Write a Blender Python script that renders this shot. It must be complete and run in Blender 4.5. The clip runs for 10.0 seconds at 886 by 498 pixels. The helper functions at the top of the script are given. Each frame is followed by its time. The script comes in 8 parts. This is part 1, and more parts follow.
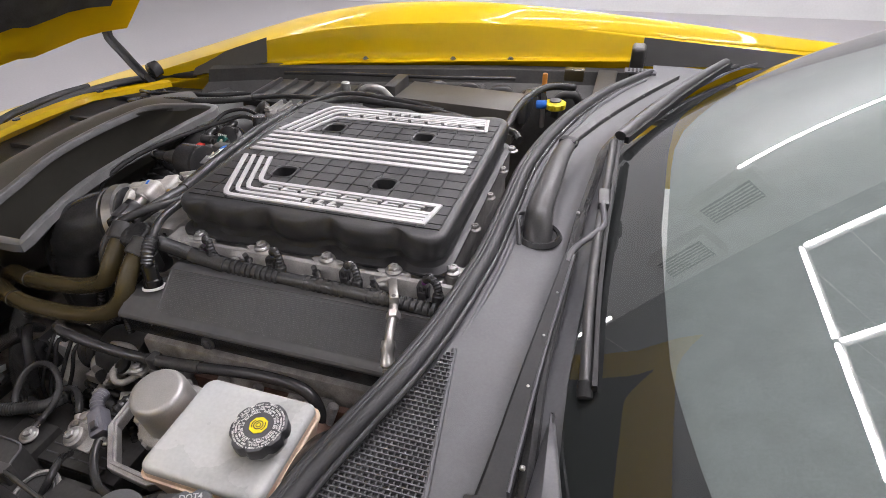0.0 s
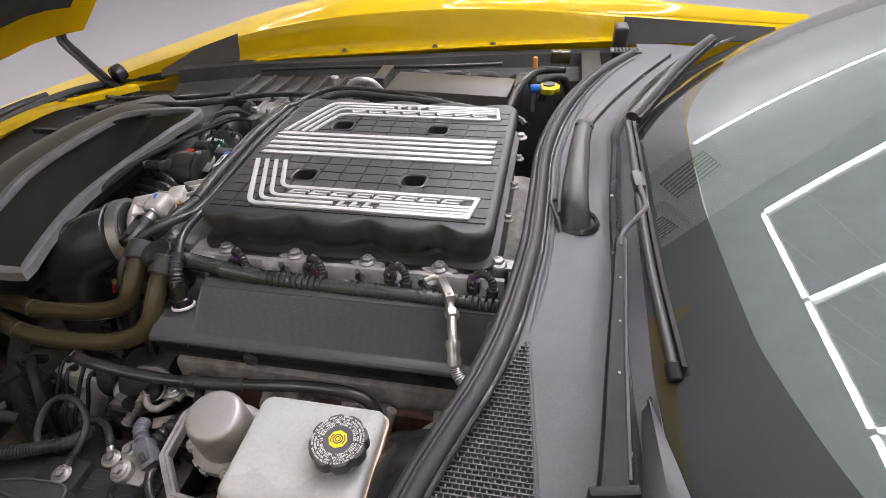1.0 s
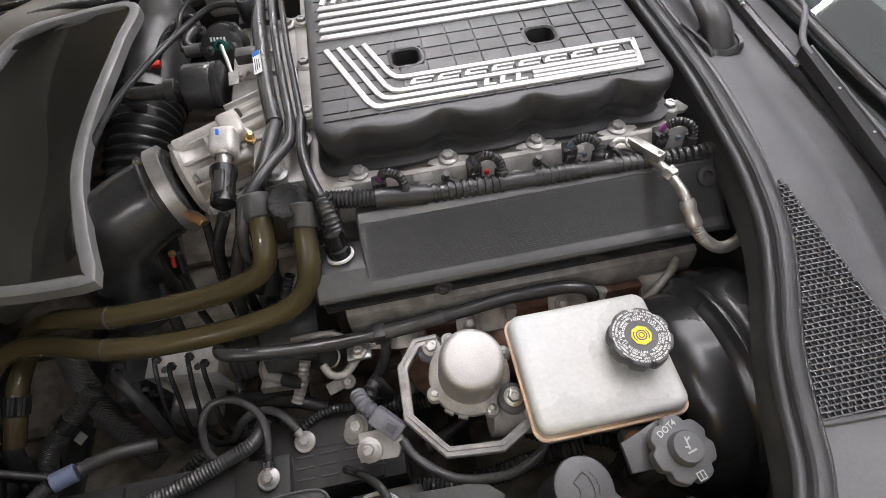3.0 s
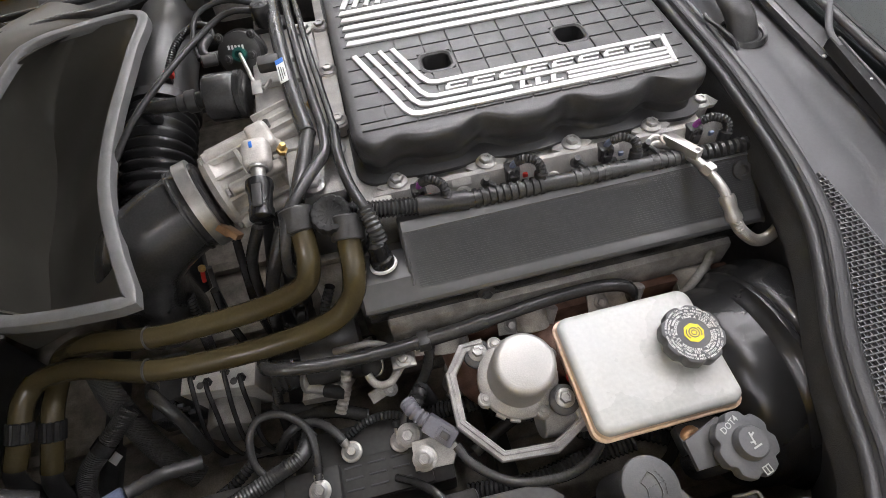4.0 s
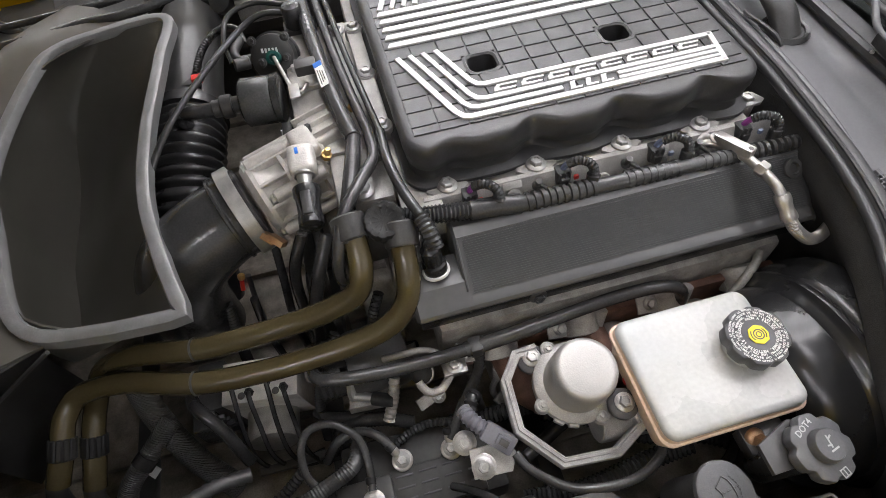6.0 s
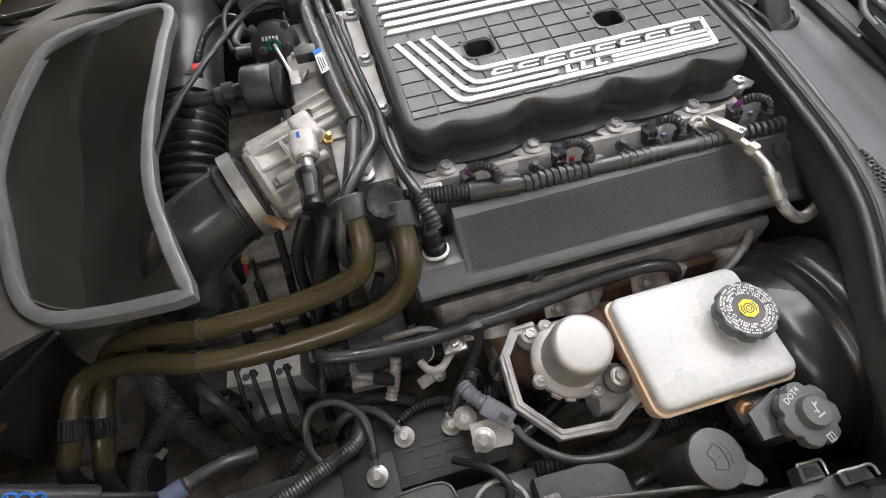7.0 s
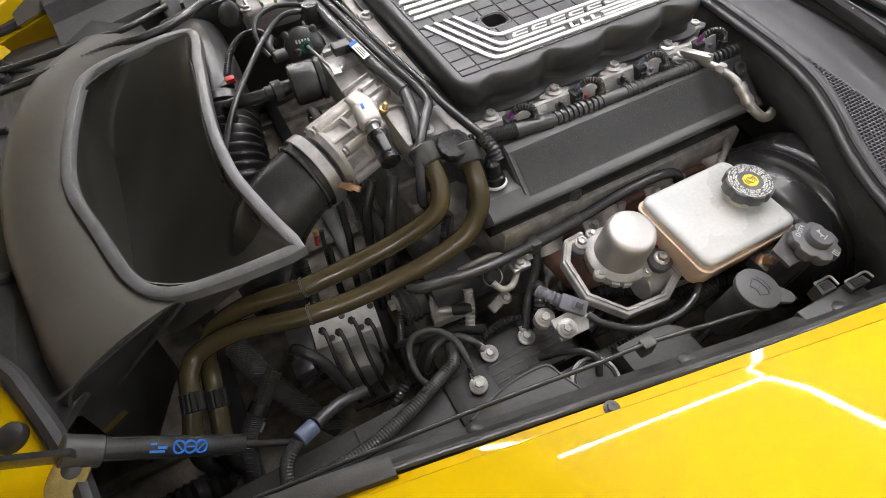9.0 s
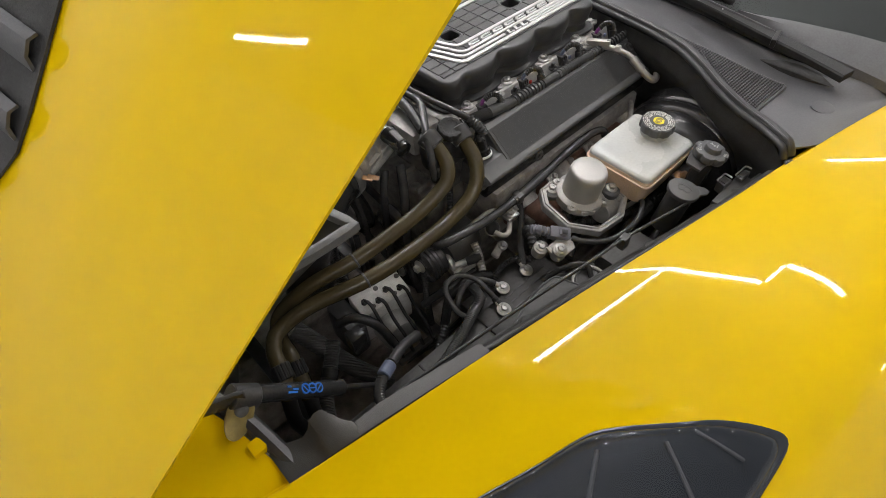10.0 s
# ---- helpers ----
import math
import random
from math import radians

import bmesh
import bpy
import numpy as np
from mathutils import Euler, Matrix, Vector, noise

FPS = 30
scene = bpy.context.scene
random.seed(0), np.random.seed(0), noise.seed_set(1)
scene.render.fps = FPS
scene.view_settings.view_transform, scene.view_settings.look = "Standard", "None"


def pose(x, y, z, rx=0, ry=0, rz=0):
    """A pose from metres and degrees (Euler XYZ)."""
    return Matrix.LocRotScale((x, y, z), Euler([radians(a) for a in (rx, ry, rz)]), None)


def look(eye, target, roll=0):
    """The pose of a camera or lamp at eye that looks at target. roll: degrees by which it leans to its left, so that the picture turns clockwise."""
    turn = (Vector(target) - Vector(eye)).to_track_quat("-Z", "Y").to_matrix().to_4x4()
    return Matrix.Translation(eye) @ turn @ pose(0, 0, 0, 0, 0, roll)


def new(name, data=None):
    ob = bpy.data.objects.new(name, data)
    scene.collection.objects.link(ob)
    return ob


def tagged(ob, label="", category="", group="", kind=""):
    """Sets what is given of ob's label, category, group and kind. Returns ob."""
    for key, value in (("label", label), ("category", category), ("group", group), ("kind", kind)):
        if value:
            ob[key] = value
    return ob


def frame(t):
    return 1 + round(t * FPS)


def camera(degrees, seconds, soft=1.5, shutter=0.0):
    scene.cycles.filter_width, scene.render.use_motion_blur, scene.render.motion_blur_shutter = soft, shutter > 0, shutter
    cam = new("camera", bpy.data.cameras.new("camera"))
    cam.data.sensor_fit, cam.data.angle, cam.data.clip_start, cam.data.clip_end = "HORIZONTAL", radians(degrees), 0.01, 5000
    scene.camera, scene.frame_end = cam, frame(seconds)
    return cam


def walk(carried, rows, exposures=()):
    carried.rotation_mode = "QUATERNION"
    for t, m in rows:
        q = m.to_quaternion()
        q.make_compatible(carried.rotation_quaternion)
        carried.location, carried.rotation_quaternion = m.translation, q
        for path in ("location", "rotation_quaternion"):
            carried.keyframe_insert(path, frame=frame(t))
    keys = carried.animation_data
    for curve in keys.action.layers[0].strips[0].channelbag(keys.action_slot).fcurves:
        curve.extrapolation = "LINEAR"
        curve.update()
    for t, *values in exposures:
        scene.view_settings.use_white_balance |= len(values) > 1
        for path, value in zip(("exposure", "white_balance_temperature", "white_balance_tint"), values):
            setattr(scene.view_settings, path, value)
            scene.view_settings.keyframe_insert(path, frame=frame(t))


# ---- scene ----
cam = camera(77.6, 10.0, soft=0.6)
PATH = [
    (0, (0.37, -0.798, 1.234), (-0.155, 0.745, 0.076), -2.0),
    (0.5, (0.341, -0.803, 1.238), (-0.168, 0.744, 0.077), -2.2),
    (1, (0.241, -0.817, 1.245), (-0.108, 0.74, 0.039), -2.9),
    (1.5, (0.121, -0.801, 1.22), (-0.039, 0.577, -0.221), -3.8),
    (2, (-0.011, -0.748, 1.205), (-0.061, 0.458, -0.39), -4.5),
    (2.5, (-0.109, -0.727, 1.226), (-0.054, 0.459, -0.383), -5.1),
    (3.8, (-0.243, -0.695, 1.245), (-0.052, 0.45, -0.384), -5.2),
    (4, (-0.247, -0.687, 1.251), (-0.06, 0.448, -0.385), -5.5),
    (4.5, (-0.288, -0.673, 1.259), (-0.094, 0.46, -0.378), -5.5),
    (5, (-0.308, -0.656, 1.253), (-0.114, 0.47, -0.389), -5.7),
    (5.5, (-0.311, -0.655, 1.252), (-0.107, 0.467, -0.391), -5.5),
    (7, (-0.321, -0.679, 1.256), (-0.103, 0.425, -0.397), -5.5),
    (7.5, (-0.347, -0.747, 1.285), (-0.115, 0.347, -0.373), -5.3),
    (8, (-0.418, -0.782, 1.295), (-0.146, 0.304, -0.362), -5.6),
    (8.5, (-0.49, -0.764, 1.272), (-0.149, 0.334, -0.364), -5.6),
    (9, (-0.55, -0.782, 1.283), (-0.068, 0.333, -0.306), -5.4),
    (9.5, (-0.676, -0.839, 1.329), (-0.019, 0.239, -0.223), -4.7),
    (10, (-0.829, -0.861, 1.383), (0.001, 0.125, -0.147), -4.0),
]
walk(cam, [(t, look(eye, target, roll)) for t, eye, target, roll in PATH], [(0, 0.30, 6250, 20), (1.5, 0.28, 6250, 20), (2.5, 0.44, 6280, 18), (5.5, 0.54, 6280, 15), (7.0, 0.62, 6270, 15), (8.0, 0.70, 6270, 15), (9.0, 0.66, 6350, 15), (9.5, 0.58, 6350, 14), (10, 0.22, 6450, 13)])
TUBE_Z = 3.0
TUBES = []
for y in (0.55, 1.65, 2.75):
    TUBES.append(((-0.13, y, TUBE_Z), (1.33, y, TUBE_Z)))
    TUBES.append(((-0.15, y - 0.02, TUBE_Z), (-0.15, y - 1.08, TUBE_Z)))
    TUBES.append(((1.35, y - 0.02, TUBE_Z), (1.35, y - (0.9 if y < 1 else 1.08), TUBE_Z)))
TUBES += [((1.36, -0.37, TUBE_Z), (1.60, -0.38, TUBE_Z)), ((1.61, -0.40, TUBE_Z), (1.49, -1.32, TUBE_Z)), ((-0.45, 4.75, TUBE_Z), (1.5, 4.6, TUBE_Z)), ((-3.15, 0.62, TUBE_Z), (-3.45, 1.75, TUBE_Z)),
          # These tubes are added out of view as fill, beyond the reflected ladder.
          ((-2.1, -2.6, TUBE_Z), (-0.7, -2.6, TUBE_Z)), ((1.9, -3.6, TUBE_Z), (3.3, -3.6, TUBE_Z)), ((-1.9, -0.6, TUBE_Z), (-1.9, 0.7, TUBE_Z)), ((-1.9, -2.2, TUBE_Z), (-1.9, -1.0, TUBE_Z)), ((3.9, -0.9, TUBE_Z), (3.9, 0.5, TUBE_Z)), ((3.2, 1.6, TUBE_Z), (3.2, 3.0, TUBE_Z)), ((-3.4, 3.2, TUBE_Z), (-2.0, 3.2, TUBE_Z))]

# ---- light and world ----
world = bpy.data.worlds.new("workshop_air")
scene.world = world
world.use_nodes = True
world.node_tree.nodes["Background"].inputs[0].default_value = (0.8, 0.84, 0.9, 1)
world.node_tree.nodes["Background"].inputs[1].default_value = 0.12
TUBE_GLOW = 74.0


# ---- materials ----
def material(name, colour, rough=0.5, metal=0.0, vary=0.15, scale=30.0, grain=0.0, grain_scale=900.0, coat=0.0,
             stain=0.0, stain_colour=(0.3, 0.28, 0.24), spec=0.5, rough_vary=0.1):
    m = bpy.data.materials.new(name)
    m.use_nodes = True
    nt = m.node_tree
    b = nt.nodes["Principled BSDF"]
    co = nt.nodes.new("ShaderNodeTexCoord")
    n1 = nt.nodes.new("ShaderNodeTexNoise")
    n1.inputs["Scale"].default_value, n1.inputs["Detail"].default_value = scale, 6
    nt.links.new(co.outputs["Object"], n1.inputs["Vector"])
    ramp = nt.nodes.new("ShaderNodeMapRange")
    ramp.inputs[1].default_value, ramp.inputs[2].default_value = 0.3, 0.7
    ramp.inputs[3].default_value, ramp.inputs[4].default_value = 1 - vary, 1 + vary
    nt.links.new(n1.outputs["Fac"], ramp.inputs[0])
    mul = nt.nodes.new("ShaderNodeMix")
    mul.data_type, mul.blend_type = "RGBA", "MULTIPLY"
    mul.inputs["Factor"].default_value = 1.0
    mul.inputs[6].default_value = (*colour, 1)
    nt.links.new(ramp.outputs[0], mul.inputs[7])
    last = mul.outputs[2]
    fine = nt.nodes.new("ShaderNodeTexNoise")
    fine.inputs["Scale"].default_value, fine.inputs["Detail"].default_value = max(scale * 14, 60), 4
    nt.links.new(co.outputs["Object"], fine.inputs["Vector"])
    fr = nt.nodes.new("ShaderNodeMapRange")
    fr.inputs[1].default_value, fr.inputs[2].default_value = 0.3, 0.7
    fr.inputs[3].default_value, fr.inputs[4].default_value = 1 - min(vary, 0.2) * 0.9, 1 + min(vary, 0.2) * 0.9
    nt.links.new(fine.outputs["Fac"], fr.inputs[0])
    mul2 = nt.nodes.new("ShaderNodeMix")
    mul2.data_type, mul2.blend_type = "RGBA", "MULTIPLY"
    mul2.inputs["Factor"].default_value = 1.0
    nt.links.new(last, mul2.inputs[6])
    nt.links.new(fr.outputs[0], mul2.inputs[7])
    last = mul2.outputs[2]
    if stain:
        n2 = nt.nodes.new("ShaderNodeTexNoise")
        n2.inputs["Scale"].default_value, n2.inputs["Detail"].default_value = scale * 0.4, 8
        nt.links.new(co.outputs["Object"], n2.inputs["Vector"])
        r2 = nt.nodes.new("ShaderNodeMapRange")
        r2.inputs[1].default_value, r2.inputs[2].default_value, r2.inputs[4].default_value = 0.55, 0.75, stain
        nt.links.new(n2.outputs["Fac"], r2.inputs[0])
        mx = nt.nodes.new("ShaderNodeMix")
        mx.data_type = "RGBA"
        mx.inputs[7].default_value = (*stain_colour, 1)
        nt.links.new(r2.outputs[0], mx.inputs["Factor"])
        nt.links.new(last, mx.inputs[6])
        last = mx.outputs[2]
    nt.links.new(last, b.inputs["Base Color"])
    rr = nt.nodes.new("ShaderNodeMapRange")
    rr.inputs[3].default_value, rr.inputs[4].default_value = max(rough - rough_vary, 0.02), rough + rough_vary
    nt.links.new(n1.outputs["Fac"], rr.inputs[0])
    nt.links.new(rr.outputs[0], b.inputs["Roughness"])
    b.inputs["Metallic"].default_value = metal
    b.inputs["Specular IOR Level"].default_value = spec
    b.inputs["Coat Weight"].default_value = coat
    b.inputs["Coat Roughness"].default_value = 0.03
    if grain:
        n3 = nt.nodes.new("ShaderNodeTexNoise")
        n3.inputs["Scale"].default_value, n3.inputs["Detail"].default_value = grain_scale, 3
        nt.links.new(co.outputs["Object"], n3.inputs["Vector"])
        bp = nt.nodes.new("ShaderNodeBump")
        bp.inputs["Strength"].default_value, bp.inputs["Distance"].default_value = grain, 0.001
        nt.links.new(n3.outputs["Fac"], bp.inputs["Height"])
        nt.links.new(bp.outputs[0], b.inputs["Normal"])
    return m


def glowing(name, colour, strength):
    m = bpy.data.materials.new(name)
    m.use_nodes = True
    b = m.node_tree.nodes["Principled BSDF"]
    b.inputs["Base Color"].default_value = (0.8, 0.8, 0.8, 1)
    b.inputs["Emission Color"].default_value = (*colour, 1)
    b.inputs["Emission Strength"].default_value = strength
    return m


COVER = material("grained_cover_plastic", (0.036, 0.036, 0.037), 0.36, grain=0.3, grain_scale=700, vary=0.2)
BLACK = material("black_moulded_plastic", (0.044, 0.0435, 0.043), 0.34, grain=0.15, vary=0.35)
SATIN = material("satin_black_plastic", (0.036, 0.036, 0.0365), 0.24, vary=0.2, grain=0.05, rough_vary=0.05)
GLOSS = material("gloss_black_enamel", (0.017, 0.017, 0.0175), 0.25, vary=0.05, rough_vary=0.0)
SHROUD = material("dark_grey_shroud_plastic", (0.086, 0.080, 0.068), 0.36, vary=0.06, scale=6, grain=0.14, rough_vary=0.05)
# Rim plastic, paler than the shroud around it.
RIMGREY = material("pale_rim_plastic", (0.165, 0.165, 0.165), 0.34, vary=0.14, scale=40, grain=0.2, stain=0.3, stain_colour=(0.17, 0.17, 0.165))
# Same plastic as the shroud, darkened for the shade inside the scoop.
SCOOP = material("shaded_duct_plastic", (0.056, 0.053, 0.045), 0.30, vary=0.06, scale=5, grain=0.14, rough_vary=0.05)
RUBBER = material("seal_rubber", (0.032, 0.032, 0.033), 0.45, vary=0.2, grain=0.25, grain_scale=500)
COWL = material("cowl_plastic", (0.09, 0.09, 0.095), 0.46, vary=0.10, scale=20, grain=0.12, grain_scale=1100, stain=0.2, stain_colour=(0.1, 0.1, 0.1))
YELLOW = material("yellow_car_paint", (0.66, 0.435, 0.0), 0.3, vary=0.015, scale=3, coat=0.55, spec=0.05, rough_vary=0.02)
THROTTLE = material("pale_cast_aluminium", (0.54, 0.52, 0.49), 0.45, metal=0.3, vary=0.2, scale=60, grain=0.35, grain_scale=500, stain=0.3, stain_colour=(0.36, 0.33, 0.27))
KNOB = material("matt_black_knob", (0.018, 0.018, 0.018), 0.5, vary=0.2, grain=0.2, spec=0.25)
BOWL = material("dark_lamp_bowl", (0.02, 0.023, 0.028), 0.25, vary=0.1, rough_vary=0.05)
CAST = material("cast_aluminium", (0.40, 0.39, 0.37), 0.45, metal=0.3, vary=0.2, scale=60, grain=0.35, grain_scale=500, stain=0.3, stain_colour=(0.3, 0.27, 0.22))
DULL = material("dull_engine_casting", (0.34, 0.325, 0.30), 0.5, metal=0.3, vary=0.35, scale=50, grain=0.5, grain_scale=400, stain=0.5, stain_colour=(0.12, 0.08, 0.06))
STEEL = material("plated_steel", (0.44, 0.435, 0.42), 0.42, metal=0.8, vary=0.15, scale=90, grain=0.1)
SPUN = material("spun_aluminium_can", (0.42, 0.412, 0.395), 0.40, metal=0.5, vary=0.08, scale=40, grain=0.15, grain_scale=600)
SILVER = material("brushed_silver_trim", (0.62, 0.615, 0.615), 0.36, metal=0.25, vary=0.03, scale=120)
BRASS = material("brass", (0.62, 0.42, 0.16), 0.35, metal=0.9, vary=0.2, scale=80)
COPPER = material("coppery_clip", (0.45, 0.28, 0.16), 0.35, metal=0.8, vary=0.2, scale=80)
NICKEL = material("nickel_pipe", (0.50, 0.485, 0.455), 0.34, metal=0.8, vary=0.12, scale=70)
MILK = material("milky_tank_plastic", (0.47, 0.475, 0.455), 0.28, vary=0.07, scale=14, grain=0.08, grain_scale=200, stain=0.35, stain_colour=(0.50, 0.54, 0.57))
AMBER = material("fluid_stained_tank_plastic", (0.74, 0.56, 0.41), 0.38, vary=0.12, scale=25, stain=0.4, stain_colour=(0.55, 0.25, 0.18))
OLIVE = material("olive_rubber_hose", (0.064, 0.051, 0.025), 0.2, vary=0.08, scale=25, grain=0.1, grain_scale=700, stain=0.1, stain_colour=(0.06, 0.05, 0.025), rough_vary=0.04)
CONDUIT = material("ribbed_conduit_plastic", (0.036, 0.036, 0.037), 0.22, vary=0.25, grain=0.1)
TAPE = material("vinyl_harness_tape", (0.046, 0.046, 0.046), 0.22, vary=0.3, grain=0.2, grain_scale=600, rough_vary=0.06)
GREYPL = material("grey_connector_plastic", (0.13, 0.13, 0.15), 0.45, vary=0.12)
CAPGREY = material("dark_grey_cap_plastic", (0.075, 0.076, 0.08), 0.48, vary=0.12, grain=0.2)
WHITE = material("white_print", (0.78, 0.78, 0.76), 0.5, vary=0.05)
RED = material("red_plastic", (0.6, 0.03, 0.02), 0.4, vary=0.1)
PURPLE = material("purple_plastic", (0.25, 0.05, 0.25), 0.4, vary=0.1)
BLUE = material("blue_print", (0.02, 0.16, 0.6), 0.45, vary=0.1)
BLUEGREY = material("blue_grey_connector_plastic", (0.14, 0.17, 0.26), 0.45, vary=0.12)
YELLOWP = material("yellow_plastic", (0.82, 0.66, 0.01), 0.4, vary=0.05)
ORANGE = material("orange_plastic", (0.7, 0.28, 0.04), 0.4, vary=0.1)
TEAL = material("teal_plastic", (0.01, 0.10, 0.085), 0.4, vary=0.1)
PALEMETAL = material("pale_grey_sleeve", (0.36, 0.35, 0.34), 0.5, metal=0.2, vary=0.25, scale=60, grain=0.2)
BRAID = material("braided_sleeve", (0.055, 0.053, 0.05), 0.4, vary=0.2, scale=60)
braid_nodes = BRAID.node_tree
weave, weave_bump, weave_co = (braid_nodes.nodes.new("ShaderNode" + k) for k in ("TexWave", "Bump", "TexCoord"))
weave.bands_direction = "DIAGONAL"
weave.inputs["Scale"].default_value, weave.inputs["Distortion"].default_value = 130, 1.5
weave_bump.inputs["Strength"].default_value, weave_bump.inputs["Distance"].default_value = 0.9, 0.0015
braid_nodes.links.new(weave_co.outputs["Object"], weave.inputs["Vector"])
braid_nodes.links.new(weave.outputs["Fac"], weave_bump.inputs["Height"])
braid_nodes.links.new(weave_bump.outputs[0], braid_nodes.nodes["Principled BSDF"].inputs["Normal"])
FELT = material("black_felt", (0.04, 0.04, 0.04), 0.9, vary=0.3, grain=0.5)
RAIL = material("smooth_rail_plastic", (0.068, 0.068, 0.069), 0.38, vary=0.1, scale=8, rough_vary=0.02)
MACHINED = material("pale_machined_alloy", (0.66, 0.65, 0.62), 0.42, metal=0.15, vary=0.15, scale=70, grain=0.2, stain=0.25, stain_colour=(0.4, 0.36, 0.3))
DULLYELLOW = material("dull_yellow_plating", (0.16, 0.12, 0.035), 0.38, metal=0.7, vary=0.3, scale=60)
TRIM = material("dark_trim_plastic", (0.030, 0.029, 0.026), 0.36, vary=0.12, scale=25, grain=0.25, grain_scale=900)
PANEL = material("inner_panel_plastic", (0.045, 0.044, 0.042), 0.48, spec=0.3, vary=0.25, scale=12, grain=0.12, rough_vary=0.06)
FAINT = material("faint_grey_print", (0.42, 0.42, 0.42), 0.5, vary=0.05)
DARK = material("dark_underside", (0.066, 0.062, 0.057), 0.6, vary=0.5, scale=40)
# Pale undertray colour stands in for light missing deep in the bay.
TRAY = material("brightened_undertray", (0.24, 0.215, 0.18), 0.7, vary=0.5, scale=30, stain=0.5, stain_colour=(0.10, 0.09, 0.08))
BROWN = material("rusty_manifold", (0.17, 0.095, 0.07), 0.6, metal=0.3, vary=0.4, scale=60, grain=0.5, grain_scale=400)
FRIT = material("black_glass_border", (0.008, 0.008, 0.009), 0.5, vary=0.1)
DASH = material("dashboard_vinyl", (0.19, 0.205, 0.20), 0.6, vary=0.12, grain=0.2)
FLOOR = material("pale_grey_workshop_floor", (0.46, 0.445, 0.45), 0.38, vary=0.06, scale=1.5, grain=0.1, grain_scale=60, stain=0.15, stain_colour=(0.36, 0.35, 0.35))
WALL = material("pale_wall_paint", (0.8, 0.81, 0.8), 0.7, vary=0.03, scale=2)
CEIL = material("grey_ceiling_paint", (0.36, 0.365, 0.37), 0.7, vary=0.06, scale=2)
PALE = material("pale_appliance_plastic", (0.7, 0.7, 0.66), 0.5, vary=0.05)
TUBE = glowing("led_tube", (1.0, 0.985, 0.96), TUBE_GLOW)


def clear_glass(name, tint, ior):
    m = bpy.data.materials.new(name)
    m.use_nodes = True
    nt = m.node_tree
    out = nt.nodes["Material Output"]
    nt.nodes.remove(nt.nodes["Principled BSDF"])
    tr, gl, mx, fr = (nt.nodes.new("ShaderNode" + k) for k in ("BsdfTransparent", "BsdfGlossy", "MixShader", "Fresnel"))
    tr.inputs[0].default_value = (*tint, 1)
    gl.inputs["Roughness"].default_value = 0.015
    fr.inputs["IOR"].default_value = ior
    nt.links.new(fr.outputs[0], mx.inputs[0])
    nt.links.new(tr.outputs[0], mx.inputs[1])
    nt.links.new(gl.outputs[0], mx.inputs[2])
    nt.links.new(mx.outputs[0], out.inputs[0])
    return m


CLEAR = bpy.data.materials.new("inner_glass_face")
CLEAR.use_nodes = True
CLEAR.node_tree.nodes.remove(CLEAR.node_tree.nodes["Principled BSDF"])
CLEAR.node_tree.links.new(CLEAR.node_tree.nodes.new("ShaderNodeBsdfTransparent").outputs[0], CLEAR.node_tree.nodes["Material Output"].inputs[0])
GLASS = clear_glass("tinted_windscreen_glass", (0.72, 0.80, 0.76), 1.95)
LENS = clear_glass("clear_lamp_lens", (0.80, 0.83, 0.88), 1.5)


# ---- building helpers ----
def thing(name, at, label, category, group="", kind=""):
    ob = new(name)
    ob.empty_display_size = 0.02
    ob.location = at
    return tagged(ob, label, category, group, kind)


def finish(bm, me, angle=38):
    bmesh.ops.recalc_face_normals(bm, faces=bm.faces)
    lim = radians(angle)
    for f in bm.faces:
        f.smooth = True
    for e in bm.edges:
        e.smooth = len(e.link_faces) == 2 and e.calc_face_angle(0) < lim
    bm.to_mesh(me)
    bm.free()


def part(name, bm, mat, parent, label="", angle=38):
    me = bpy.data.meshes.new(name)
    finish(bm, me, angle)
    me.materials.append(mat)
    ob = new(name, me)
    if parent is not None:
        ob.parent = parent
        if parent.type == "EMPTY":
            ob.matrix_parent_inverse = parent.matrix_basis.inverted()
    if label:
        ob["label"] = label
    return ob


def single(name, bm, mat, label, category, group="", kind="", angle=38):
    return tagged(part(name, bm, mat, None, "", angle), label, category, group, kind)


def B():
    return bmesh.new()


def V(*a):
    return Vector(a)


def frame_of(z, x=None):
    z = Vector(z).normalized()
    ref = Vector(x) if x is not None else (Vector((1, 0, 0)) if abs(z.x) < 0.9 else Vector((0, 1, 0)))
    y = z.cross(ref).normalized()
    return Matrix((y.cross(z), y, z)).transposed()


def at(p, z=(0, 0, 1), x=None):
    return Matrix.Translation(p) @ frame_of(z, x).to_4x4()


def curve(pts, step=0.006):
    """A smooth line through the points, in even steps."""
    p = [Vector(q) for q in pts]
    if len(p) == 2:
        n = max(2, int((p[1] - p[0]).length / step))
        return [p[0].lerp(p[1], i / n) for i in range(n + 1)]
    p = [2 * p[0] - p[1], *p, 2 * p[-1] - p[-2]]
    out = []
    for a, b, c, d in zip(p, p[1:], p[2:], p[3:]):
        n = max(2, int((c - b).length / step))
        for i in range(n):
            t = i / n
            out.append(0.5 * (2 * b + (c - a) * t + (2 * a - 5 * b + 4 * c - d) * t * t + (3 * b - a - 3 * c + d) * t ** 3))
    return out + [p[-2]]


def rings(bm, loops, caps=True, closed=True):
    vs = [[bm.verts.new(p) for p in lp] for lp in loops]
    n = len(vs[0])
    for a, b in zip(vs, vs[1:]):
        for i in range(n if closed else n - 1):
            j = (i + 1) % n
            bm.faces.new((a[i], a[j], b[j], b[i]))
    if caps:
        bm.faces.new(vs[0][::-1])
        bm.faces.new(vs[-1])
    return vs


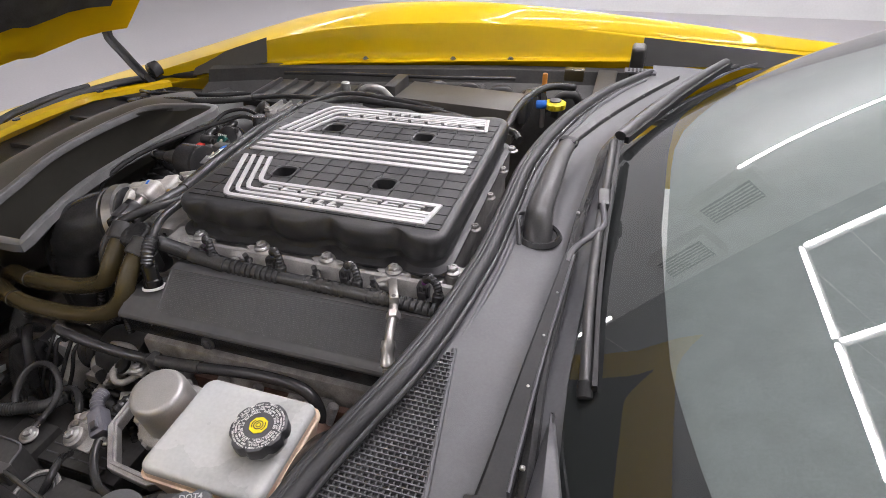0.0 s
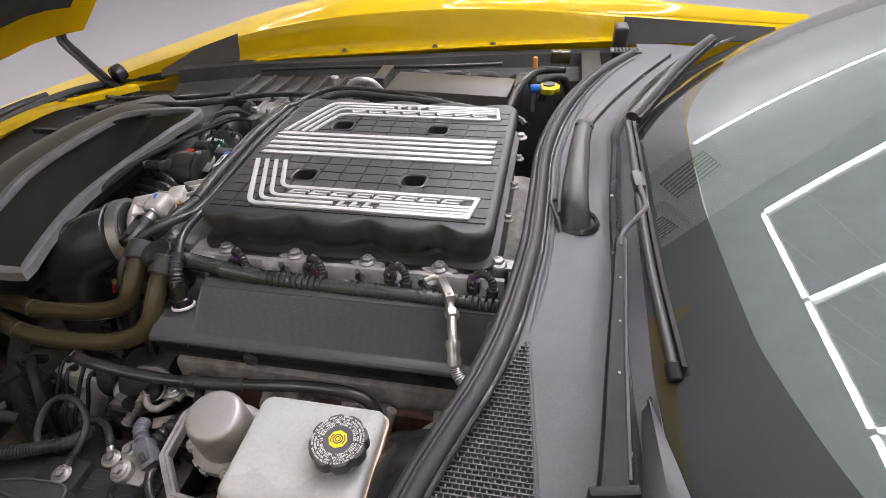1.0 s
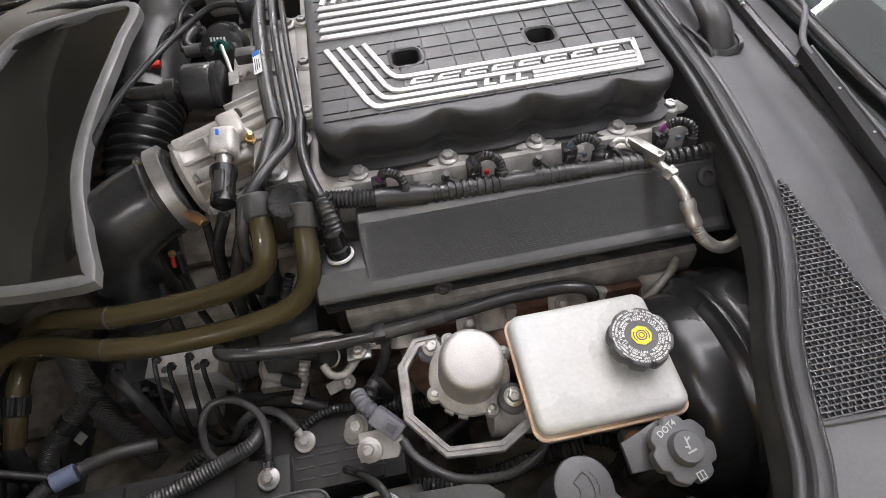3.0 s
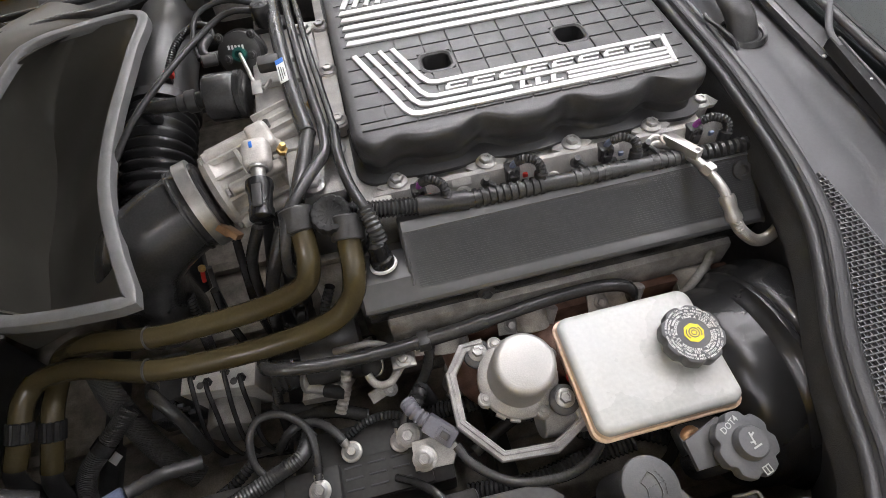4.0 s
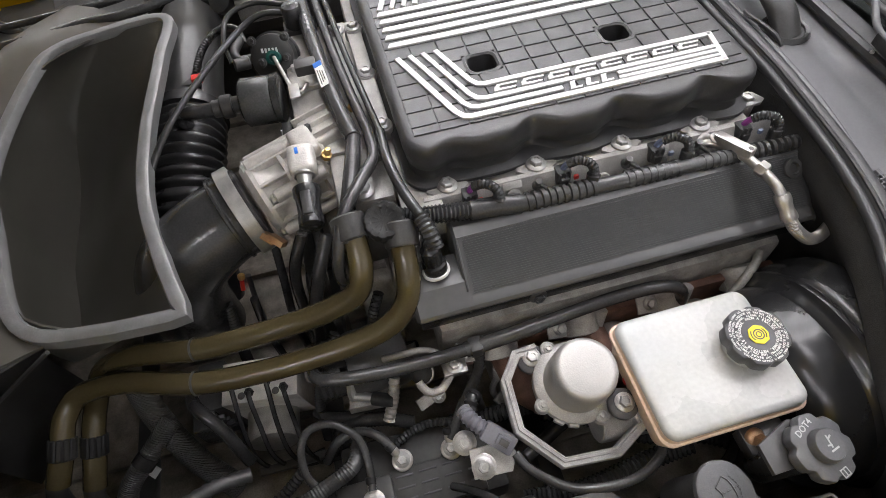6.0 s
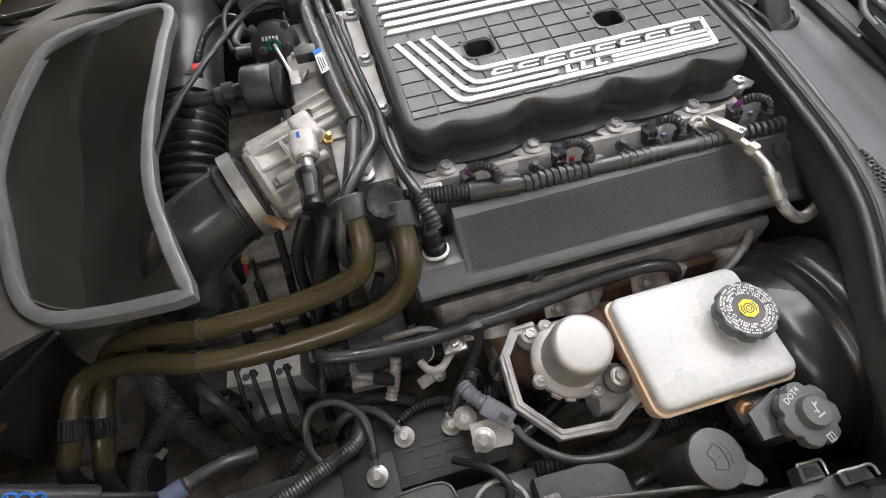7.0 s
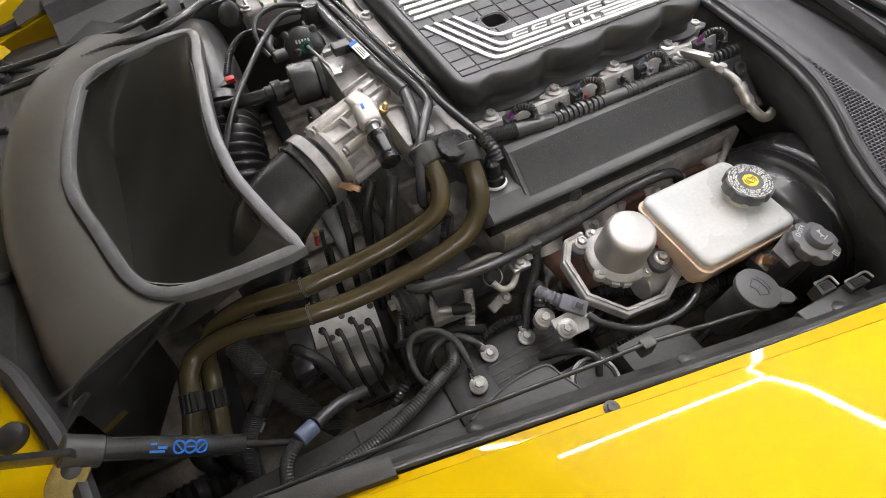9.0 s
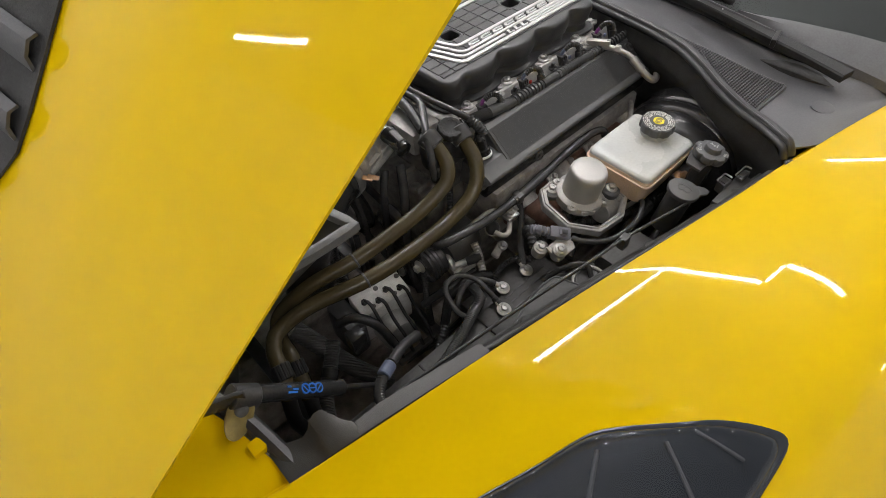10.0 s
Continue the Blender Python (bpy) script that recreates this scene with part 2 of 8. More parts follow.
def tube(bm, pts, r, n=12, step=0.006, rib=None, flat=1.0):
    """A hose along the points. r: one radius or a function of 0..1; rib: (pitch, depth) of a ribbed conduit."""
    c = curve(pts, min(step, rib[0] / 2) if rib else step)
    m = len(c)
    up = None
    loops = []
    run = 0.0
    for i, p in enumerate(c):
        tan = (c[min(i + 1, m - 1)] - c[max(i - 1, 0)]).normalized()
        if up is None:
            up = frame_of(tan).col[0]
        up = (up - tan * up.dot(tan)).normalized()
        side = tan.cross(up)
        rad = r(i / (m - 1)) if callable(r) else r
        if rib:
            rad -= rib[1] * (i % 2)
        loops.append([p + (up * math.cos(a) + side * math.sin(a) * flat) * rad for a in (2 * math.pi * k / n for k in range(n))])
    rings(bm, loops)
    return bm


def lathe(bm, prof, m=Matrix(), n=28, lobes=0, depth=0.0, wave=None):
    """Turned about m's z axis: prof is (radius, height) rows. lobes: scallops round the rim."""
    loops = []
    for r, z in prof:
        lp = []
        for k in range(n):
            a = 2 * math.pi * k / n
            rr = r
            if lobes and r > 0.004:
                rr = r - depth * max(0.0, math.cos(lobes * a)) ** 1.6 * min(1, r / prof[1][0])
            lp.append(m @ V(rr * math.cos(a), rr * math.sin(a), z))
        loops.append(lp)
    rings(bm, loops)
    return bm


def cyl(bm, a, b, r, r2=None, n=20, bev=0.0015):
    a, b = Vector(a), Vector(b)
    h = (b - a).length
    r2 = r if r2 is None else r2
    lathe(bm, [(r - bev, 0), (r, bev), (r2, h - bev), (r2 - bev, h)], at(a, b - a), n)
    return bm


def box(bm, centre, size, bev=0.002, m=None, seg=2):
    t = bmesh.new()
    bmesh.ops.create_cube(t, size=1)
    for v in t.verts:
        v.co = V(v.co.x * size[0], v.co.y * size[1], v.co.z * size[2])
    if bev:
        bmesh.ops.bevel(t, geom=t.edges[:], offset=bev, segments=seg, affect="EDGES", profile=0.6)
    mm = (m if m is not None else Matrix.Translation(centre))
    join(bm, t, mm)
    return bm


def join(bm, t, m=Matrix()):
    idx = {v: bm.verts.new(m @ v.co) for v in t.verts}
    for f in t.faces:
        bm.faces.new([idx[v] for v in f.verts])
    t.free()


def prism(bm, outline, z0, z1, m=Matrix(), bev=0.0):
    t = bmesh.new()
    lo = [t.verts.new((x, y, z0)) for x, y in outline]
    f = t.faces.new(lo)
    hi = [t.verts.new((x, y, z1)) for x, y in outline]
    top = t.faces.new(hi)
    n = len(lo)
    for i in range(n):
        t.faces.new((lo[i], lo[(i + 1) % n], hi[(i + 1) % n], hi[i]))
    bmesh.ops.recalc_face_normals(t, faces=t.faces)
    if bev:
        bmesh.ops.bevel(t, geom=list(top.edges), offset=bev, segments=2, affect="EDGES", profile=0.6)
    join(bm, t, m)
    return bm


def rrect(x0, x1, y0, y1, r, n=6):
    pts = []
    for cx, cy, a0 in ((x1 - r, y1 - r, 0), (x0 + r, y1 - r, 90), (x0 + r, y0 + r, 180), (x1 - r, y0 + r, 270)):
        for k in range(n + 1):
            a = radians(a0 + 90 * k / n)
            pts.append((cx + r * math.cos(a), cy + r * math.sin(a)))
    return pts


def bolt(bm, p, z=(0, 0, 1), r=0.0075, h=0.006, washer=True):
    """A flanged hexagon bolt head."""
    m = at(p, z)
    if washer:
        lathe(bm, [(r * 1.5, 0), (r * 1.5, h * 0.2), (r * 1.15, h * 0.45), (r * 0.9, h * 0.5)], m, 18)
    lathe(bm, [(r, h * 0.3), (r, h * 0.95), (r * 0.86, h * 1.1), (r * 0.5, h * 1.12), (r * 0.46, h * 0.95)], m, 6)
    return bm


def sheet(bm, rows, thick):
    """A surface through rows of points, given a thickness downwards along its normals."""
    nr, nc = len(rows), len(rows[0])
    top = [[Vector(p) for p in r] for r in rows]
    low = []
    for i in range(nr):
        lr = []
        for j in range(nc):
            du = top[min(i + 1, nr - 1)][j] - top[max(i - 1, 0)][j]
            dv = top[i][min(j + 1, nc - 1)] - top[i][max(j - 1, 0)]
            nn = du.cross(dv)
            lr.append(top[i][j] - (nn.normalized() if nn.length > 1e-9 else V(0, 0, 1)) * thick)
        low.append(lr)
    vt = [[bm.verts.new(p) for p in r] for r in top]
    vl = [[bm.verts.new(p) for p in r] for r in low]
    for i in range(nr - 1):
        for j in range(nc - 1):
            bm.faces.new((vt[i][j], vt[i + 1][j], vt[i + 1][j + 1], vt[i][j + 1]))
            bm.faces.new((vl[i][j], vl[i][j + 1], vl[i + 1][j + 1], vl[i + 1][j]))
    for i in range(nr - 1):
        for j in (0, nc - 1):
            bm.faces.new((vt[i][j], vt[i + 1][j], vl[i + 1][j], vl[i][j]))
    for j in range(nc - 1):
        for i in (0, nr - 1):
            bm.faces.new((vt[i][j], vt[i][j + 1], vl[i][j + 1], vl[i][j]))
    return bm


def smooth_row(pts, n):
    """n points spread evenly by index along a smooth line."""
    c = curve(pts, 0.01)
    return [c[round(i * (len(c) - 1) / (n - 1))] for i in range(n)]


def interp(table, x):
    xs, ys = zip(*table)
    return float(np.interp(x, xs, ys))


def lettering(text, size, mat, parent, place, name="lettering", round_radius=None, start=90.0, depth=0.0004):
    """Raised print with the built-in font; round_radius lays it on a ring, read from outside it."""
    bm = B()
    if round_radius is None:
        chars = [(text, Matrix())]
    else:
        chars = []
        for k, ch in enumerate(text):
            a = start - k * math.degrees(size * 0.62 / round_radius)
            chars.append((ch, pose(round_radius * math.cos(radians(a)), round_radius * math.sin(radians(a)), 0, 0, 0, a - 90)))
    made = {}
    for ch, m in chars:
        if ch == " ":
            continue
        if ch not in made:
            cu = bpy.data.curves.new("print", "FONT")
            cu.offset = size * 0.012
            cu.body, cu.size, cu.extrude, cu.align_x, cu.resolution_u = ch, size, depth, "CENTER", 2
            tmp = new("print", cu)
            bpy.context.view_layer.update()
            made[ch] = bpy.data.meshes.new_from_object(tmp.evaluated_get(bpy.context.evaluated_depsgraph_get()))
            bpy.data.objects.remove(tmp)
        t = bmesh.new()
        t.from_mesh(made[ch])
        join(bm, t, place @ m)
    return part(name, bm, mat, parent)


# ---- the workshop ----
bm = B()
box(bm, (0, 0, -0.1), (14, 14, 0.2), 0)
single("floor", bm, FLOOR, "pale grey smooth workshop floor", "floor", kind="structure")
for name, c, s in (("wall_north", (0, 5.1, 2.1), (14, 0.2, 4.2)), ("wall_south", (0, -5.1, 2.1), (14, 0.2, 4.2)),
                   ("wall_east", (6.1, 0, 2.1), (0.2, 10, 4.2)), ("wall_west", (-6.1, 0, 2.1), (0.2, 10, 4.2))):
    single(name, box(B(), c, s, 0), WALL, "plain pale painted workshop wall", "wall", kind="structure")
single("ceiling", box(B(), (0, 0, 4.3), (14, 10.4, 0.2), 0), CEIL, "plain grey painted ceiling", "ceiling", kind="structure")
for x, z in ((-1.65, 3.75), (-0.75, 3.35)):
    t = thing("air_conditioner", (x, 4.9, z), "pale wall-mounted air conditioner with a dark grille", "air conditioner")
    part("body", box(B(), (x, 4.86, z), (0.8, 0.28, 0.5), 0.03), PALE, t)
    part("grille", box(B(), (x, 4.715, z - 0.02), (0.6, 0.02, 0.32), 0.005), DARK, t, "dark slatted grille")
    for k in range(7):
        part("slat", box(B(), (x, 4.70, z - 0.15 + 0.045 * k), (0.58, 0.02, 0.012), 0), PALE, t)


def led_tube(a, b):
    a, b = Vector(a), Vector(b)
    t = thing("led_or_fill_tube", (a + b) / 2, "slim white LED tube light hung under the ceiling, some added as unseen fill", "lamp", "LED tubes on the ceiling")
    d = (b - a).normalized()
    part("tube", cyl(B(), a + d * 0.005, b - d * 0.005, 0.015, n=10), TUBE, t, "glowing white tube")
    part("housing", box(B(), None, (0.03, 0.04, (b - a).length), 0.004, at((a + b) / 2 + V(0, 0, 0.035), d, (0, 0, 1))), PALE, t)
    for k in (0.2, 0.8):
        q = a.lerp(b, k)
        part("hanger", cyl(B(), q + V(0, 0, 0.05), V(q.x, q.y, 4.2), 0.004, n=6, bev=0.0005), PALE, t, "thin hanging wire")
    for e in (a, b):
        part("end_cap", cyl(B(), e - d * 0.008 if e is a else e + d * 0.008, e + d * 0.006 if e is a else e - d * 0.006, 0.017, n=10), PALE, t)


for a, b in TUBES:
    led_tube(a, b)

# ---- car body ----
LIP_L = [(-1.0, -0.53), (-0.83, -0.565), (-0.547, -0.610), (-0.306, -0.654), (-0.105, -0.692), (0.09, -0.722), (0.35, -0.775), (0.6, -0.83)]
LIP_R = [(-1.0, 0.50), (-0.85, 0.55), (-0.62, 0.632), (-0.43, 0.655), (0.05, 0.755), (0.35, 0.792), (0.6, 0.83)]


FENDER_SURFACE = {}


RIDGE_OUT = [(-1.55, 0.01), (-1.0, 0.012), (-0.85, 0.016), (-0.6, 0.026), (-0.325, 0.036), (-0.115, 0.040), (0.3, 0.044), (0.9, 0.046)]


def fender(side, lip, lip_z, ridge, crown, name, label):
    """A flat bolting lip, a steep inner wall up to a crisp ridge, and the broad outer skin."""
    t = thing(name, (-0.3, side * 0.85, 0.3), label, "fender", "front fenders")
    rows = []
    n = 60
    for i in range(n):
        x = -1.55 + 2.45 * i / (n - 1)
        y0 = abs(interp(lip, max(x, -1.0)))
        if x < -1.0:
            y0 = interp([(-1.55, 0.15), (-1.4, 0.32), (-1.2, 0.44), (-1.0, abs(interp(lip, -1.0)))], x)
        zl, zr, zc, out = interp(lip_z, x), interp(ridge, x), interp(crown, x), interp(RIDGE_OUT, x)
        yo = interp([(-1.55, 0.55), (-1.4, 0.72), (-1.1, 0.88), (-0.8, 0.955), (-0.3, 0.985), (0.9, 0.965)], x) + (0.062 if side < 0 else 0)
        w = yo - y0
        h = zr - zl
        flat = min(0.020, out * 0.55)
        prof = [(0, zl), (flat * 0.6, zl + 0.001), (flat, zl + 0.002)]
        prof += [(flat + (out - flat) * f, zl + 0.002 + (h - 0.002) * g) for f, g in ((0.16, 0.05), (0.34, 0.22), (0.52, 0.46), (0.70, 0.72), (0.86, 0.92), (0.94, 0.98))]
        prof += [(out, zr), (out + 0.004, zr + 0.0008)]
        for f in np.linspace(0.05, 1, 18):
            z = zr + 0.0008 + (zc - zr) * math.sin(min(f / 0.5, 1) * math.pi / 2) - (0.07 if side < 0 else 0.20) * max(0, (f - 0.45) / 0.55) ** 2.6
            prof.append((out + (w - out) * f, z))
        zb = prof[-1][1]
        for k in (0.35, 0.7, 1.0):
            prof.append((w + 0.015 * k, zb + (0.30 - zb) * k))
        rows.append([V(x, side * (y0 + d), z) for d, z in prof])
    for _ in range(16):
        rows = [rows[0]] + [[V(b.x, b.y * 0.5 + (a.y + c.y) * 0.25, b.z * 0.5 + (a.z + c.z) * 0.25) for a, b, c in zip(rows[i - 1], rows[i], rows[i + 1])] for i in range(1, n - 1)] + [rows[-1]]
    FENDER_SURFACE[name] = rows
    part("skin", sheet(B(), rows[::-1] if side < 0 else rows, 0.003), YELLOW, t, "glossy yellow painted panel", angle=42)
    return t


FENDER_L = fender(-1, LIP_L, [(-1.75, 0.52), (-1.4, 0.62), (-1.0, 0.70), (-0.85, 0.712), (-0.5, 0.716), (-0.15, 0.722), (0.1, 0.741), (0.9, 0.757)],
                  [(-1.75, 0.52), (-1.4, 0.63), (-1.0, 0.715), (-0.85, 0.738), (-0.6, 0.776), (-0.325, 0.806), (-0.115, 0.819), (0.1, 0.822), (0.3, 0.812), (0.9, 0.79)],
                  [(-1.75, 0.52), (-1.4, 0.64), (-1.0, 0.725), (-0.85, 0.750), (-0.6, 0.792), (-0.325, 0.826), (-0.115, 0.838), (0.1, 0.840), (0.3, 0.828), (0.9, 0.80)],
                  "left_fender", "glossy yellow front fender beside the engine bay")
FENDER_R = fender(1, LIP_R, [(-1.75, 0.52), (-1.4, 0.60), (-1.0, 0.69), (-0.6, 0.752), (0.05, 0.762), (0.9, 0.775)],
                  [(-1.75, 0.52), (-1.4, 0.62), (-1.0, 0.722), (-0.9, 0.755), (-0.72, 0.797), (-0.625, 0.814), (-0.497, 0.840), (-0.347, 0.853), (-0.134, 0.857), (0.045, 0.853), (0.2, 0.844), (0.342, 0.828), (0.6, 0.803), (0.9, 0.79)],
                  [(-1.75, 0.52), (-1.4, 0.64), (-1.0, 0.737), (-0.86, 0.776), (-0.6, 0.846), (-0.45, 0.876), (-0.25, 0.889), (0.0, 0.889), (0.3, 0.866), (0.76, 0.818), (0.9, 0.81)],
                  "right_fender", "glossy yellow front fender across the engine bay")

for x in (-0.324, 0.06):
    y = interp(LIP_L, x) - 0.008
    part("fender_bolt", bolt(B(), (x, y, 0.7200 if x < 0 else 0.739), r=0.0058, h=0.005), CAPGREY, FENDER_L, "dull grey bolt head")
y = interp(LIP_L, -0.115) - 0.006
part("slot", prism(B(), rrect(-0.125, -0.108, y - 0.0045, y + 0.0045, 0.004), 0.7165, 0.7188), FELT, FENDER_L, "dark oval slot")
for x in (-0.35, -0.1, 0.06):
    part("fender_bolt", bolt(B(), (x, interp(LIP_R, x) + 0.009, 0.763), r=0.006, h=0.005), DARK, FENDER_R)

# head lamp let into the left fender
lamp = thing("headlamp", (-0.7, -0.8, 0.70), "dark headlamp under a clear glossy lens", "headlamp")
HL = [(-0.78, -0.722), (-0.709, -0.742), (-0.64, -0.765), (-0.60, -0.776), (-0.573, -0.786), (-0.55, -0.803), (-0.507, -0.842), (-0.478, -0.868), (-0.458, -0.893), (-0.446, -0.912), (-0.441, -0.924), (-0.446, -0.932),
      (-0.465, -0.936), (-0.515, -0.939), (-0.62, -0.945), (-0.80, -0.92), (-0.98, -0.83), (-1.02, -0.76), (-0.97, -0.715), (-0.87, -0.708)]
SIDE_L = FENDER_SURFACE["left_fender"]


def fender_z(table, x, y):
    """Height of a fender's skin above the plan point."""
    near = sorted(table, key=lambda r: abs(r[0].x - x))[:2]
    za, zb = (interp(sorted((-abs(q.y), q.z) for q in r[10:29]), -abs(y)) for r in near)
    xa, xb = near[0][0].x, near[1][0].x
    return za + (zb - za) * (x - xa) / (xb - xa)


def lamp_loop(grow, lift):
    cx, cy = -0.72, -0.82
    c = [V(cx + (q.x - cx) * grow, cy + (q.y - cy) * grow, 0) for q in curve([V(x, y, 0) for x, y in HL + HL[:1]], 0.012)[:-1]]
    return [V(q.x, q.y, fender_z(SIDE_L, q.x, q.y) + lift) for q in c]


def lamp_cap(loops):
    bm = B()
    vs = rings(bm, loops, caps=False)
    bmesh.ops.triangle_fill(bm, edges=[e for e in bm.edges if all(v in vs[-1] for v in e.verts)], use_beauty=True)
    return bm


rim_pts = lamp_loop(1.0, 0)
grid = np.array([[1, q.x + 0.72, q.y + 0.82, (q.x + 0.72) ** 2, (q.x + 0.72) * (q.y + 0.82), (q.y + 0.82) ** 2] for q in rim_pts])
bow = np.linalg.lstsq(grid, np.array([q.z for q in rim_pts]), rcond=None)[0]


def lens_loop(grow, lift):
    """A loop on the lens' own smooth curved face."""
    out = []
    for q in lamp_loop(grow, 0):
        u, v = q.x + 0.72, q.y + 0.82
        out.append(V(q.x, q.y, float(bow @ np.array([1, u, v, u * u, u * v, v * v])) + lift))
    return out


CLEARANCE = max(q.z - p.z for k in (0.9, 0.7, 0.5, 0.3) for q, p in zip(lamp_loop(k, 0), lens_loop(k, 0))) + 0.009
part("bezel", lamp_cap([lamp_loop(1.012, -0.004), lamp_loop(1.01, 0.003), lamp_loop(0.985, 0.004), lamp_loop(0.965, 0.0015)] + [lamp_loop(k, 0.0015) for k in (0.9, 0.8, 0.7, 0.6, 0.5, 0.4, 0.3, 0.2, 0.1, 0.05)]), BOWL, lamp, "black surround and bowl", angle=60)
lens = part("lens", lamp_cap([lamp_loop(0.972, 0.002)] + [[a.lerp(b, f) for a, b in zip(lamp_loop(g, 0.004), lens_loop(g, CLEARANCE))] for g, f in ((0.965, 0.25), (0.95, 0.6), (0.93, 0.9), (0.9, 1.0))] + [lens_loop(k, CLEARANCE) for k in (0.8, 0.7, 0.6, 0.5, 0.4, 0.3, 0.2, 0.1, 0.04)]), LENS, lamp, "clear glossy lens", angle=80)
lens.visible_shadow = False
for p0, p1, r_ in (((-0.585, -0.80), (-0.66, -0.84), 0.0025), ((-0.53, -0.845), (-0.56, -0.90), 0.0025), ((-0.50, -0.86), (-0.49, -0.91), 0.002)):
    c = [V(p0[0] + (p1[0] - p0[0]) * k / 6, p0[1] + (p1[1] - p0[1]) * k / 6, 0) for k in range(7)]
    part("light_bar", tube(B(), [V(q.x, q.y, fender_z(SIDE_L, q.x, q.y) + 0.003) for q in c], r_, 8), CAPGREY, lamp, "grey strip inside the lamp")

# nose panel ahead of the bay
rows = []
for i in range(14):
    f = i / 13
    x = -0.0 - f
    row = []
    for j in range(21):
        y = -0.56 + 1.12 * j / 20
        xr = interp([(-0.56, -0.835), (-0.46, -0.853), (-0.394, -0.873), (-0.327, -0.899), (-0.286, -0.917), (-0.18, -0.985), (0, -1.06), (0.1, -1.09), (0.3, -1.11), (0.45, -1.07), (0.53, -0.98), (0.56, -0.90)], y)
        xf = -1.62 + 0.5 * (y / 0.7) ** 2
        row.append(V(xr + (xf - xr) * f, y, 0.703 - 0.03 * f - 0.17 * f ** 3 - 0.03 * (y / 0.56) ** 4 * f))
    rows.append(row)
nose = thing("front_bumper", (-1.3, 0, 0.4), "glossy yellow nose panel ahead of the engine bay", "bumper")
part("skin", sheet(B(), rows, 0.005), YELLOW, nose)
part("bump_stop", lathe(B(), [(0.012, 0), (0.014, 0.003), (0.012, 0.012), (0.006, 0.015)], at((-0.902, -0.372, 0.702)) @ Matrix.Scale(1.25, 4)), RUBBER, nose, "black rubber bump stop")
part("bump_stop", lathe(B(), [(0.012, 0), (0.014, 0.003), (0.012, 0.012), (0.006, 0.015)], at((-0.9, 0.385, 0.703))), RUBBER, nose, "black rubber bump stop")
bm = B()
tube(bm, [(-0.825, -0.55, 0.705), (-0.838, -0.46, 0.708), (-0.858, -0.394, 0.711), (-0.884, -0.327, 0.712), (-0.903, -0.286, 0.712), (-0.972, -0.18, 0.712), (-1.055, 0, 0.712), (-1.085, 0.1, 0.712), (-1.105, 0.3, 0.712), (-1.065, 0.45, 0.712), (-0.97, 0.53, 0.714), (-0.86, 0.56, 0.72)], 0.011, 8)
part("edge_seal", bm, RUBBER, nose, "dark grey rubber edge seal")

# hood, hinged at the nose and standing open
HINGE, OPEN = V(-1.14, -0.57, 0.704), radians(-47.0)
TURN_HOOD = Matrix.Translation(HINGE) @ Matrix.Rotation(radians(2.0), 4, "X") @ Matrix.Rotation(OPEN, 4, "Y") @ Matrix.Translation(-HINGE)


def hood_half(x):
    return interp([(-1.3, 0.52), (-1.14, 0.556), (-0.5, 0.629), (0.0, 0.682), (0.2, 0.70)], x)


def hood_rows(inset, drop):
    rows = []
    for i in range(34):
        row = []
        for j in range(33):
            u = -1 + 2 * j / 32
            a = abs(u)
            x0 = -1.16 - 0.02 * (1 - a ** 2.4) + 0.05 * (u + 1) + interp([(0, 0.0), (0.45, 0.06), (1, 0.065)], u) + inset
            x = x0 + (0.2 + 0.09 * max(0, (a - 0.75) / 0.25) ** 2 - inset - x0) * i / 33
            w = hood_half(x) - inset - 0.03 * max(0, u) + interp([(-0.1, 0), (0.05, 0.03), (0.2, 0.12), (0.3, 0.16)], x)
            bulge = interp([(0, 0.085), (0.25, 0.082), (0.42, 0.068), (0.5, 0.05), (0.75, 0.042), (0.9, 0.026), (0.965, 0.012), (0.99, 0.008), (1, 0.006)], a)
            row.append(TURN_HOOD @ V(x, u * w, 0.704 + bulge - drop))
        rows.append(row)
    return rows


bm = B()
tube(bm, [(-1.03, -0.05, 0.712), (-1.130, 0.131, 0.716), (-1.142, 0.234, 0.718), (-1.136, 0.324, 0.718), (-1.115, 0.40, 0.716)], 0.010, 8)
part("black_edge", bm, SATIN, nose, "black edge strip")
line = curve([V(-1.052, -0.02, 0.722), V(-1.066, 0.073, 0.722), V(-1.066, 0.166, 0.722), V(-1.058, 0.248, 0.722), V(-1.040, 0.33, 0.722), V(-0.995, 0.38, 0.722), V(-0.955, 0.424, 0.722), V(-0.898, 0.485, 0.722)], 0.03)
part("inner_lip", sheet(B(), [[q + V(-0.012, -0.008, 0.002), q, q + V(0.010, -0.006, -0.002), q + V(0.014, -0.008, -0.014)] for q in line], 0.002), YELLOW, nose, "yellow painted inner lip")
for k in (0.32, 0.66):
    part("clip", lathe(B(), [(0.010, 0), (0.009, 0.003), (0, 0.004)], at(line[int(k * len(line))] + V(-0.004, -0.004, 0.003)), 14), SATIN, nose, "black push clip")
for x, y in ((-1.083, 0.223), (-1.02, 0.425)):
    part("nose_bolt", bolt(B(), (x - 0.03, y, 0.703), r=0.008, h=0.006), CAPGREY, nose, "dark bolt head")
hood = thing("hood", (-1.27, 0, 0.70), "glossy yellow front-hinged hood standing open over the bay", "car hood")
part("outer_skin", sheet(B(), hood_rows(0, 0), 0.004), YELLOW, hood, "glossy yellow painted skin", angle=50)
part("inner_panel", sheet(B(), hood_rows(0.055, 0.008), 0.012), YELLOW, hood, "yellow painted inner rim")


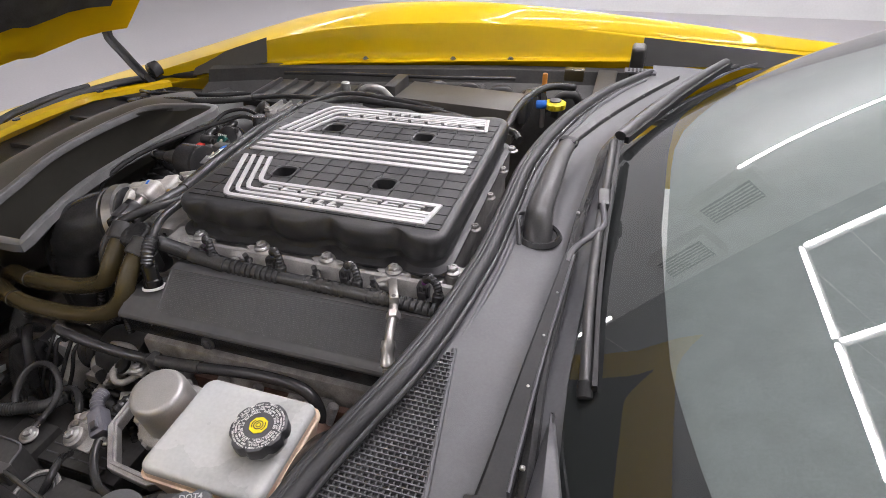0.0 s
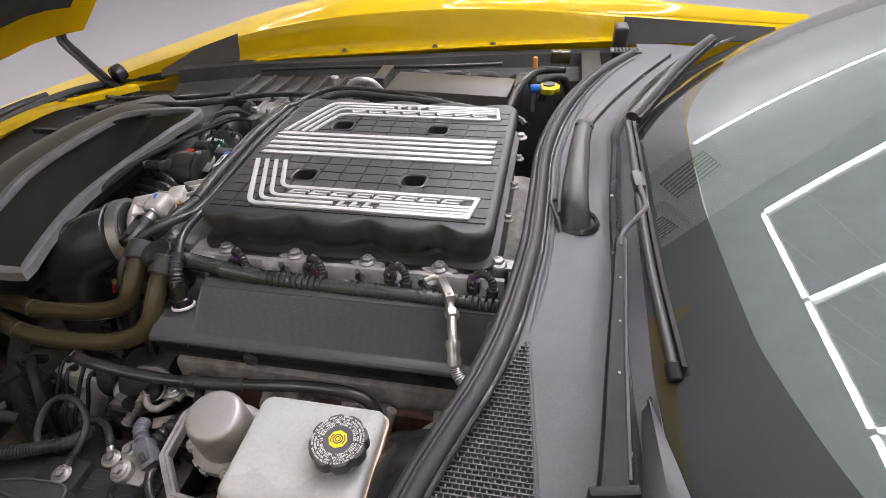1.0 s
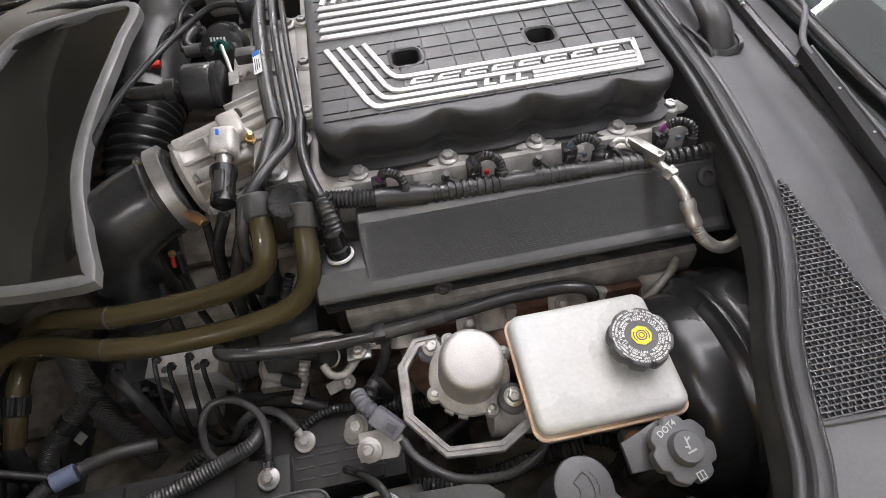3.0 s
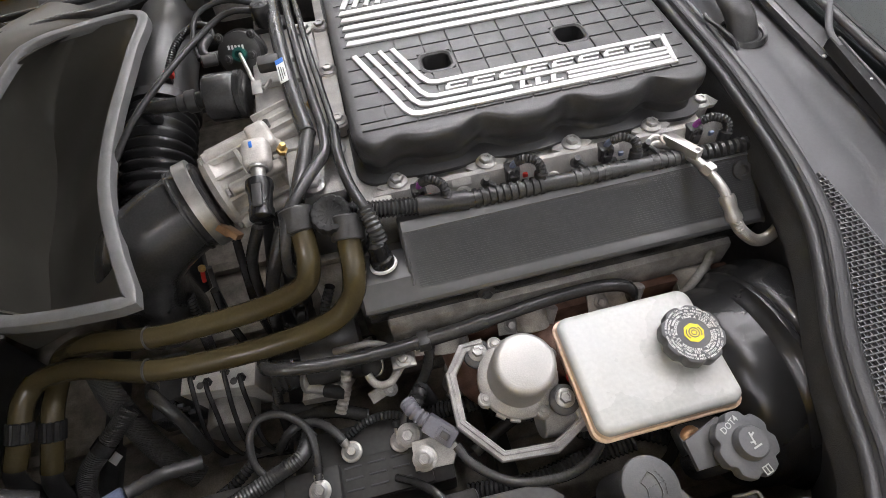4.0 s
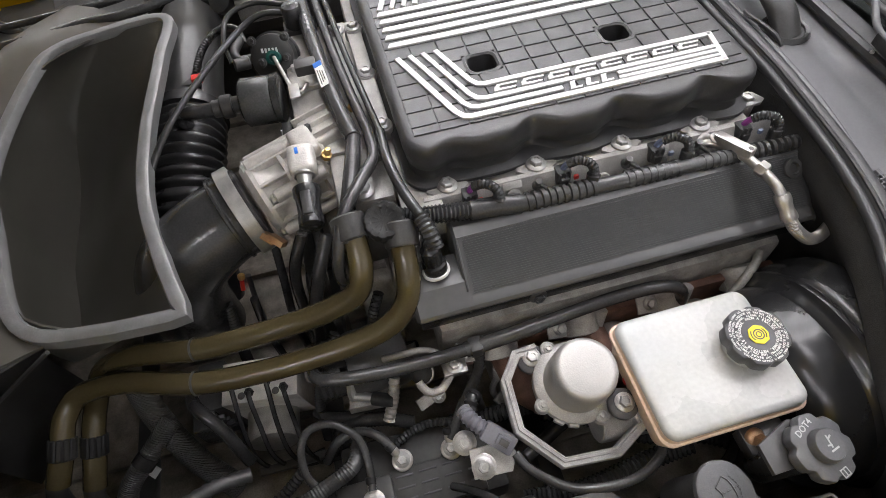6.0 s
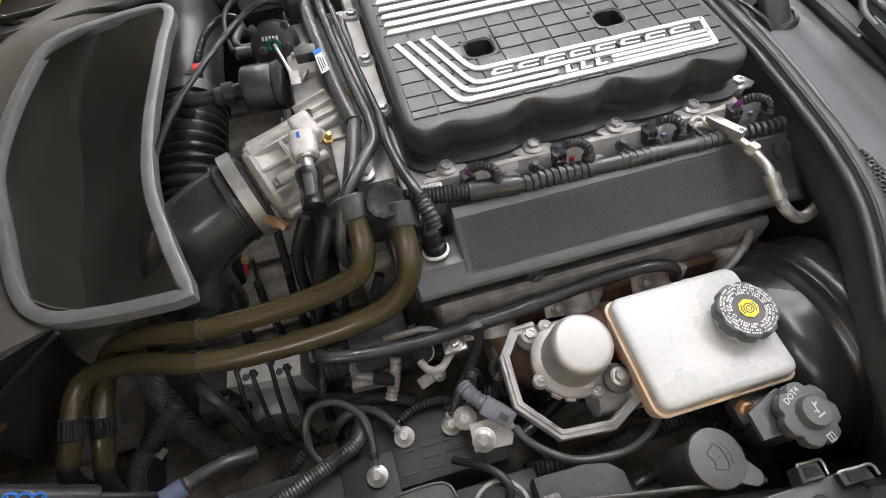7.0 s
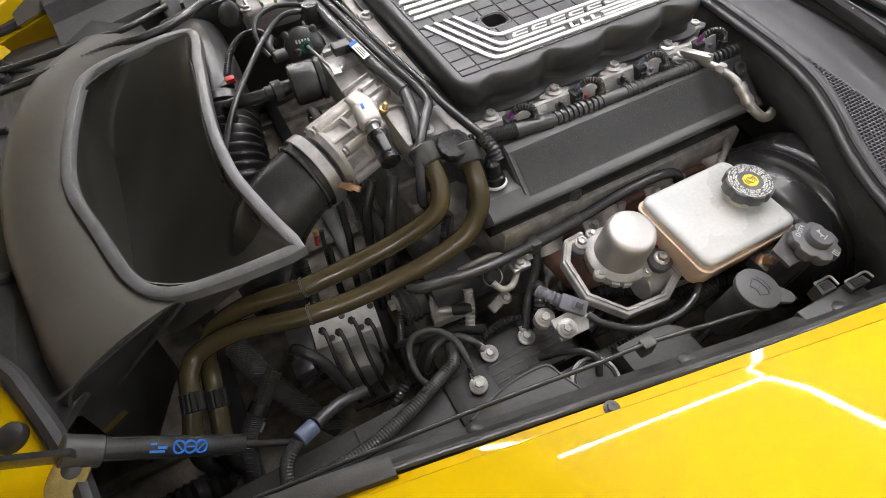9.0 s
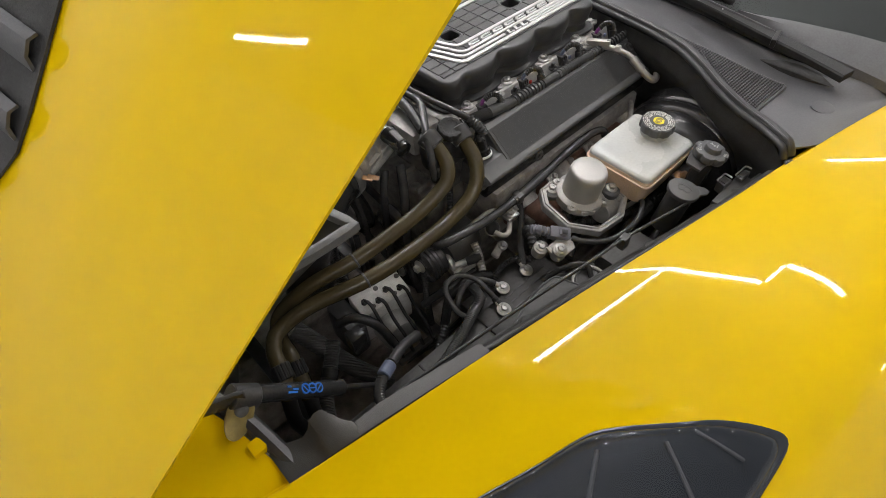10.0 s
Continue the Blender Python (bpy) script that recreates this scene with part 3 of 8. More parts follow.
def hood_top(x, y, lift):
    """A point above the shut hood's skin, turned with the open hood."""
    a = abs(y) / hood_half(x)
    bulge = interp([(0, 0.085), (0.25, 0.082), (0.42, 0.068), (0.5, 0.05), (0.75, 0.042)], a)
    return TURN_HOOD @ V(x, y, 0.704 + bulge + lift)


vent_x = np.linspace(-0.74, -0.10, 18)
vent_w = lambda x: interp([(-0.74, 0.29), (-0.66, 0.330), (-0.10, 0.315)], x)
vent = part("vent", sheet(B(), [[hood_top(x, vent_w(x) * k, 0.004) for k in np.linspace(-1, 1, 17)] for x in vent_x], 0.003), FELT, hood, "black recessed hood vent")
for x in np.arange(-0.70, -0.12, 0.062):
    rows = [[hood_top(x + dx, vent_w(x) * 0.985 * k, 0.006 + dz) for k in np.linspace(-1, 1, 17)] for dx, dz in ((-0.018, 0.0), (-0.008, 0.008), (0.006, 0.010), (0.014, 0.005))]
    part("louvre", sheet(B(), rows, 0.003), CAPGREY, vent, "dark grey louvre blade")
part("hood_liner", sheet(B(), hood_rows(0.17, 0.024), 0.012), FELT, hood, "black felt liner")
for s in (-1, 1):
    p = V(-1.10, 0.538, 0.885) if s > 0 else V(-1.10, -0.565, 0.78)
    tall = 0.075 if s < 0 else 0.12
    bm = prism(B(), [(-0.05, -0.03), (0.02, -0.036), (0.055, -0.012), (0.06, 0.06), (0.055, tall), (-0.04, tall)], -0.004, 0.004, at(p, (0, -s, 0), (1, 0, 0)), 0.002)
    br = part("hinge_bracket", bm, YELLOW, hood, "yellow painted bracket")
    part("bolt", bolt(B(), p + V(-0.028, -s * 0.005, -0.006), (0, -s, 0), 0.013, 0.007), DARK, br, "black bolt head")
    part("bolt", bolt(B(), p + V(0.02, -s * 0.005, 0.044), (0, -s, 0), 0.012, 0.006), DARK, br, "black bolt head")

# hood stays
stay = thing("hood_stay", (-1.07, 0.585, 0.66), "black steel hood hinge arm reaching down to the bay", "hood stay", "hood stays")
bm = B()
line = curve([V(-1.118, 0.545, 0.885), V(-1.124, 0.543, 0.850), V(-1.126, 0.54, 0.820), V(-1.090, 0.532, 0.787), V(-1.045, 0.518, 0.753), V(-1.001, 0.505, 0.722), V(-0.984, 0.50, 0.714)], 0.02)
loops = []
for k, q in enumerate(line):
    d = (line[min(k + 1, len(line) - 1)] - line[max(k - 1, 0)]).normalized()
    a = d.cross(V(0, 1, 0)).normalized()
    b = a.cross(d)
    loops.append([q + a * s * 0.0125 + b * h for s, h in ((-1, -0.010), (-0.8, -0.012), (-0.1, -0.012), (0.0, -0.002), (0.9, 0.0), (1, 0.003), (0.9, 0.006), (-1, 0.006))])
rings(bm, loops)
part("arm", bm, SATIN, stay, "black folded steel arm")
part("pivot", lathe(B(), [(0.012, 0), (0.022, 0.002), (0.024, 0.008), (0.022, 0.03), (0.012, 0.034)], at((-0.962, 0.488, 0.742), (0.3, 0.9, 0.2)), 28), SATIN, stay, "black pivot")
part("gas_spring", cyl(B(), (-0.984, 0.495, 0.722), (-0.904, 0.46, 0.691), 0.0135, 0.0125), SATIN, stay, "black gas spring cylinder")
part("rod", cyl(B(), (-0.906, 0.461, 0.692), (-0.80, 0.41, 0.659), 0.011, 0.007), SATIN, stay, "slim black rod")
stay = thing("hood_stay", (-0.828, -0.456, 0.73), "black hood gas spring with blue printed marks", "hood stay", "hood stays")
bm = B()
q0, q1 = V(-0.985, -0.38, 0.742), V(-0.832, -0.443, 0.742)
box(bm, None, (0.024, 0.007, (q1 - q0).length + 0.02), 0.002, at((q0 + q1) / 2, q1 - q0, (0, 0, 1)))
part("arm", bm, SATIN, stay, "black steel hinge arm")
PV = at((-0.842, -0.452, 0.722), (0.1, -0.6, 0.8), (0.75, 0.55, 0.3))
plate = part("pivot_plate", prism(B(), [(0.032 * math.cos(a_), 0.017 * math.sin(a_)) for a_ in (2 * math.pi * k / 28 for k in range(28))], 0, 0.004, PV, 0.001), DULLYELLOW, stay, "dull yellow pivot plate")
part("stud", lathe(B(), [(0.009, 0.003), (0.009, 0.007), (0.005, 0.009)], PV @ Matrix.Translation((0.006, 0, 0)), 18), SATIN, plate)
part("pivot", cyl(B(), (-0.838, -0.434, 0.742), (-0.812, -0.440, 0.716), 0.0165), BLACK, stay, "dark grey ball joint")
g0, g1, g2 = V(-0.818, -0.4375, 0.7235), V(-0.705, -0.446, 0.595), V(-0.652, -0.450, 0.535)
spring = part("gas_spring", cyl(B(), g0, g1, 0.0125), SATIN, stay, "black gas spring cylinder")
part("rod", cyl(B(), g1, g2, 0.0045, n=10), BLACK, stay, "slim black rod")
d = (g1 - g0).normalized()
FACE = (V(0.15, -0.45, 0.88) - d * d.dot(V(0.15, -0.45, 0.88))).normalized()
for k in range(3):
    c = g0.lerp(g1, 0.50 + 0.075 * k) + FACE * 0.0122
    bm = lathe(B(), [(0.0078, -0.002), (0.0078, 0.0008), (0.0056, 0.0008), (0.0056, -0.002)], at(c, FACE, d), 16)
    box(bm, None, (0.010, 0.0016, 0.002), 0, at(c, FACE, d + FACE.cross(d) * (k - 1)))
    part("printed_mark", bm, BLUE, spring, "blue printed round mark")
for k, (f, w_) in enumerate(((0.36, 0.016), (0.39, 0.010), (0.33, 0.006))):
    part("printed_bar", box(B(), None, (w_, 0.0026, 0.0016), 0, at(g0.lerp(g1, f) + FACE * 0.0124 + FACE.cross(d) * 0.004 * (k - 1), FACE, d)), BLUE, spring, "blue printed bar")

# black trim on the front of the left fender's lip, and the corner beside the nose
lt_ = thing("lip_trim", (-0.68, -0.58, 0.70), "dark grey plastic trim strip along the front of the fender edge", "trim")
rows = []
for k in range(10):
    x = -0.548 - 0.198 * k / 9
    yo = interp([(-0.769, -0.5775), (-0.686, -0.590), (-0.548, -0.612)], x)
    yi = yo + interp([(-0.746, 0.022), (-0.70, 0.027), (-0.548, 0.022)], x)
    rows.append([V(x, yi + 0.006, 0.696), V(x, yi, 0.7150), V(x, yi + (yo - yi) * 0.5, 0.7195), V(x, yo, 0.7215), V(x, yo - 0.003, 0.7175)])
part("strip", sheet(B(), rows, 0.003), TRIM, lt_, angle=25)
rows = []
for x, yi, z in ((-0.742, -0.560, 0.719), (-0.752, -0.548, 0.724), (-0.764, -0.524, 0.733), (-0.774, -0.523, 0.734), (-0.784, -0.526, 0.731), (-0.790, -0.529, 0.722), (-0.800, -0.530, 0.715), (-0.814, -0.522, 0.712), (-0.828, -0.514, 0.712), (-0.842, -0.516, 0.709)):
    yo = interp([(-0.842, -0.569), (-0.769, -0.5775), (-0.742, -0.5815)], x)
    rows.append([V(x, yi + 0.004, z - 0.035), V(x, yi, z), V(x, yi + (yo - yi) * 0.5, z * 0.6 + 0.7195 * 0.4), V(x, yo, 0.7205), V(x, yo - 0.003, 0.7165)])
part("corner", sheet(B(), rows, 0.003), TRIM, lt_, "moulded saddle-shaped corner", angle=35)
part("yellow_tab", box(B(), (-0.842, -0.498, 0.708), (0.03, 0.022, 0.014), 0.004), YELLOW, lt_, "small yellow tab")

# inner fender panels, bulkhead and undertray
rows = []
for i in range(24):
    x = -0.84 + 1.14 * i / 23
    y = interp(LIP_L, x)
    rows.append([V(x, y - 0.002, 0.709), V(x, y + 0.014, 0.707), V(x, y + 0.022, 0.698), V(x, y + 0.028, 0.672), V(x, y + 0.042, 0.664), V(x, y + 0.05, 0.64),
                 V(x, y + 0.06, 0.60), V(x, y + 0.07, 0.50), V(x, y + 0.08, 0.30)])
ifp = thing("inner_fender_panel", (-0.3, -0.6, 0.5), "black moulded plastic inner fender panel beside the near fender", "inner panel", "inner fender panels")
part("panel", sheet(B(), rows, 0.004), PANEL, ifp)
for x in (-0.72, -0.45, -0.19, 0.02):
    y = interp(LIP_L, x) + 0.034
    part("push_clip", lathe(B(), [(0.010, 0), (0.010, 0.002), (0.006, 0.004), (0.002, 0.0042)], at((x, y, 0.669), (0, 0.4, 0.9)), 18), BLACK, ifp, "black push clip")
part("edge_bead", tube(B(), [(x, interp(LIP_L, x) + 0.006, 0.711) for x in np.linspace(-0.835, 0.28, 26)], 0.0035, 8), SATIN, ifp, "rounded rubber edge")
rows = []
for i in range(24):
    x = -0.80 + 1.25 * i / 23
    y = interp(LIP_R, x)
    rows.append([V(x, y + 0.004, 0.747), V(x, y - 0.02, 0.742), V(x, y - 0.035, 0.71), V(x, y - 0.09, 0.69), V(x, y - 0.12, 0.64), V(x, y - 0.13, 0.5), V(x, y - 0.14, 0.30)])
ifp = thing("inner_fender_panel", (-0.3, 0.6, 0.5), "black moulded plastic inner fender panel across the bay", "inner panel", "inner fender panels")
part("panel", sheet(B(), rows[::-1], 0.004), PANEL, ifp)
for x in (-0.6, -0.3, 0.0, 0.25):
    part("push_clip", lathe(B(), [(0.010, 0), (0.010, 0.002), (0.006, 0.004), (0.002, 0.0042)], at((x, interp(LIP_R, x) - 0.06, 0.704), (0, -0.3, 0.9)), 18), BLACK, ifp, "black push clip")
tray = thing("undertray", (-0.4, 0, 0.29), "ribbed undertray below the engine, coloured paler to lift its shade", "undertray")
part("panel", box(B(), (-0.4, 0, 0.35), (1.4, 1.4, 0.02), 0.004), TRAY, tray)
for k in range(9):
    part("rib", box(B(), (-0.4, -0.6 + 0.15 * k, 0.366), (1.3, 0.02, 0.016), 0.004), TRAY, tray)
for k in range(3):
    part("cross_rib", box(B(), (-0.75 + 0.3 * k, 0, 0.369), (0.03, 1.3, 0.02), 0.004), BLACK, tray)
single("bulkhead", box(B(), (0.33, 0.02, 0.52), (0.05, 1.5, 0.46), 0.004), PANEL, "black bulkhead behind the engine", "bulkhead")

# cowl panel
SEAL = [(0.066, -0.735), (0.083, -0.702), (0.099, -0.675), (0.1145, -0.645), (0.129, -0.60), (0.146, -0.545), (0.169, -0.490), (0.190, -0.435), (0.207, -0.365), (0.2165, -0.30), (0.2225, -0.245),
        (0.228, -0.18), (0.230, -0.05), (0.232, 0.08), (0.251, 0.22), (0.286, 0.36), (0.340, 0.50), (0.385, 0.58), (0.433, 0.66)]
GLASS_BASE = [(-0.92, 0.48), (-0.80, 0.425), (-0.70, 0.395), (-0.58, 0.378), (-0.4, 0.366), (-0.1, 0.372), (0.17, 0.39), (0.36, 0.455), (0.50, 0.525), (0.64, 0.61), (0.82, 0.765), (0.95, 0.9)]


def seal_x(y):
    return interp([(b, a) for a, b in SEAL], y)


def cowl_z(f, y):
    """Height of the cowl from the seal (0) to the glass (1)."""
    base = interp([(-0.8, 0.741), (-0.72, 0.748), (-0.66, 0.741), (-0.6, 0.736), (-0.5, 0.752), (-0.38, 0.770), (-0.1, 0.775), (0.3, 0.775), (0.7, 0.78)], y)
    return base + interp([(0, 0.0), (0.3, 0.0), (0.6, -0.004), (0.8, 0.006), (1, 0.022)], f)


LIP_LY = sorted((y_ - 0.010, x_) for x_, y_ in LIP_L)
rows = []
ys = np.linspace(-0.79, 0.72, 60)
for y in ys:
    a, b = max(seal_x(y) + 0.008, interp(LIP_LY, y)), interp(GLASS_BASE, y)
    rows.append([V(a + (b - a) * f, y, cowl_z(f, y)) for f in (0, 0.1, 0.3, 0.45, 0.6, 0.7, 0.8, 0.9, 1)])
cowl = thing("cowl", (0.3, 0, 0.74), "dark grey plastic cowl panel below the windscreen", "cowl")
part("panel", sheet(B(), rows, 0.004), COWL, cowl)
# grille with its bars
def surf(x, y):
    a, b = seal_x(y) + 0.008, interp(GLASS_BASE, y)
    return cowl_z((x - a) / (b - a), y)


# Flat dark sheet over the panel; its colour carries the grille's shade.
part("grille_backing", sheet(B(), [[V(interp([(-0.618, 0.128), (-0.5, 0.180), (-0.375, 0.230)], y) + k * (interp([(-0.618, 0.262), (-0.375, 0.236)], y) - interp([(-0.618, 0.128), (-0.5, 0.180), (-0.375, 0.230)], y)), y,
     surf(0.2, y) + 0.003) for k in (0, 0.5, 1)] for y in np.linspace(-0.616, -0.378, 20)], 0.002), FELT, cowl, "black sheet standing in for the shade behind the grille")
bm = B()
PITCH = 0.0052
for k in range(46):
    y = -0.6145 + k * PITCH
    lo = interp([(-0.618, 0.128), (-0.5, 0.180), (-0.375, 0.230)], y)
    hi = interp([(-0.618, 0.262), (-0.375, 0.236)], y)
    if y < -0.376:
        box(bm, ((lo + hi) / 2, y, surf(0.2, y) + 0.0055), (hi - lo, 0.0012, 0.006), 0)
part("grille_bar", bm, COWL, cowl, "fine plastic grille bars")["kind"] = "stuff"
bm = B()
for j in range(45):
    y = -0.6145 + PITCH * j
    lo = interp([(-0.618, 0.128), (-0.5, 0.180), (-0.375, 0.230)], y)
    hi = interp([(-0.618, 0.262), (-0.375, 0.236)], y)
    for k in range(23):
        x = 0.266 - k * 0.0066 + (0.0033 if j % 2 else 0)
        if lo < x < hi and y < -0.382:
            box(bm, (x, y + PITCH / 2, surf(0.2, y) + 0.0054), (0.0012, PITCH, 0.006), 0)
part("grille_web", bm, COWL, cowl, "fine plastic grille webs")["kind"] = "stuff"
bm = B()
edge = [(0.2345, -0.372), (0.246, -0.46), (0.258, -0.56), (0.2645, -0.608), (0.262, -0.6185), (0.245, -0.6205), (0.19, -0.619), (0.135, -0.6165)]
tube(bm, [(x, y, surf(0.2, y) + 0.005) for x, y in edge], 0.0032, 8)
part("grille_frame", bm, COWL, cowl, "raised edge round the grille")
# raised edge rib beside the seal and drain cup
bm = B()
tube(bm, [(seal_x(y) + 0.027, y, cowl_z(0.3, y) + 0.003) for y in np.linspace(-0.36, 0.6, 14)], lambda t: 0.0045 * min(1, 0.2 + t * 8), 8)
part("rib", bm, COWL, cowl, "raised rib beside the seal")
part("trim_strip", tube(B(), [(interp(GLASS_BASE, y) - 0.03, y, cowl_z(1, y) - 0.004) for y in np.linspace(-0.78, 0.7, 20)], 0.008, 8), SATIN, cowl, "black edge trim with small clips")
for y in (-0.5, -0.36, -0.22, -0.08):
    part("clip", lathe(B(), [(0.0028, 0), (0.0028, 0.002), (0.0015, 0.003)], at((interp(GLASS_BASE, y) - 0.035, y, cowl_z(1, y) + 0.003)), 10), CAST, cowl, "small grey clip")
part("drain_cup", lathe(B(), [(0.030, -0.002), (0.034, 0.004), (0.030, 0.010), (0.0265, 0.008), (0.025, -0.03), (0.001, -0.032)], at((0.289, -0.122, 0.774)), 32), SATIN, cowl, "open black drain cup")
# Disc closes the cup; its dark colour plays the shade of the hollow.
part("drain_shade", lathe(B(), [(0.026, 0.0), (0.026, 0.0015), (0.01, 0.002)], at((0.289, -0.122, 0.7775)), 24), FELT, cowl, "black disc standing for the shade in the cup mouth")
part("round_plug", lathe(B(), [(0.02, -0.001), (0.02, 0.003), (0.015, 0.004)], at((0.235, -0.70, surf(0.235, -0.70) + 0.003)), 24), COWL, cowl)
part("slot", prism(B(), rrect(0.122, 0.150, -0.713, -0.699, 0.003), 0.740, surf(0.13, -0.706) + 0.002), FELT, cowl, "small dark slot")
# washer tube lying over the cup
single("washer_tube", tube(B(), [(0.258, -0.075, 0.785), (0.250, -0.092, 0.791), (0.256, -0.115, 0.790), (0.263, -0.140, 0.786), (0.266, -0.152, 0.778)], 0.003, 8), RUBBER,
       "thin black washer tube looped at the drain cup", "tube")

# bulb seal along the cowl
seal = thing("cowl_seal", (0.2, 0, 0.77), "black ribbed rubber seal along the cowl edge", "seal")
SEAL_Z = [(-0.735, 0.722), (-0.715, 0.746), (-0.70, 0.756), (-0.66, 0.752), (-0.60, 0.752), (-0.55, 0.760), (-0.48, 0.775), (-0.42, 0.782), (0.7, 0.782)]
pts = [(0.077, -0.714, 0.738)] + [(x, y, interp(SEAL_Z, y)) for x, y in SEAL[1:]]
part("bulb", tube(B(), [(x + 0.003, y, z + 0.001) for x, y, z in pts], 0.0102, 14, 0.012), RUBBER, seal)
part("inner_lip", tube(B(), [(x - 0.0105, y + 0.002, z - 0.001) for x, y, z in pts], 0.0062, 10, 0.012), RUBBER, seal)
part("crease", tube(B(), [(x - 0.0035, y, z + 0.0085) for x, y, z in pts], 0.0024, 6, 0.012), RUBBER, seal)
part("outer_lip", tube(B(), [(x + 0.0150, y, z - 0.002) for x, y, z in pts], 0.0042, 10, 0.012), SATIN, seal, "smooth black edge strip")
rows = [[V(x - 0.010, y, z - 0.01), V(x - 0.012, y, z - 0.05), V(x + 0.02, y + 0.01, z - 0.10), V(x + 0.06, y + 0.03, z - 0.2)] for x, y, z in (smooth_row(pts, 40))]
part("flange", sheet(B(), rows, 0.003), FELT, seal, "black flange below the seal")

# windscreen
SLOPE = 0.50


GLASS_LINE = [(q.x, q.y) for q in curve([V(y, x, 0) for y, x in GLASS_BASE], 0.015)]


def glass_point(y, s):
    """s: metres back from the lower edge, along the level."""
    return V(interp(GLASS_LINE, y) + s, y, 0.800 - 0.04 * y * y - 0.2 * max(0, abs(y) - 0.5) ** 2 + s * SLOPE - 0.09 * s * s)


ws = thing("windscreen", (0.5, 0, 0.8), "raked windscreen glass with a black printed border", "windscreen")
ys = np.linspace(-0.90, 0.93, 80)


def glass_rows(s0, s1, n, lift=0.0):
    return [[glass_point(y, s0(y) + (s1(y) - s0(y)) * k / (n - 1)) + V(0, 0, lift) for k in range(n)] for y in ys]


band = lambda y: interp([(-0.9, 0.19), (-0.52, 0.108), (-0.4, 0.090), (-0.15, 0.078), (0.14, 0.080), (0.3, 0.068), (0.42, 0.080), (0.52, 0.13), (0.60, 0.22), (0.68, 0.40), (0.80, 0.78)], y)
edge0, edge1 = (lambda y: 0.0), (lambda y: 0.85)
part("border", sheet(B(), glass_rows(edge0, band, 8, -0.003), 0.0015), FRIT, ws, "black printed border of the glass", angle=80)
pane = part("pane", sheet(B(), glass_rows(edge0, edge1, 24), 0.0015), GLASS, ws, "clear tinted glass", angle=80)
pane.data.materials.append(CLEAR)
for f in pane.data.polygons:
    f.material_index = int(f.normal.z < 0.2)
pane.visible_shadow = False
rows = [[glass_point(y, 0.09 + s) - V(0, 0, 0.03 + 0.04 * s) for s in np.linspace(0, 0.72, 8)] for y in np.linspace(-0.80, 0.82, 20)]
single("dashboard", sheet(B(), rows, 0.006), DASH, "dark grey dashboard behind the windscreen", "dashboard")

hud = thing("display_recess", (0.530, -0.401, 0.845), "dark rounded display pane let into the dashboard top", "display")
hud_rows = []
for f in np.linspace(0, 1, 9):
    a, b = V(0.493, -0.382, 0).lerp(V(0.501, -0.433, 0), f), V(0.568, -0.369, 0).lerp(V(0.559, -0.419, 0), f)
    e = 0.10 * (1 - min(1, min(f, 1 - f) * 8)) ** 2
    hud_rows.append([V(q.x, q.y, glass_point(q.y, q.x - interp(GLASS_LINE, q.y)).z - 0.026 - 0.04 * (q.x - interp(GLASS_LINE, q.y))) for q in (a.lerp(b, e + (1 - 2 * e) * k / 6) for k in range(7))])
part("pane", sheet(B(), hud_rows, 0.004), SATIN, hud)

# wipers
w = thing("wiper", (0.30, -0.10, 0.78), "black wiper arm with blade at rest on the cowl", "wiper", "wipers")
part("arm_cover", tube(B(), [(0.289, -0.132, 0.772), (0.285, -0.112, 0.797), (0.284, -0.085, 0.808), (0.286, -0.04, 0.814), (0.291, 0.05, 0.820), (0.297, 0.112, 0.822)], lambda t: 0.0215 - 0.007 * t, 18, flat=0.6), BLACK, w, "smooth black arm cover")
part("hinge", box(B(), None, (0.030, 0.022, 0.016), 0.004, pose(0.298, 0.116, 0.822, 0, 0, -20)), KNOB, w, "black hinge knuckle")
part("hinge_pin", cyl(B(), (0.284, 0.121, 0.824), (0.313, 0.110, 0.824), 0.004, n=12), STEEL, w, "small hinge pin")


def flat_bar(pts, w0, w1, h):
    """A channel-like bar of rectangular section along the points, w0 wide at the start and w1 at the end."""
    line = curve([Vector(q) for q in pts], 0.012)
    loops = []
    for k, q in enumerate(line):
        d = (line[min(k + 1, len(line) - 1)] - line[max(k - 1, 0)]).normalized()
        sd = d.cross(V(0, 0, 1)).normalized()
        w_ = (w0 + (w1 - w0) * k / (len(line) - 1)) / 2
        loops.append([q + sd * a + V(0, 0, b) for a, b in ((-w_, -h), (-w_, h * 0.6), (-w_ * 0.8, h), (w_ * 0.8, h), (w_, h * 0.6), (w_, -h))])
    bm = B()
    rings(bm, loops)
    return bm


part("arm", flat_bar([(0.299, 0.118, 0.823), (0.345, 0.22, 0.829), (0.40, 0.33, 0.832), (0.445, 0.41, 0.834), (0.482, 0.475, 0.835)], 0.020, 0.010, 0.0042), BLACK, w, "flat black steel arm")
for k in (0.3, 0.62):
    q = V(0.299, 0.118, 0.829).lerp(V(0.482, 0.475, 0.841), k)
    part("rivet", lathe(B(), [(0.0016, 0), (0.0016, 0.001), (0.0008, 0.0013)], at(q + V(0.004, -0.002, 0)), 10), STEEL, w)
part("blade", tube(B(), [(0.383, 0.165, 0.822), (0.43, 0.265, 0.832), (0.475, 0.363, 0.838), (0.53, 0.472, 0.844), (0.584, 0.566, 0.848)], lambda t: 0.0115 - 0.003 * t, 12, flat=0.75), BLACK, w, "black blade spoiler")
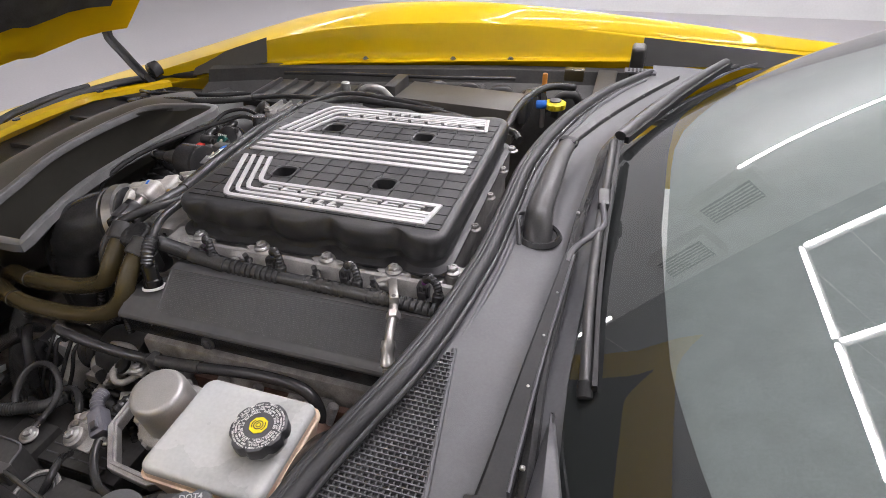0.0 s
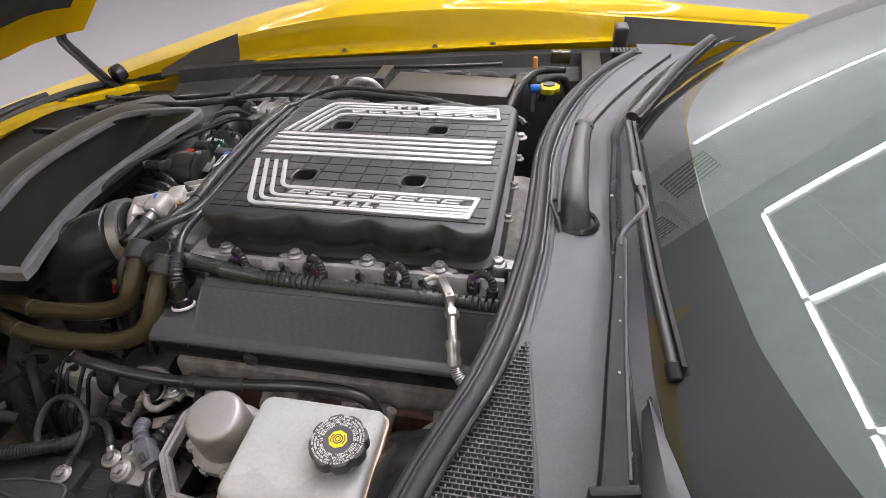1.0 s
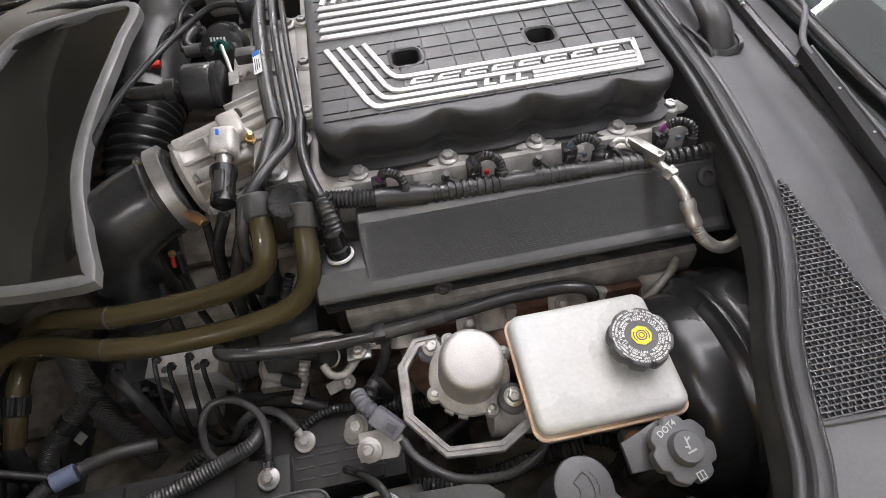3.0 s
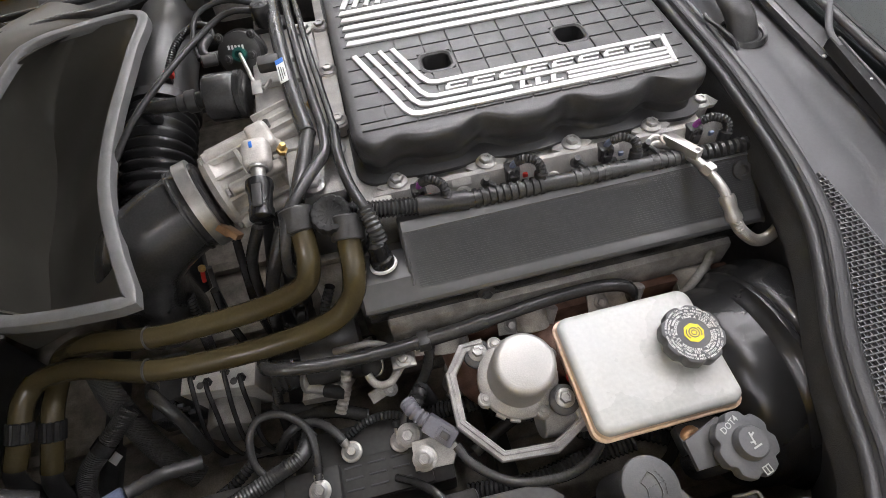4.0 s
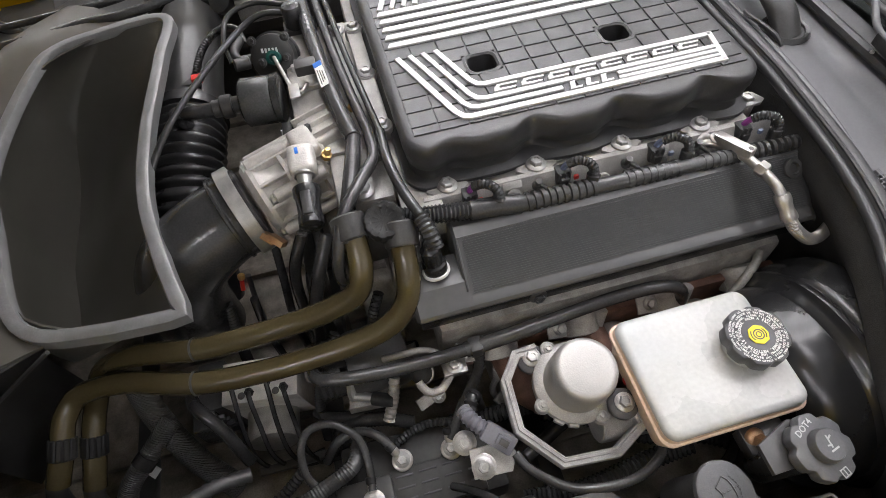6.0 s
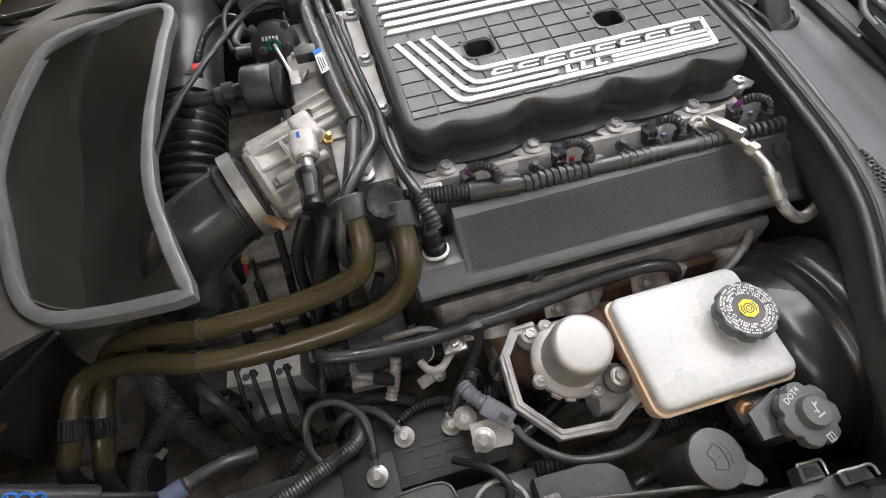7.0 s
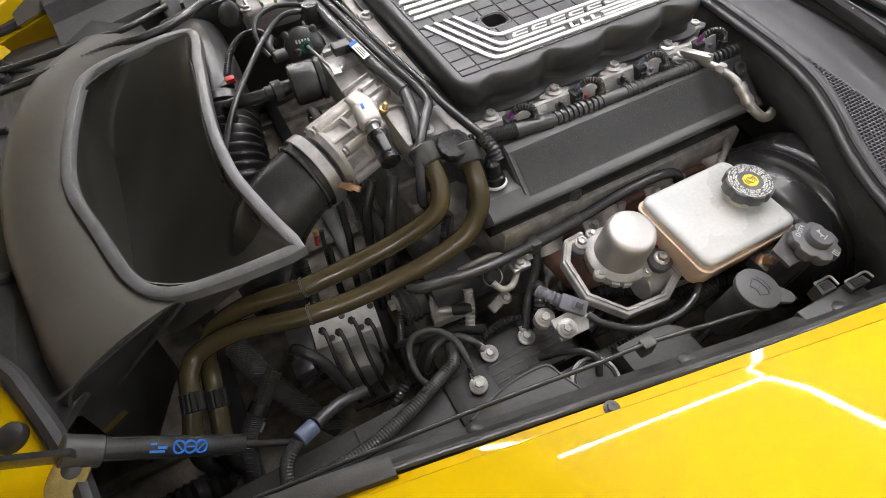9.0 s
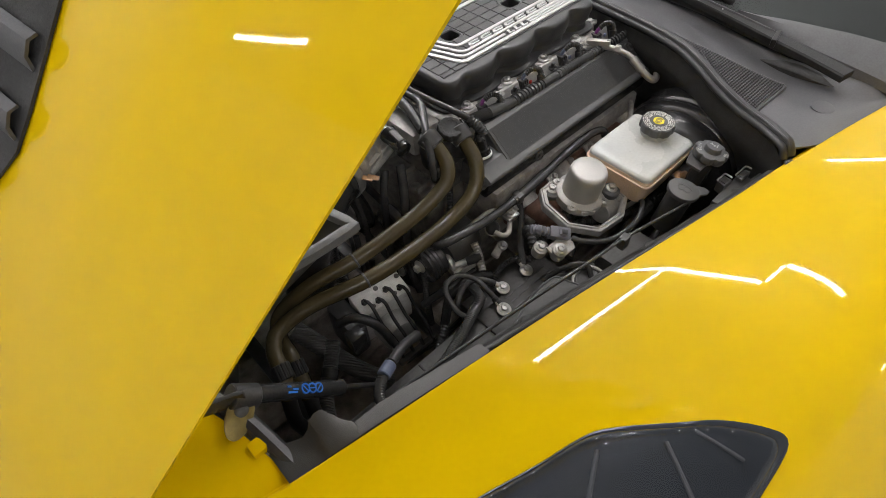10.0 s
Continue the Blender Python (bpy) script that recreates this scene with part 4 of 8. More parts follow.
part("rubber", flat_bar([(0.394, 0.158, 0.818), (0.442, 0.26, 0.826), (0.488, 0.36, 0.832), (0.543, 0.468, 0.838), (0.592, 0.560, 0.842)], 0.008, 0.006, 0.006), KNOB, w, "black rubber lip")
w = thing("wiper", (0.38, -0.7, 0.79), "black wiper arm with long blade resting on the glass", "wiper", "wipers")
part("blade", tube(B(), [(0.372, 0.13, 0.826), (0.372, 0.0, 0.826), (0.371, -0.14, 0.822), (0.373, -0.278, 0.816), (0.381, -0.412, 0.808)], 0.006, 10, flat=0.9), BLACK, w, "black blade spoiler")
part("rubber", flat_bar([(0.382, 0.13, 0.824), (0.382, 0.0, 0.824), (0.381, -0.14, 0.820), (0.383, -0.278, 0.815), (0.390, -0.418, 0.811)], 0.006, 0.006, 0.004), KNOB, w, "black rubber lip")
part("blade_tip", cyl(B(), (0.381, -0.408, 0.808), (0.383, -0.425, 0.800), 0.008), KNOB, w)
part("blade_holder", box(B(), None, (0.016, 0.045, 0.014), 0.004, pose(0.371, -0.083, 0.830, 0, 0, 3)), BLACK, w, "clip joining arm and blade")
part("arm", tube(B(), [(0.370, -0.098, 0.834), (0.376, -0.132, 0.828), (0.374, -0.152, 0.825), (0.345, -0.199, 0.819), (0.340, -0.228, 0.816)], 0.0042, 10), COWL, w, "grey steel arm rod")
part("arm_base", flat_bar([(0.340, -0.212, 0.813), (0.328, -0.40, 0.803), (0.319, -0.55, 0.791), (0.308, -0.63, 0.788), (0.295, -0.70, 0.785)], 0.011, 0.036, 0.007), KNOB, w, "black channel arm")
part("arm_hinge", box(B(), None, (0.044, 0.010, 0.018), 0.003, pose(0.3185, -0.552, 0.792, 0, 0, 12)), KNOB, w, "dark hinge across the arm")
part("arm_edge", tube(B(), [(0.346, -0.215, 0.820), (0.336, -0.40, 0.811), (0.332, -0.54, 0.799)], 0.0018, 8), COWL, w, "pale raised edge of the arm")
for x, y, z in ((0.336, -0.29, 0.816), (0.332, -0.36, 0.812), (0.328, -0.43, 0.808)):
    part("rivet", lathe(B(), [(0.0016, 0), (0.0016, 0.001), (0.0008, 0.0013)], at((x, y, z), (0, -0.1, 1)), 10), STEEL, w, "small bright rivet")


# ---- supercharger and its lid ----
CX0, CX1, CY0, CY1 = -0.262, 0.178, -0.232, 0.212
BOLT_X = (-0.22, -0.11, 0.0, 0.1045)
lid = thing("supercharger_cover", (-0.04, -0.01, 0.757), "black grained plastic engine cover with silver trim strips", "engine cover")
base = rrect(CX0, CX1, CY0, CY1, 0.03, 6)


def dense(outline, step=0.006):
    out = []
    for (x0, y0), (x1, y1) in zip(outline, outline[1:] + outline[:1]):
        n = max(1, int(math.hypot(x1 - x0, y1 - y0) / step))
        out += [(x0 + (x1 - x0) * k / n, y0 + (y1 - y0) * k / n) for k in range(n)]
    return out


outline = dense(base)
mx, my = (CX0 + CX1) / 2, (CY0 + CY1) / 2


def lid_loop(inset, z, wave):
    lp = []
    for x, y in outline:
        k = 0.0
        if abs(y - my) > 0.19:
            near = 0.5 + 0.5 * math.cos(2 * math.pi * (x + 0.002) / 0.1085)
            k = wave * near ** 2.2 * interp([(0.15, 1), (0.2, 0)], abs(x - mx))
        sx = (x - mx) * (1 - inset / 0.22)
        sy = (y - my) * (1 - (inset + k) / 0.222)
        lp.append(V(mx + sx, my + sy, z))
    return lp


lv = [(0.004, 0.756, 0.010), (-0.004, 0.758, 0.006), (-0.004, 0.763, 0.006), (0.006, 0.766, 0.018), (0.008, 0.772, 0.019), (0.007, 0.779, 0.018), (0.0035, 0.784, 0.013), (0.003, 0.793, 0.012), (0.001, 0.799, 0.0135), (0.001, 0.8095, 0.0155),
      (0.0018, 0.8140, 0.0158), (0.0040, 0.8170, 0.0150), (0.0075, 0.8184, 0.0125), (0.014, 0.8187, 0.007), (0.05, 0.8187, 0)]
bm = B()
rings(bm, [lid_loop(*q) for q in lv], caps=False)
HOLES = [(-0.137, 0.078), (0.042, 0.077), (-0.137, -0.106), (0.040, -0.104)]
HX, HY, DEEP = 0.0185, 0.0165, 0.028
xs = [CX0 + 0.03, -0.137 - HX, -0.137 + HX, 0.041 - HX, 0.041 + HX, CX1 - 0.03]
ys_ = [CY0 + 0.03, -0.105 - HY, -0.105 + HY, 0.0775 - HY, 0.0775 + HY, CY1 - 0.03]
for i in range(5):
    for j in range(5):
        z = 0.8183
        q = [(xs[i], ys_[j]), (xs[i + 1], ys_[j]), (xs[i + 1], ys_[j + 1]), (xs[i], ys_[j + 1])]
        if i in (1, 3) and j in (1, 3):
            top = [V(x, y, z) for x, y in q]
            cx, cy = sum(p[0] for p in q) / 4, sum(p[1] for p in q) / 4
            low = [V(cx + (x - cx) * 0.8, cy + (y - cy) * 0.8, z - DEEP) for x, y in q]
            tv, bv = [bm.verts.new(p) for p in top], [bm.verts.new(p) for p in low]
            for k in range(4):
                bm.faces.new((tv[k], tv[(k + 1) % 4], bv[(k + 1) % 4], bv[k]))
            bm.faces.new(bv)
        else:
            bm.faces.new([bm.verts.new((x, y, z)) for x, y in q])
bmesh.ops.remove_doubles(bm, verts=bm.verts, dist=1e-5)
part("shell", bm, COVER, lid, "black grained plastic shell", angle=45)
# raised tiles of the top, with joints between them
gx = [-0.2515 + 0.0347 * k for k in range(13)]
gy = [-0.206, -0.193, -0.168, -0.143, -0.118, -0.093, -0.068, -0.043, -0.018, 0.007, 0.032, 0.057, 0.082, 0.107, 0.132, 0.157, 0.186]
bm = B()
rim = 0.0011
for x0, x1 in zip([CX0 + 0.014] + gx[1:], gx[1:] + [CX1 - 0.014]):
    if x1 <= x0:
        continue
    for y0, y1 in zip(gy, gy[1:]):
        pieces = [(x0 + rim, x1 - rim, y0 + rim, y1 - rim)]
        for hx, hy in HOLES:
            a, b_, c, d = hx - HX - 0.003, hx + HX + 0.003, hy - HY - 0.003, hy + HY + 0.003
            nxt = []
            for p0, p1, q0, q1 in pieces:
                if p1 <= a or p0 >= b_ or q1 <= c or q0 >= d:
                    nxt.append((p0, p1, q0, q1))
                    continue
                if p0 < a:
                    nxt.append((p0, a, q0, q1))
                if p1 > b_:
                    nxt.append((b_, p1, q0, q1))
                if q0 < c:
                    nxt.append((max(p0, a), min(p1, b_), q0, c))
                if q1 > d:
                    nxt.append((max(p0, a), min(p1, b_), d, q1))
            pieces = nxt
        for p0, p1, q0, q1 in pieces:
            if p1 - p0 > 0.001 and q1 - q0 > 0.001:
                box(bm, ((p0 + p1) / 2, (q0 + q1) / 2, 0.8185), (p1 - p0, q1 - q0, 0.0036), 0)
part("top_tiles", bm, COVER, lid, "shallow grained tiles with fine joints")["kind"] = "stuff"
for hx, hy in HOLES:
    bm = B()
    o = rrect(hx - HX - 0.004, hx + HX + 0.004, hy - HY - 0.004, hy + HY + 0.004, 0.011)
    i_ = rrect(hx - HX + 0.0012, hx + HX - 0.0012, hy - HY + 0.0012, hy + HY - 0.0012, 0.0095)
    mid_ = rrect(hx - HX - 0.0012, hx + HX + 0.0012, hy - HY - 0.0012, hy + HY + 0.0012, 0.0105)
    rings(bm, [[V(x, y, 0.818) for x, y in o], [V(x, y, 0.8206) for x, y in o], [V(x, y, 0.8214) for x, y in mid_], [V(x, y, 0.8195) for x, y in i_], [V(x, y, 0.798) for x, y in i_]], caps=False)
    part("pocket_rim", bm, COVER, lid)

# silver strips
TOPZ, TRIM_Z = 0.8203, 0.8232


def strip(pts, w):
    """A flat strip of width w along plan points, mitred."""
    p = [Vector((x, y, 0)) for x, y in pts]
    left, right = [], []
    for i, q in enumerate(p):
        a = (p[i] - p[i - 1]).normalized() if i else None
        b = (p[i + 1] - p[i]).normalized() if i + 1 < len(p) else None
        t = ((a or b) + (b or a)).normalized()
        nrm = V(-t.y, t.x, 0)
        k = 1 / max(0.4, nrm.dot(V(-(b or a).y, (b or a).x, 0)))
        left.append(q + nrm * w / 2 * k)
        right.append(q - nrm * w / 2 * k)
    return [(v.x, v.y) for v in left + right[::-1]]


for k in range(5):
    y = -0.0385 + k * 0.0182
    part("trim_strip", prism(B(), [(-0.243, y - 0.0048), (0.151, y - 0.0048), (0.153, y + 0.0048), (-0.239, y + 0.0048)], TOPZ, TRIM_Z, Matrix(), 0.0008), SILVER, lid, "bright silver strip")


def badge(flip):
    m = (lambda pts: [(x, -0.022 - y) for x, y in pts][::-1]) if flip else (lambda pts: pts)
    lines = []
    rows_y, corner_x, wid = (-0.1965, -0.184, -0.172, -0.1475), (-0.187, -0.1745, -0.163, -0.156), (0.0078, 0.0068, 0.0066, 0.0072)
    for k in range(4):
        top = (-0.2360 + 0.0165 * k, -0.066)
        cor = (corner_x[k], rows_y[k])
        bend = [(cor[0] - 0.006, cor[1] + 0.013), (cor[0] + 0.001, cor[1] + 0.003), (cor[0] + 0.010, cor[1])]
        end = {0: 0.1385, 1: -0.062, 2: 0.1425, 3: 0.147}[k]
        lines.append(([top] + bend + [(end, cor[1])], wid[k]))
    lines.append(([(0.008, -0.1805), (0.141, -0.1805)], 0.0058))
    lines.append(([(0.006, -0.1885), (0.1395, -0.1885)], 0.0050))
    lines.append(([(0.1375, -0.2), (0.1465, -0.1445)], 0.007))
    for ln, w_ in lines:
        part("trim_strip", prism(B(), m(strip(ln, w_)), TOPZ, TRIM_Z, Matrix(), 0.0008), SILVER, lid, "bright silver strip")
    # plain slanted shapes in the gaps between the strips
    for k in range(8):
        x = -0.140 + 0.0335 * k
        for y0, y1, s0, s1 in ((-0.1655, -0.1625, 0.0, 0.026), (-0.1580, -0.1550, 0.004, 0.030), (-0.1625, -0.1580, 0.001, 0.007)):
            part("badge_shape", prism(B(), m([(x + s0, y0), (x + s1, y0), (x + s1 + 0.0015, y1), (x + s0 + 0.0015, y1)]), TOPZ, TRIM_Z - 0.0002 * (s1 < 0.01), Matrix(), 0.0), SILVER, lid)
    for k in range(3):
        x = -0.055 + 0.0195 * k
        part("badge_shape", prism(B(), m([(x, -0.1905), (x + 0.006, -0.1905), (x + 0.010, -0.1775), (x + 0.004, -0.1775)]), TOPZ, TRIM_Z, Matrix(), 0.0), SILVER, lid)
        part("badge_shape", prism(B(), m([(x + 0.006, -0.1905), (x + 0.015, -0.1905), (x + 0.016, -0.1875), (x + 0.007, -0.1875)]), TOPZ, TRIM_Z, Matrix(), 0.0), SILVER, lid)


badge(False)
badge(True)

LID_BOLTS = [(x, -0.236, 0.760) for x in BOLT_X] + [(0.184, -0.212, 0.757)] + [(x, 0.214, 0.760) for x in BOLT_X] + [(0.184, 0.19, 0.757)] + [(0.187, -0.1, 0.757), (0.187, 0.0, 0.757), (0.187, 0.1, 0.757)]
for p in LID_BOLTS:
    part("lid_bolt", bolt(B(), (p[0], p[1], p[2] + 0.001), (0, 0, 1), 0.0062 if p[0] > 0.185 else 0.0082, 0.008), DULL if p[0] > 0.185 else STEEL, lid, "plated hexagon bolt")

case = thing("supercharger_case", (-0.04, -0.01, 0.60), "cast aluminium supercharger case under the cover", "engine case")
bm = B()
box(bm, (-0.052, -0.012, 0.725), (0.456, 0.462, 0.055), 0.006)
box(bm, (-0.045, -0.012, 0.66), (0.44, 0.43, 0.12), 0.02)
part("body", bm, CAST, case)
for x, y, z in LID_BOLTS[:5]:
    part("bolt_boss", cyl(B(), (x, y + 0.002, 0.715), (x, y + 0.002, z), 0.0135), CAST, case, "cast boss under a bolt")
    part("ear_plate", prism(B(), [(-0.026, -0.004), (-0.018, -0.010), (0.018, -0.010), (0.026, -0.004), (0.018, 0.012), (-0.018, 0.012)], z - 0.005, z - 0.0005, Matrix.Translation((x, y + 0.002, 0)), 0.001), CAST, case, "thin two-eared flange plate")
for x in (-0.15, -0.03, 0.09):
    part("side_boss", cyl(B(), (x, -0.250, 0.726), (x, -0.264, 0.734), 0.010), CAST, case)
rows = [[V(x, -0.244, 0.7575), V(x, -0.247, 0.7565), V(x, -0.252, 0.745), V(x, -0.262, 0.722), V(x, -0.264, 0.712)] for x in np.linspace(-0.252, 0.196, 12)]
part("side_plate", sheet(B(), rows, 0.003), CAST, case, "smooth pale side plate")
for k, x in enumerate((-0.145, 0.045)):
    bm = B()
    lathe(bm, [(0.0095, 0), (0.0100, 0.001), (0.0100, 0.003), (0.0062, 0.003), (0.0062, 0.0)], at((x, -0.262, 0.742), (0, -0.75, 0.65)), 20)
    box(bm, None, (0.024, 0.010, 0.0025), 0.001, at((x, -0.252, 0.753), (0, -0.75, 0.65), (1, 0, 0)))
    eye = part("lifting_eye", bm, CAST, case, "small plated eye bracket")
    part("push_pin", lathe(B(), [(0.0058, -0.002), (0.0058, 0.004), (0.003, 0.006)], at((x, -0.262, 0.742), (0, -0.75, 0.65)), 14), BLACK, eye, "black push pin")
# front flange strip
bm = prism(B(), [(-0.284, -0.126), (-0.264, -0.126), (-0.264, 0.115), (-0.285, 0.115)], 0.764, 0.7715, Matrix(), 0.0015)
for y in (-0.122, -0.015, 0.095):
    cyl(bm, (-0.274, y, 0.755), (-0.274, y, 0.7735), 0.0135)
part("front_flange", bm, CAST, case, "machined pale metal flange")
for y in (-0.122, -0.015, 0.095):
    part("flange_bolt", bolt(B(), (-0.274, y, 0.7735), r=0.0075, h=0.007), STEEL, case)
part("front_housing", box(B(), (-0.33, 0.0, 0.72), (0.11, 0.30, 0.07), 0.012), CAST, case, "cast front housing")
part("housing_arm", box(B(), (-0.315, -0.185, 0.735), (0.07, 0.09, 0.05), 0.01), CAST, case)
part("housing_foot", box(B(), (-0.255, -0.235, 0.742), (0.05, 0.05, 0.03), 0.006), CAST, case)
for y in (-0.14, -0.09, 0.0, 0.05):
    part("housing_rib", box(B(), (-0.345, y, 0.757), (0.06, 0.008, 0.012), 0.002), CAST, case)
for p in ((-0.317, -0.218, 0.766), (-0.285, -0.165, 0.765), (-0.30, 0.12, 0.757)):
    part("housing_bolt", bolt(B(), p, r=0.009, h=0.008), STEEL, case)
for p in ((-0.351, -0.148, 0.765), (-0.305, -0.075, 0.768)):
    bm = B()
    lathe(bm, [(0.007, 0), (0.007, 0.006), (0.0045, 0.007), (0.0045, 0.014), (0.003, 0.016)], at(p, (0.3, -0.2, 0.9)), 6)
    part("brass_fitting", bm, BRASS, case, "small brass fitting")

# ---- coil cover along the near bank ----
rail = thing("coil_cover", (-0.04, -0.33, 0.65), "long black ribbed coil cover beside the engine", "engine trim")
prof = [(-0.268, 0.700), (-0.270, 0.738), (-0.276, 0.7455), (-0.288, 0.748), (-0.2995, 0.7445), (-0.3015, 0.7425), (-0.3535, 0.7025), (-0.3555, 0.7015), (-0.3585, 0.7010), (-0.3650, 0.6975), (-0.3672, 0.6945), (-0.3672, 0.6905),
        (-0.3650, 0.6885), (-0.3605, 0.6880), (-0.355, 0.680), (-0.30, 0.675)]
face = [(-0.33, 0.690), (-0.3595, 0.6895), (-0.3605, 0.682), (-0.3570, 0.6545), (-0.353, 0.650), (-0.33, 0.650)]


def rail_loop(x, z_drop=0.0, shape=None):
    return [V(x, y, z - z_drop * (z > 0.69)) for y, z in shape or prof]


bm = B()
rings(bm, [rail_loop(-0.232, 0.004), rail_loop(-0.229), rail_loop(0.0), rail_loop(0.205), rail_loop(0.212, 0.004)])
part("body", bm, RAIL, rail, angle=24)
bm = B()
rings(bm, [rail_loop(x, 0, face) for x in (-0.289, -0.1, 0.1, 0.211)])
part("side_face", bm, GLOSS, rail, "gloss black lower face", angle=24)
low = [(-0.29, 0.66), (-0.298, 0.712), (-0.306, 0.7145), (-0.34, 0.7125), (-0.354, 0.7025), (-0.3585, 0.7010), (-0.3650, 0.6975), (-0.3672, 0.6945), (-0.3672, 0.6905), (-0.3650, 0.6885), (-0.3605, 0.6880), (-0.352, 0.670)]
bm = B()
rings(bm, [[V(-0.294, y + 0.006 * (y < -0.3), z - 0.004) for y, z in low], [V(-0.290, y, z) for y, z in low], [V(-0.226, y, z) for y, z in low]])
part("front_step", bm, RAIL, rail, "stepped front end of the cover", angle=24)
bm = B()
tube(bm, [(-0.229, -0.3005, 0.7433), (-0.2288, -0.328, 0.7222), (-0.2288, -0.350, 0.7054)], 0.0016, 6)
tube(bm, [(-0.229, -0.3005, 0.7437), (0.0, -0.3005, 0.7437), (0.205, -0.3005, 0.7437)], 0.0012, 6)
part("edge_bead", bm, RAIL, rail, "thin raised edge")
bm = B()
for k in range(24):
    f = 0.04 + 0.92 * k / 23
    a, b = V(0, -0.302, 0.7432), V(0, -0.354, 0.7022)
    p = a.lerp(b, f)
    n_ = V(0, -0.62, 0.78)
    m = at(p + n_ * 0.0002 + V(-0.01, 0, 0), n_, (1, 0, 0))
    box(bm, None, (0.425, 0.0009, 0.0018), 0, m)
part("ribs", bm, RAIL, rail, "fine lengthwise ribs")["kind"] = "stuff"
for p, z in (((-0.145, -0.3635, 0.674), (0, -1, 0.1)),):
    part("screw", bolt(B(), (p[0], -0.3595, 0.668), z, 0.0075, 0.006), BLACK, rail)
part("round_knob", lathe(B(), [(0.012, 0), (0.012, 0.004), (0.007, 0.005), (0.006, 0.001)], at((0.192, -0.315, 0.7335), (0, -0.62, 0.78))), BLACK, rail)

# sensor standing in the cover's notch
s = thing("cam_sensor", (-0.26, -0.318, 0.715), "black cylindrical sensor with a white ring on the coil cover", "sensor")
part("body", lathe(B(), [(0.014, 0), (0.014, 0.012), (0.0115, 0.014), (0.0115, 0.034), (0.008, 0.038), (0.006, 0.046)], at((-0.258, -0.318, 0.716), (-0.1, 0.25, 0.95))), GLOSS, s)
part("ring", lathe(B(), [(0.0165, 0.001), (0.0165, 0.004), (0.0145, 0.005)], at((-0.258, -0.318, 0.713), (-0.1, 0.25, 0.95))), WHITE, s, "white paper ring")

# ---- injector harness ----
h = thing("injector_harness", (-0.03, -0.28, 0.745), "taped black wiring harness running beside the engine cover", "wiring harness")
part("conduit", tube(B(), [(-0.285, -0.262, 0.757), (-0.255, -0.272, 0.762), (-0.20, -0.277, 0.757)], 0.0115, 14, rib=(0.0045, 0.0022)), CONDUIT, h, "ribbed black conduit")
part("sleeve", tube(B(), [(-0.205, -0.277, 0.757), (-0.173, -0.278, 0.754), (-0.145, -0.280, 0.751)], 0.0125, 14), SATIN, h, "smooth black sleeve")
part("taped_run", tube(B(), [(-0.15, -0.280, 0.751), (-0.09, -0.281, 0.75), (-0.02, -0.284, 0.751), (0.05, -0.286, 0.752), (0.13, -0.288, 0.75), (0.205, -0.29, 0.742)], lambda t: 0.0105 - 0.0022 * t, 14, step=0.004), TAPE, h, "taped wire run")
bm = B()
for k in range(40):
    f = k / 33
    x = -0.135 + 0.29 * f
    if 0.30 < f < 0.42 or 0.66 < f < 0.75:
        continue
    y, z = -0.280 - 0.008 * f, 0.7507
    lathe(bm, [(0.0095 - 0.002 * f, -0.0034), (0.0124 - 0.0022 * f, -0.0022), (0.0124 - 0.0022 * f, 0.0022), (0.0095 - 0.002 * f, 0.0034)], at((x, y, z), (1, 0.03 * math.sin(k * 7), 0.05 * math.cos(k * 5))), 12)
part("tape_turn", bm, TAPE, h, "uneven turns of tape")["kind"] = "stuff"
for k, x in enumerate((-0.175, -0.059, 0.061, 0.178)):
    bm = B()
    tube(bm, [(x + 0.004, -0.276, 0.752), (x + 0.0055, -0.2745, 0.769), (x + 0.001, -0.270, 0.7795), (x - 0.010, -0.262, 0.7805), (x - 0.018, -0.256, 0.772)], 0.0060, 14, rib=(0.0034, 0.0011))
    branch = part("branch", bm, CONDUIT, h, "short ribbed branch to an injector")
    part("foot", cyl(B(), (x + 0.004, -0.278, 0.748), (x + 0.0055, -0.2745, 0.7665), 0.0080), SATIN, branch)
    part("wires", tube(B(), [(x - 0.016, -0.257, 0.774), (x - 0.021, -0.254, 0.768), (x - 0.0225, -0.252, 0.760)], 0.0038, 8), PURPLE if k % 3 == 0 else BLUEGREY, branch, "short bundle of coloured wires")
    bm = B()
    box(bm, (x - 0.023, -0.252, 0.751), (0.018, 0.016, 0.020), 0.0025)
    box(bm, (x - 0.023, -0.261, 0.747), (0.011, 0.008, 0.014), 0.0015)
    for q in (-0.006, 0.0, 0.006):
        box(bm, (x - 0.023 + q, -0.2605, 0.7545), (0.0018, 0.004, 0.012), 0.0005)
    part("plug", bm, BLACK, branch, "black injector plug")
    part("lock_tab", box(B(), (x - 0.012 + 0.003 * k, -0.262, 0.752), (0.006, 0.004, 0.006), 0.001), RED if k < 2 else BLUEGREY, branch, "small coloured lock tab")
for x in (-0.118, -0.005, 0.085):
    bm = B()
    lathe(bm, [(0.006, 0), (0.0065, 0.003), (0.004, 0.006), (0.004, 0.016)], at((x, -0.262, 0.752), (0, -0.3, 0.95)), 10)
    tube(bm, [(x, -0.262, 0.757), (x + 0.008, -0.27, 0.756), (x + 0.014, -0.278, 0.75)], 0.003, 8)
    part("clip", bm, BLACK, h, "black push clip")

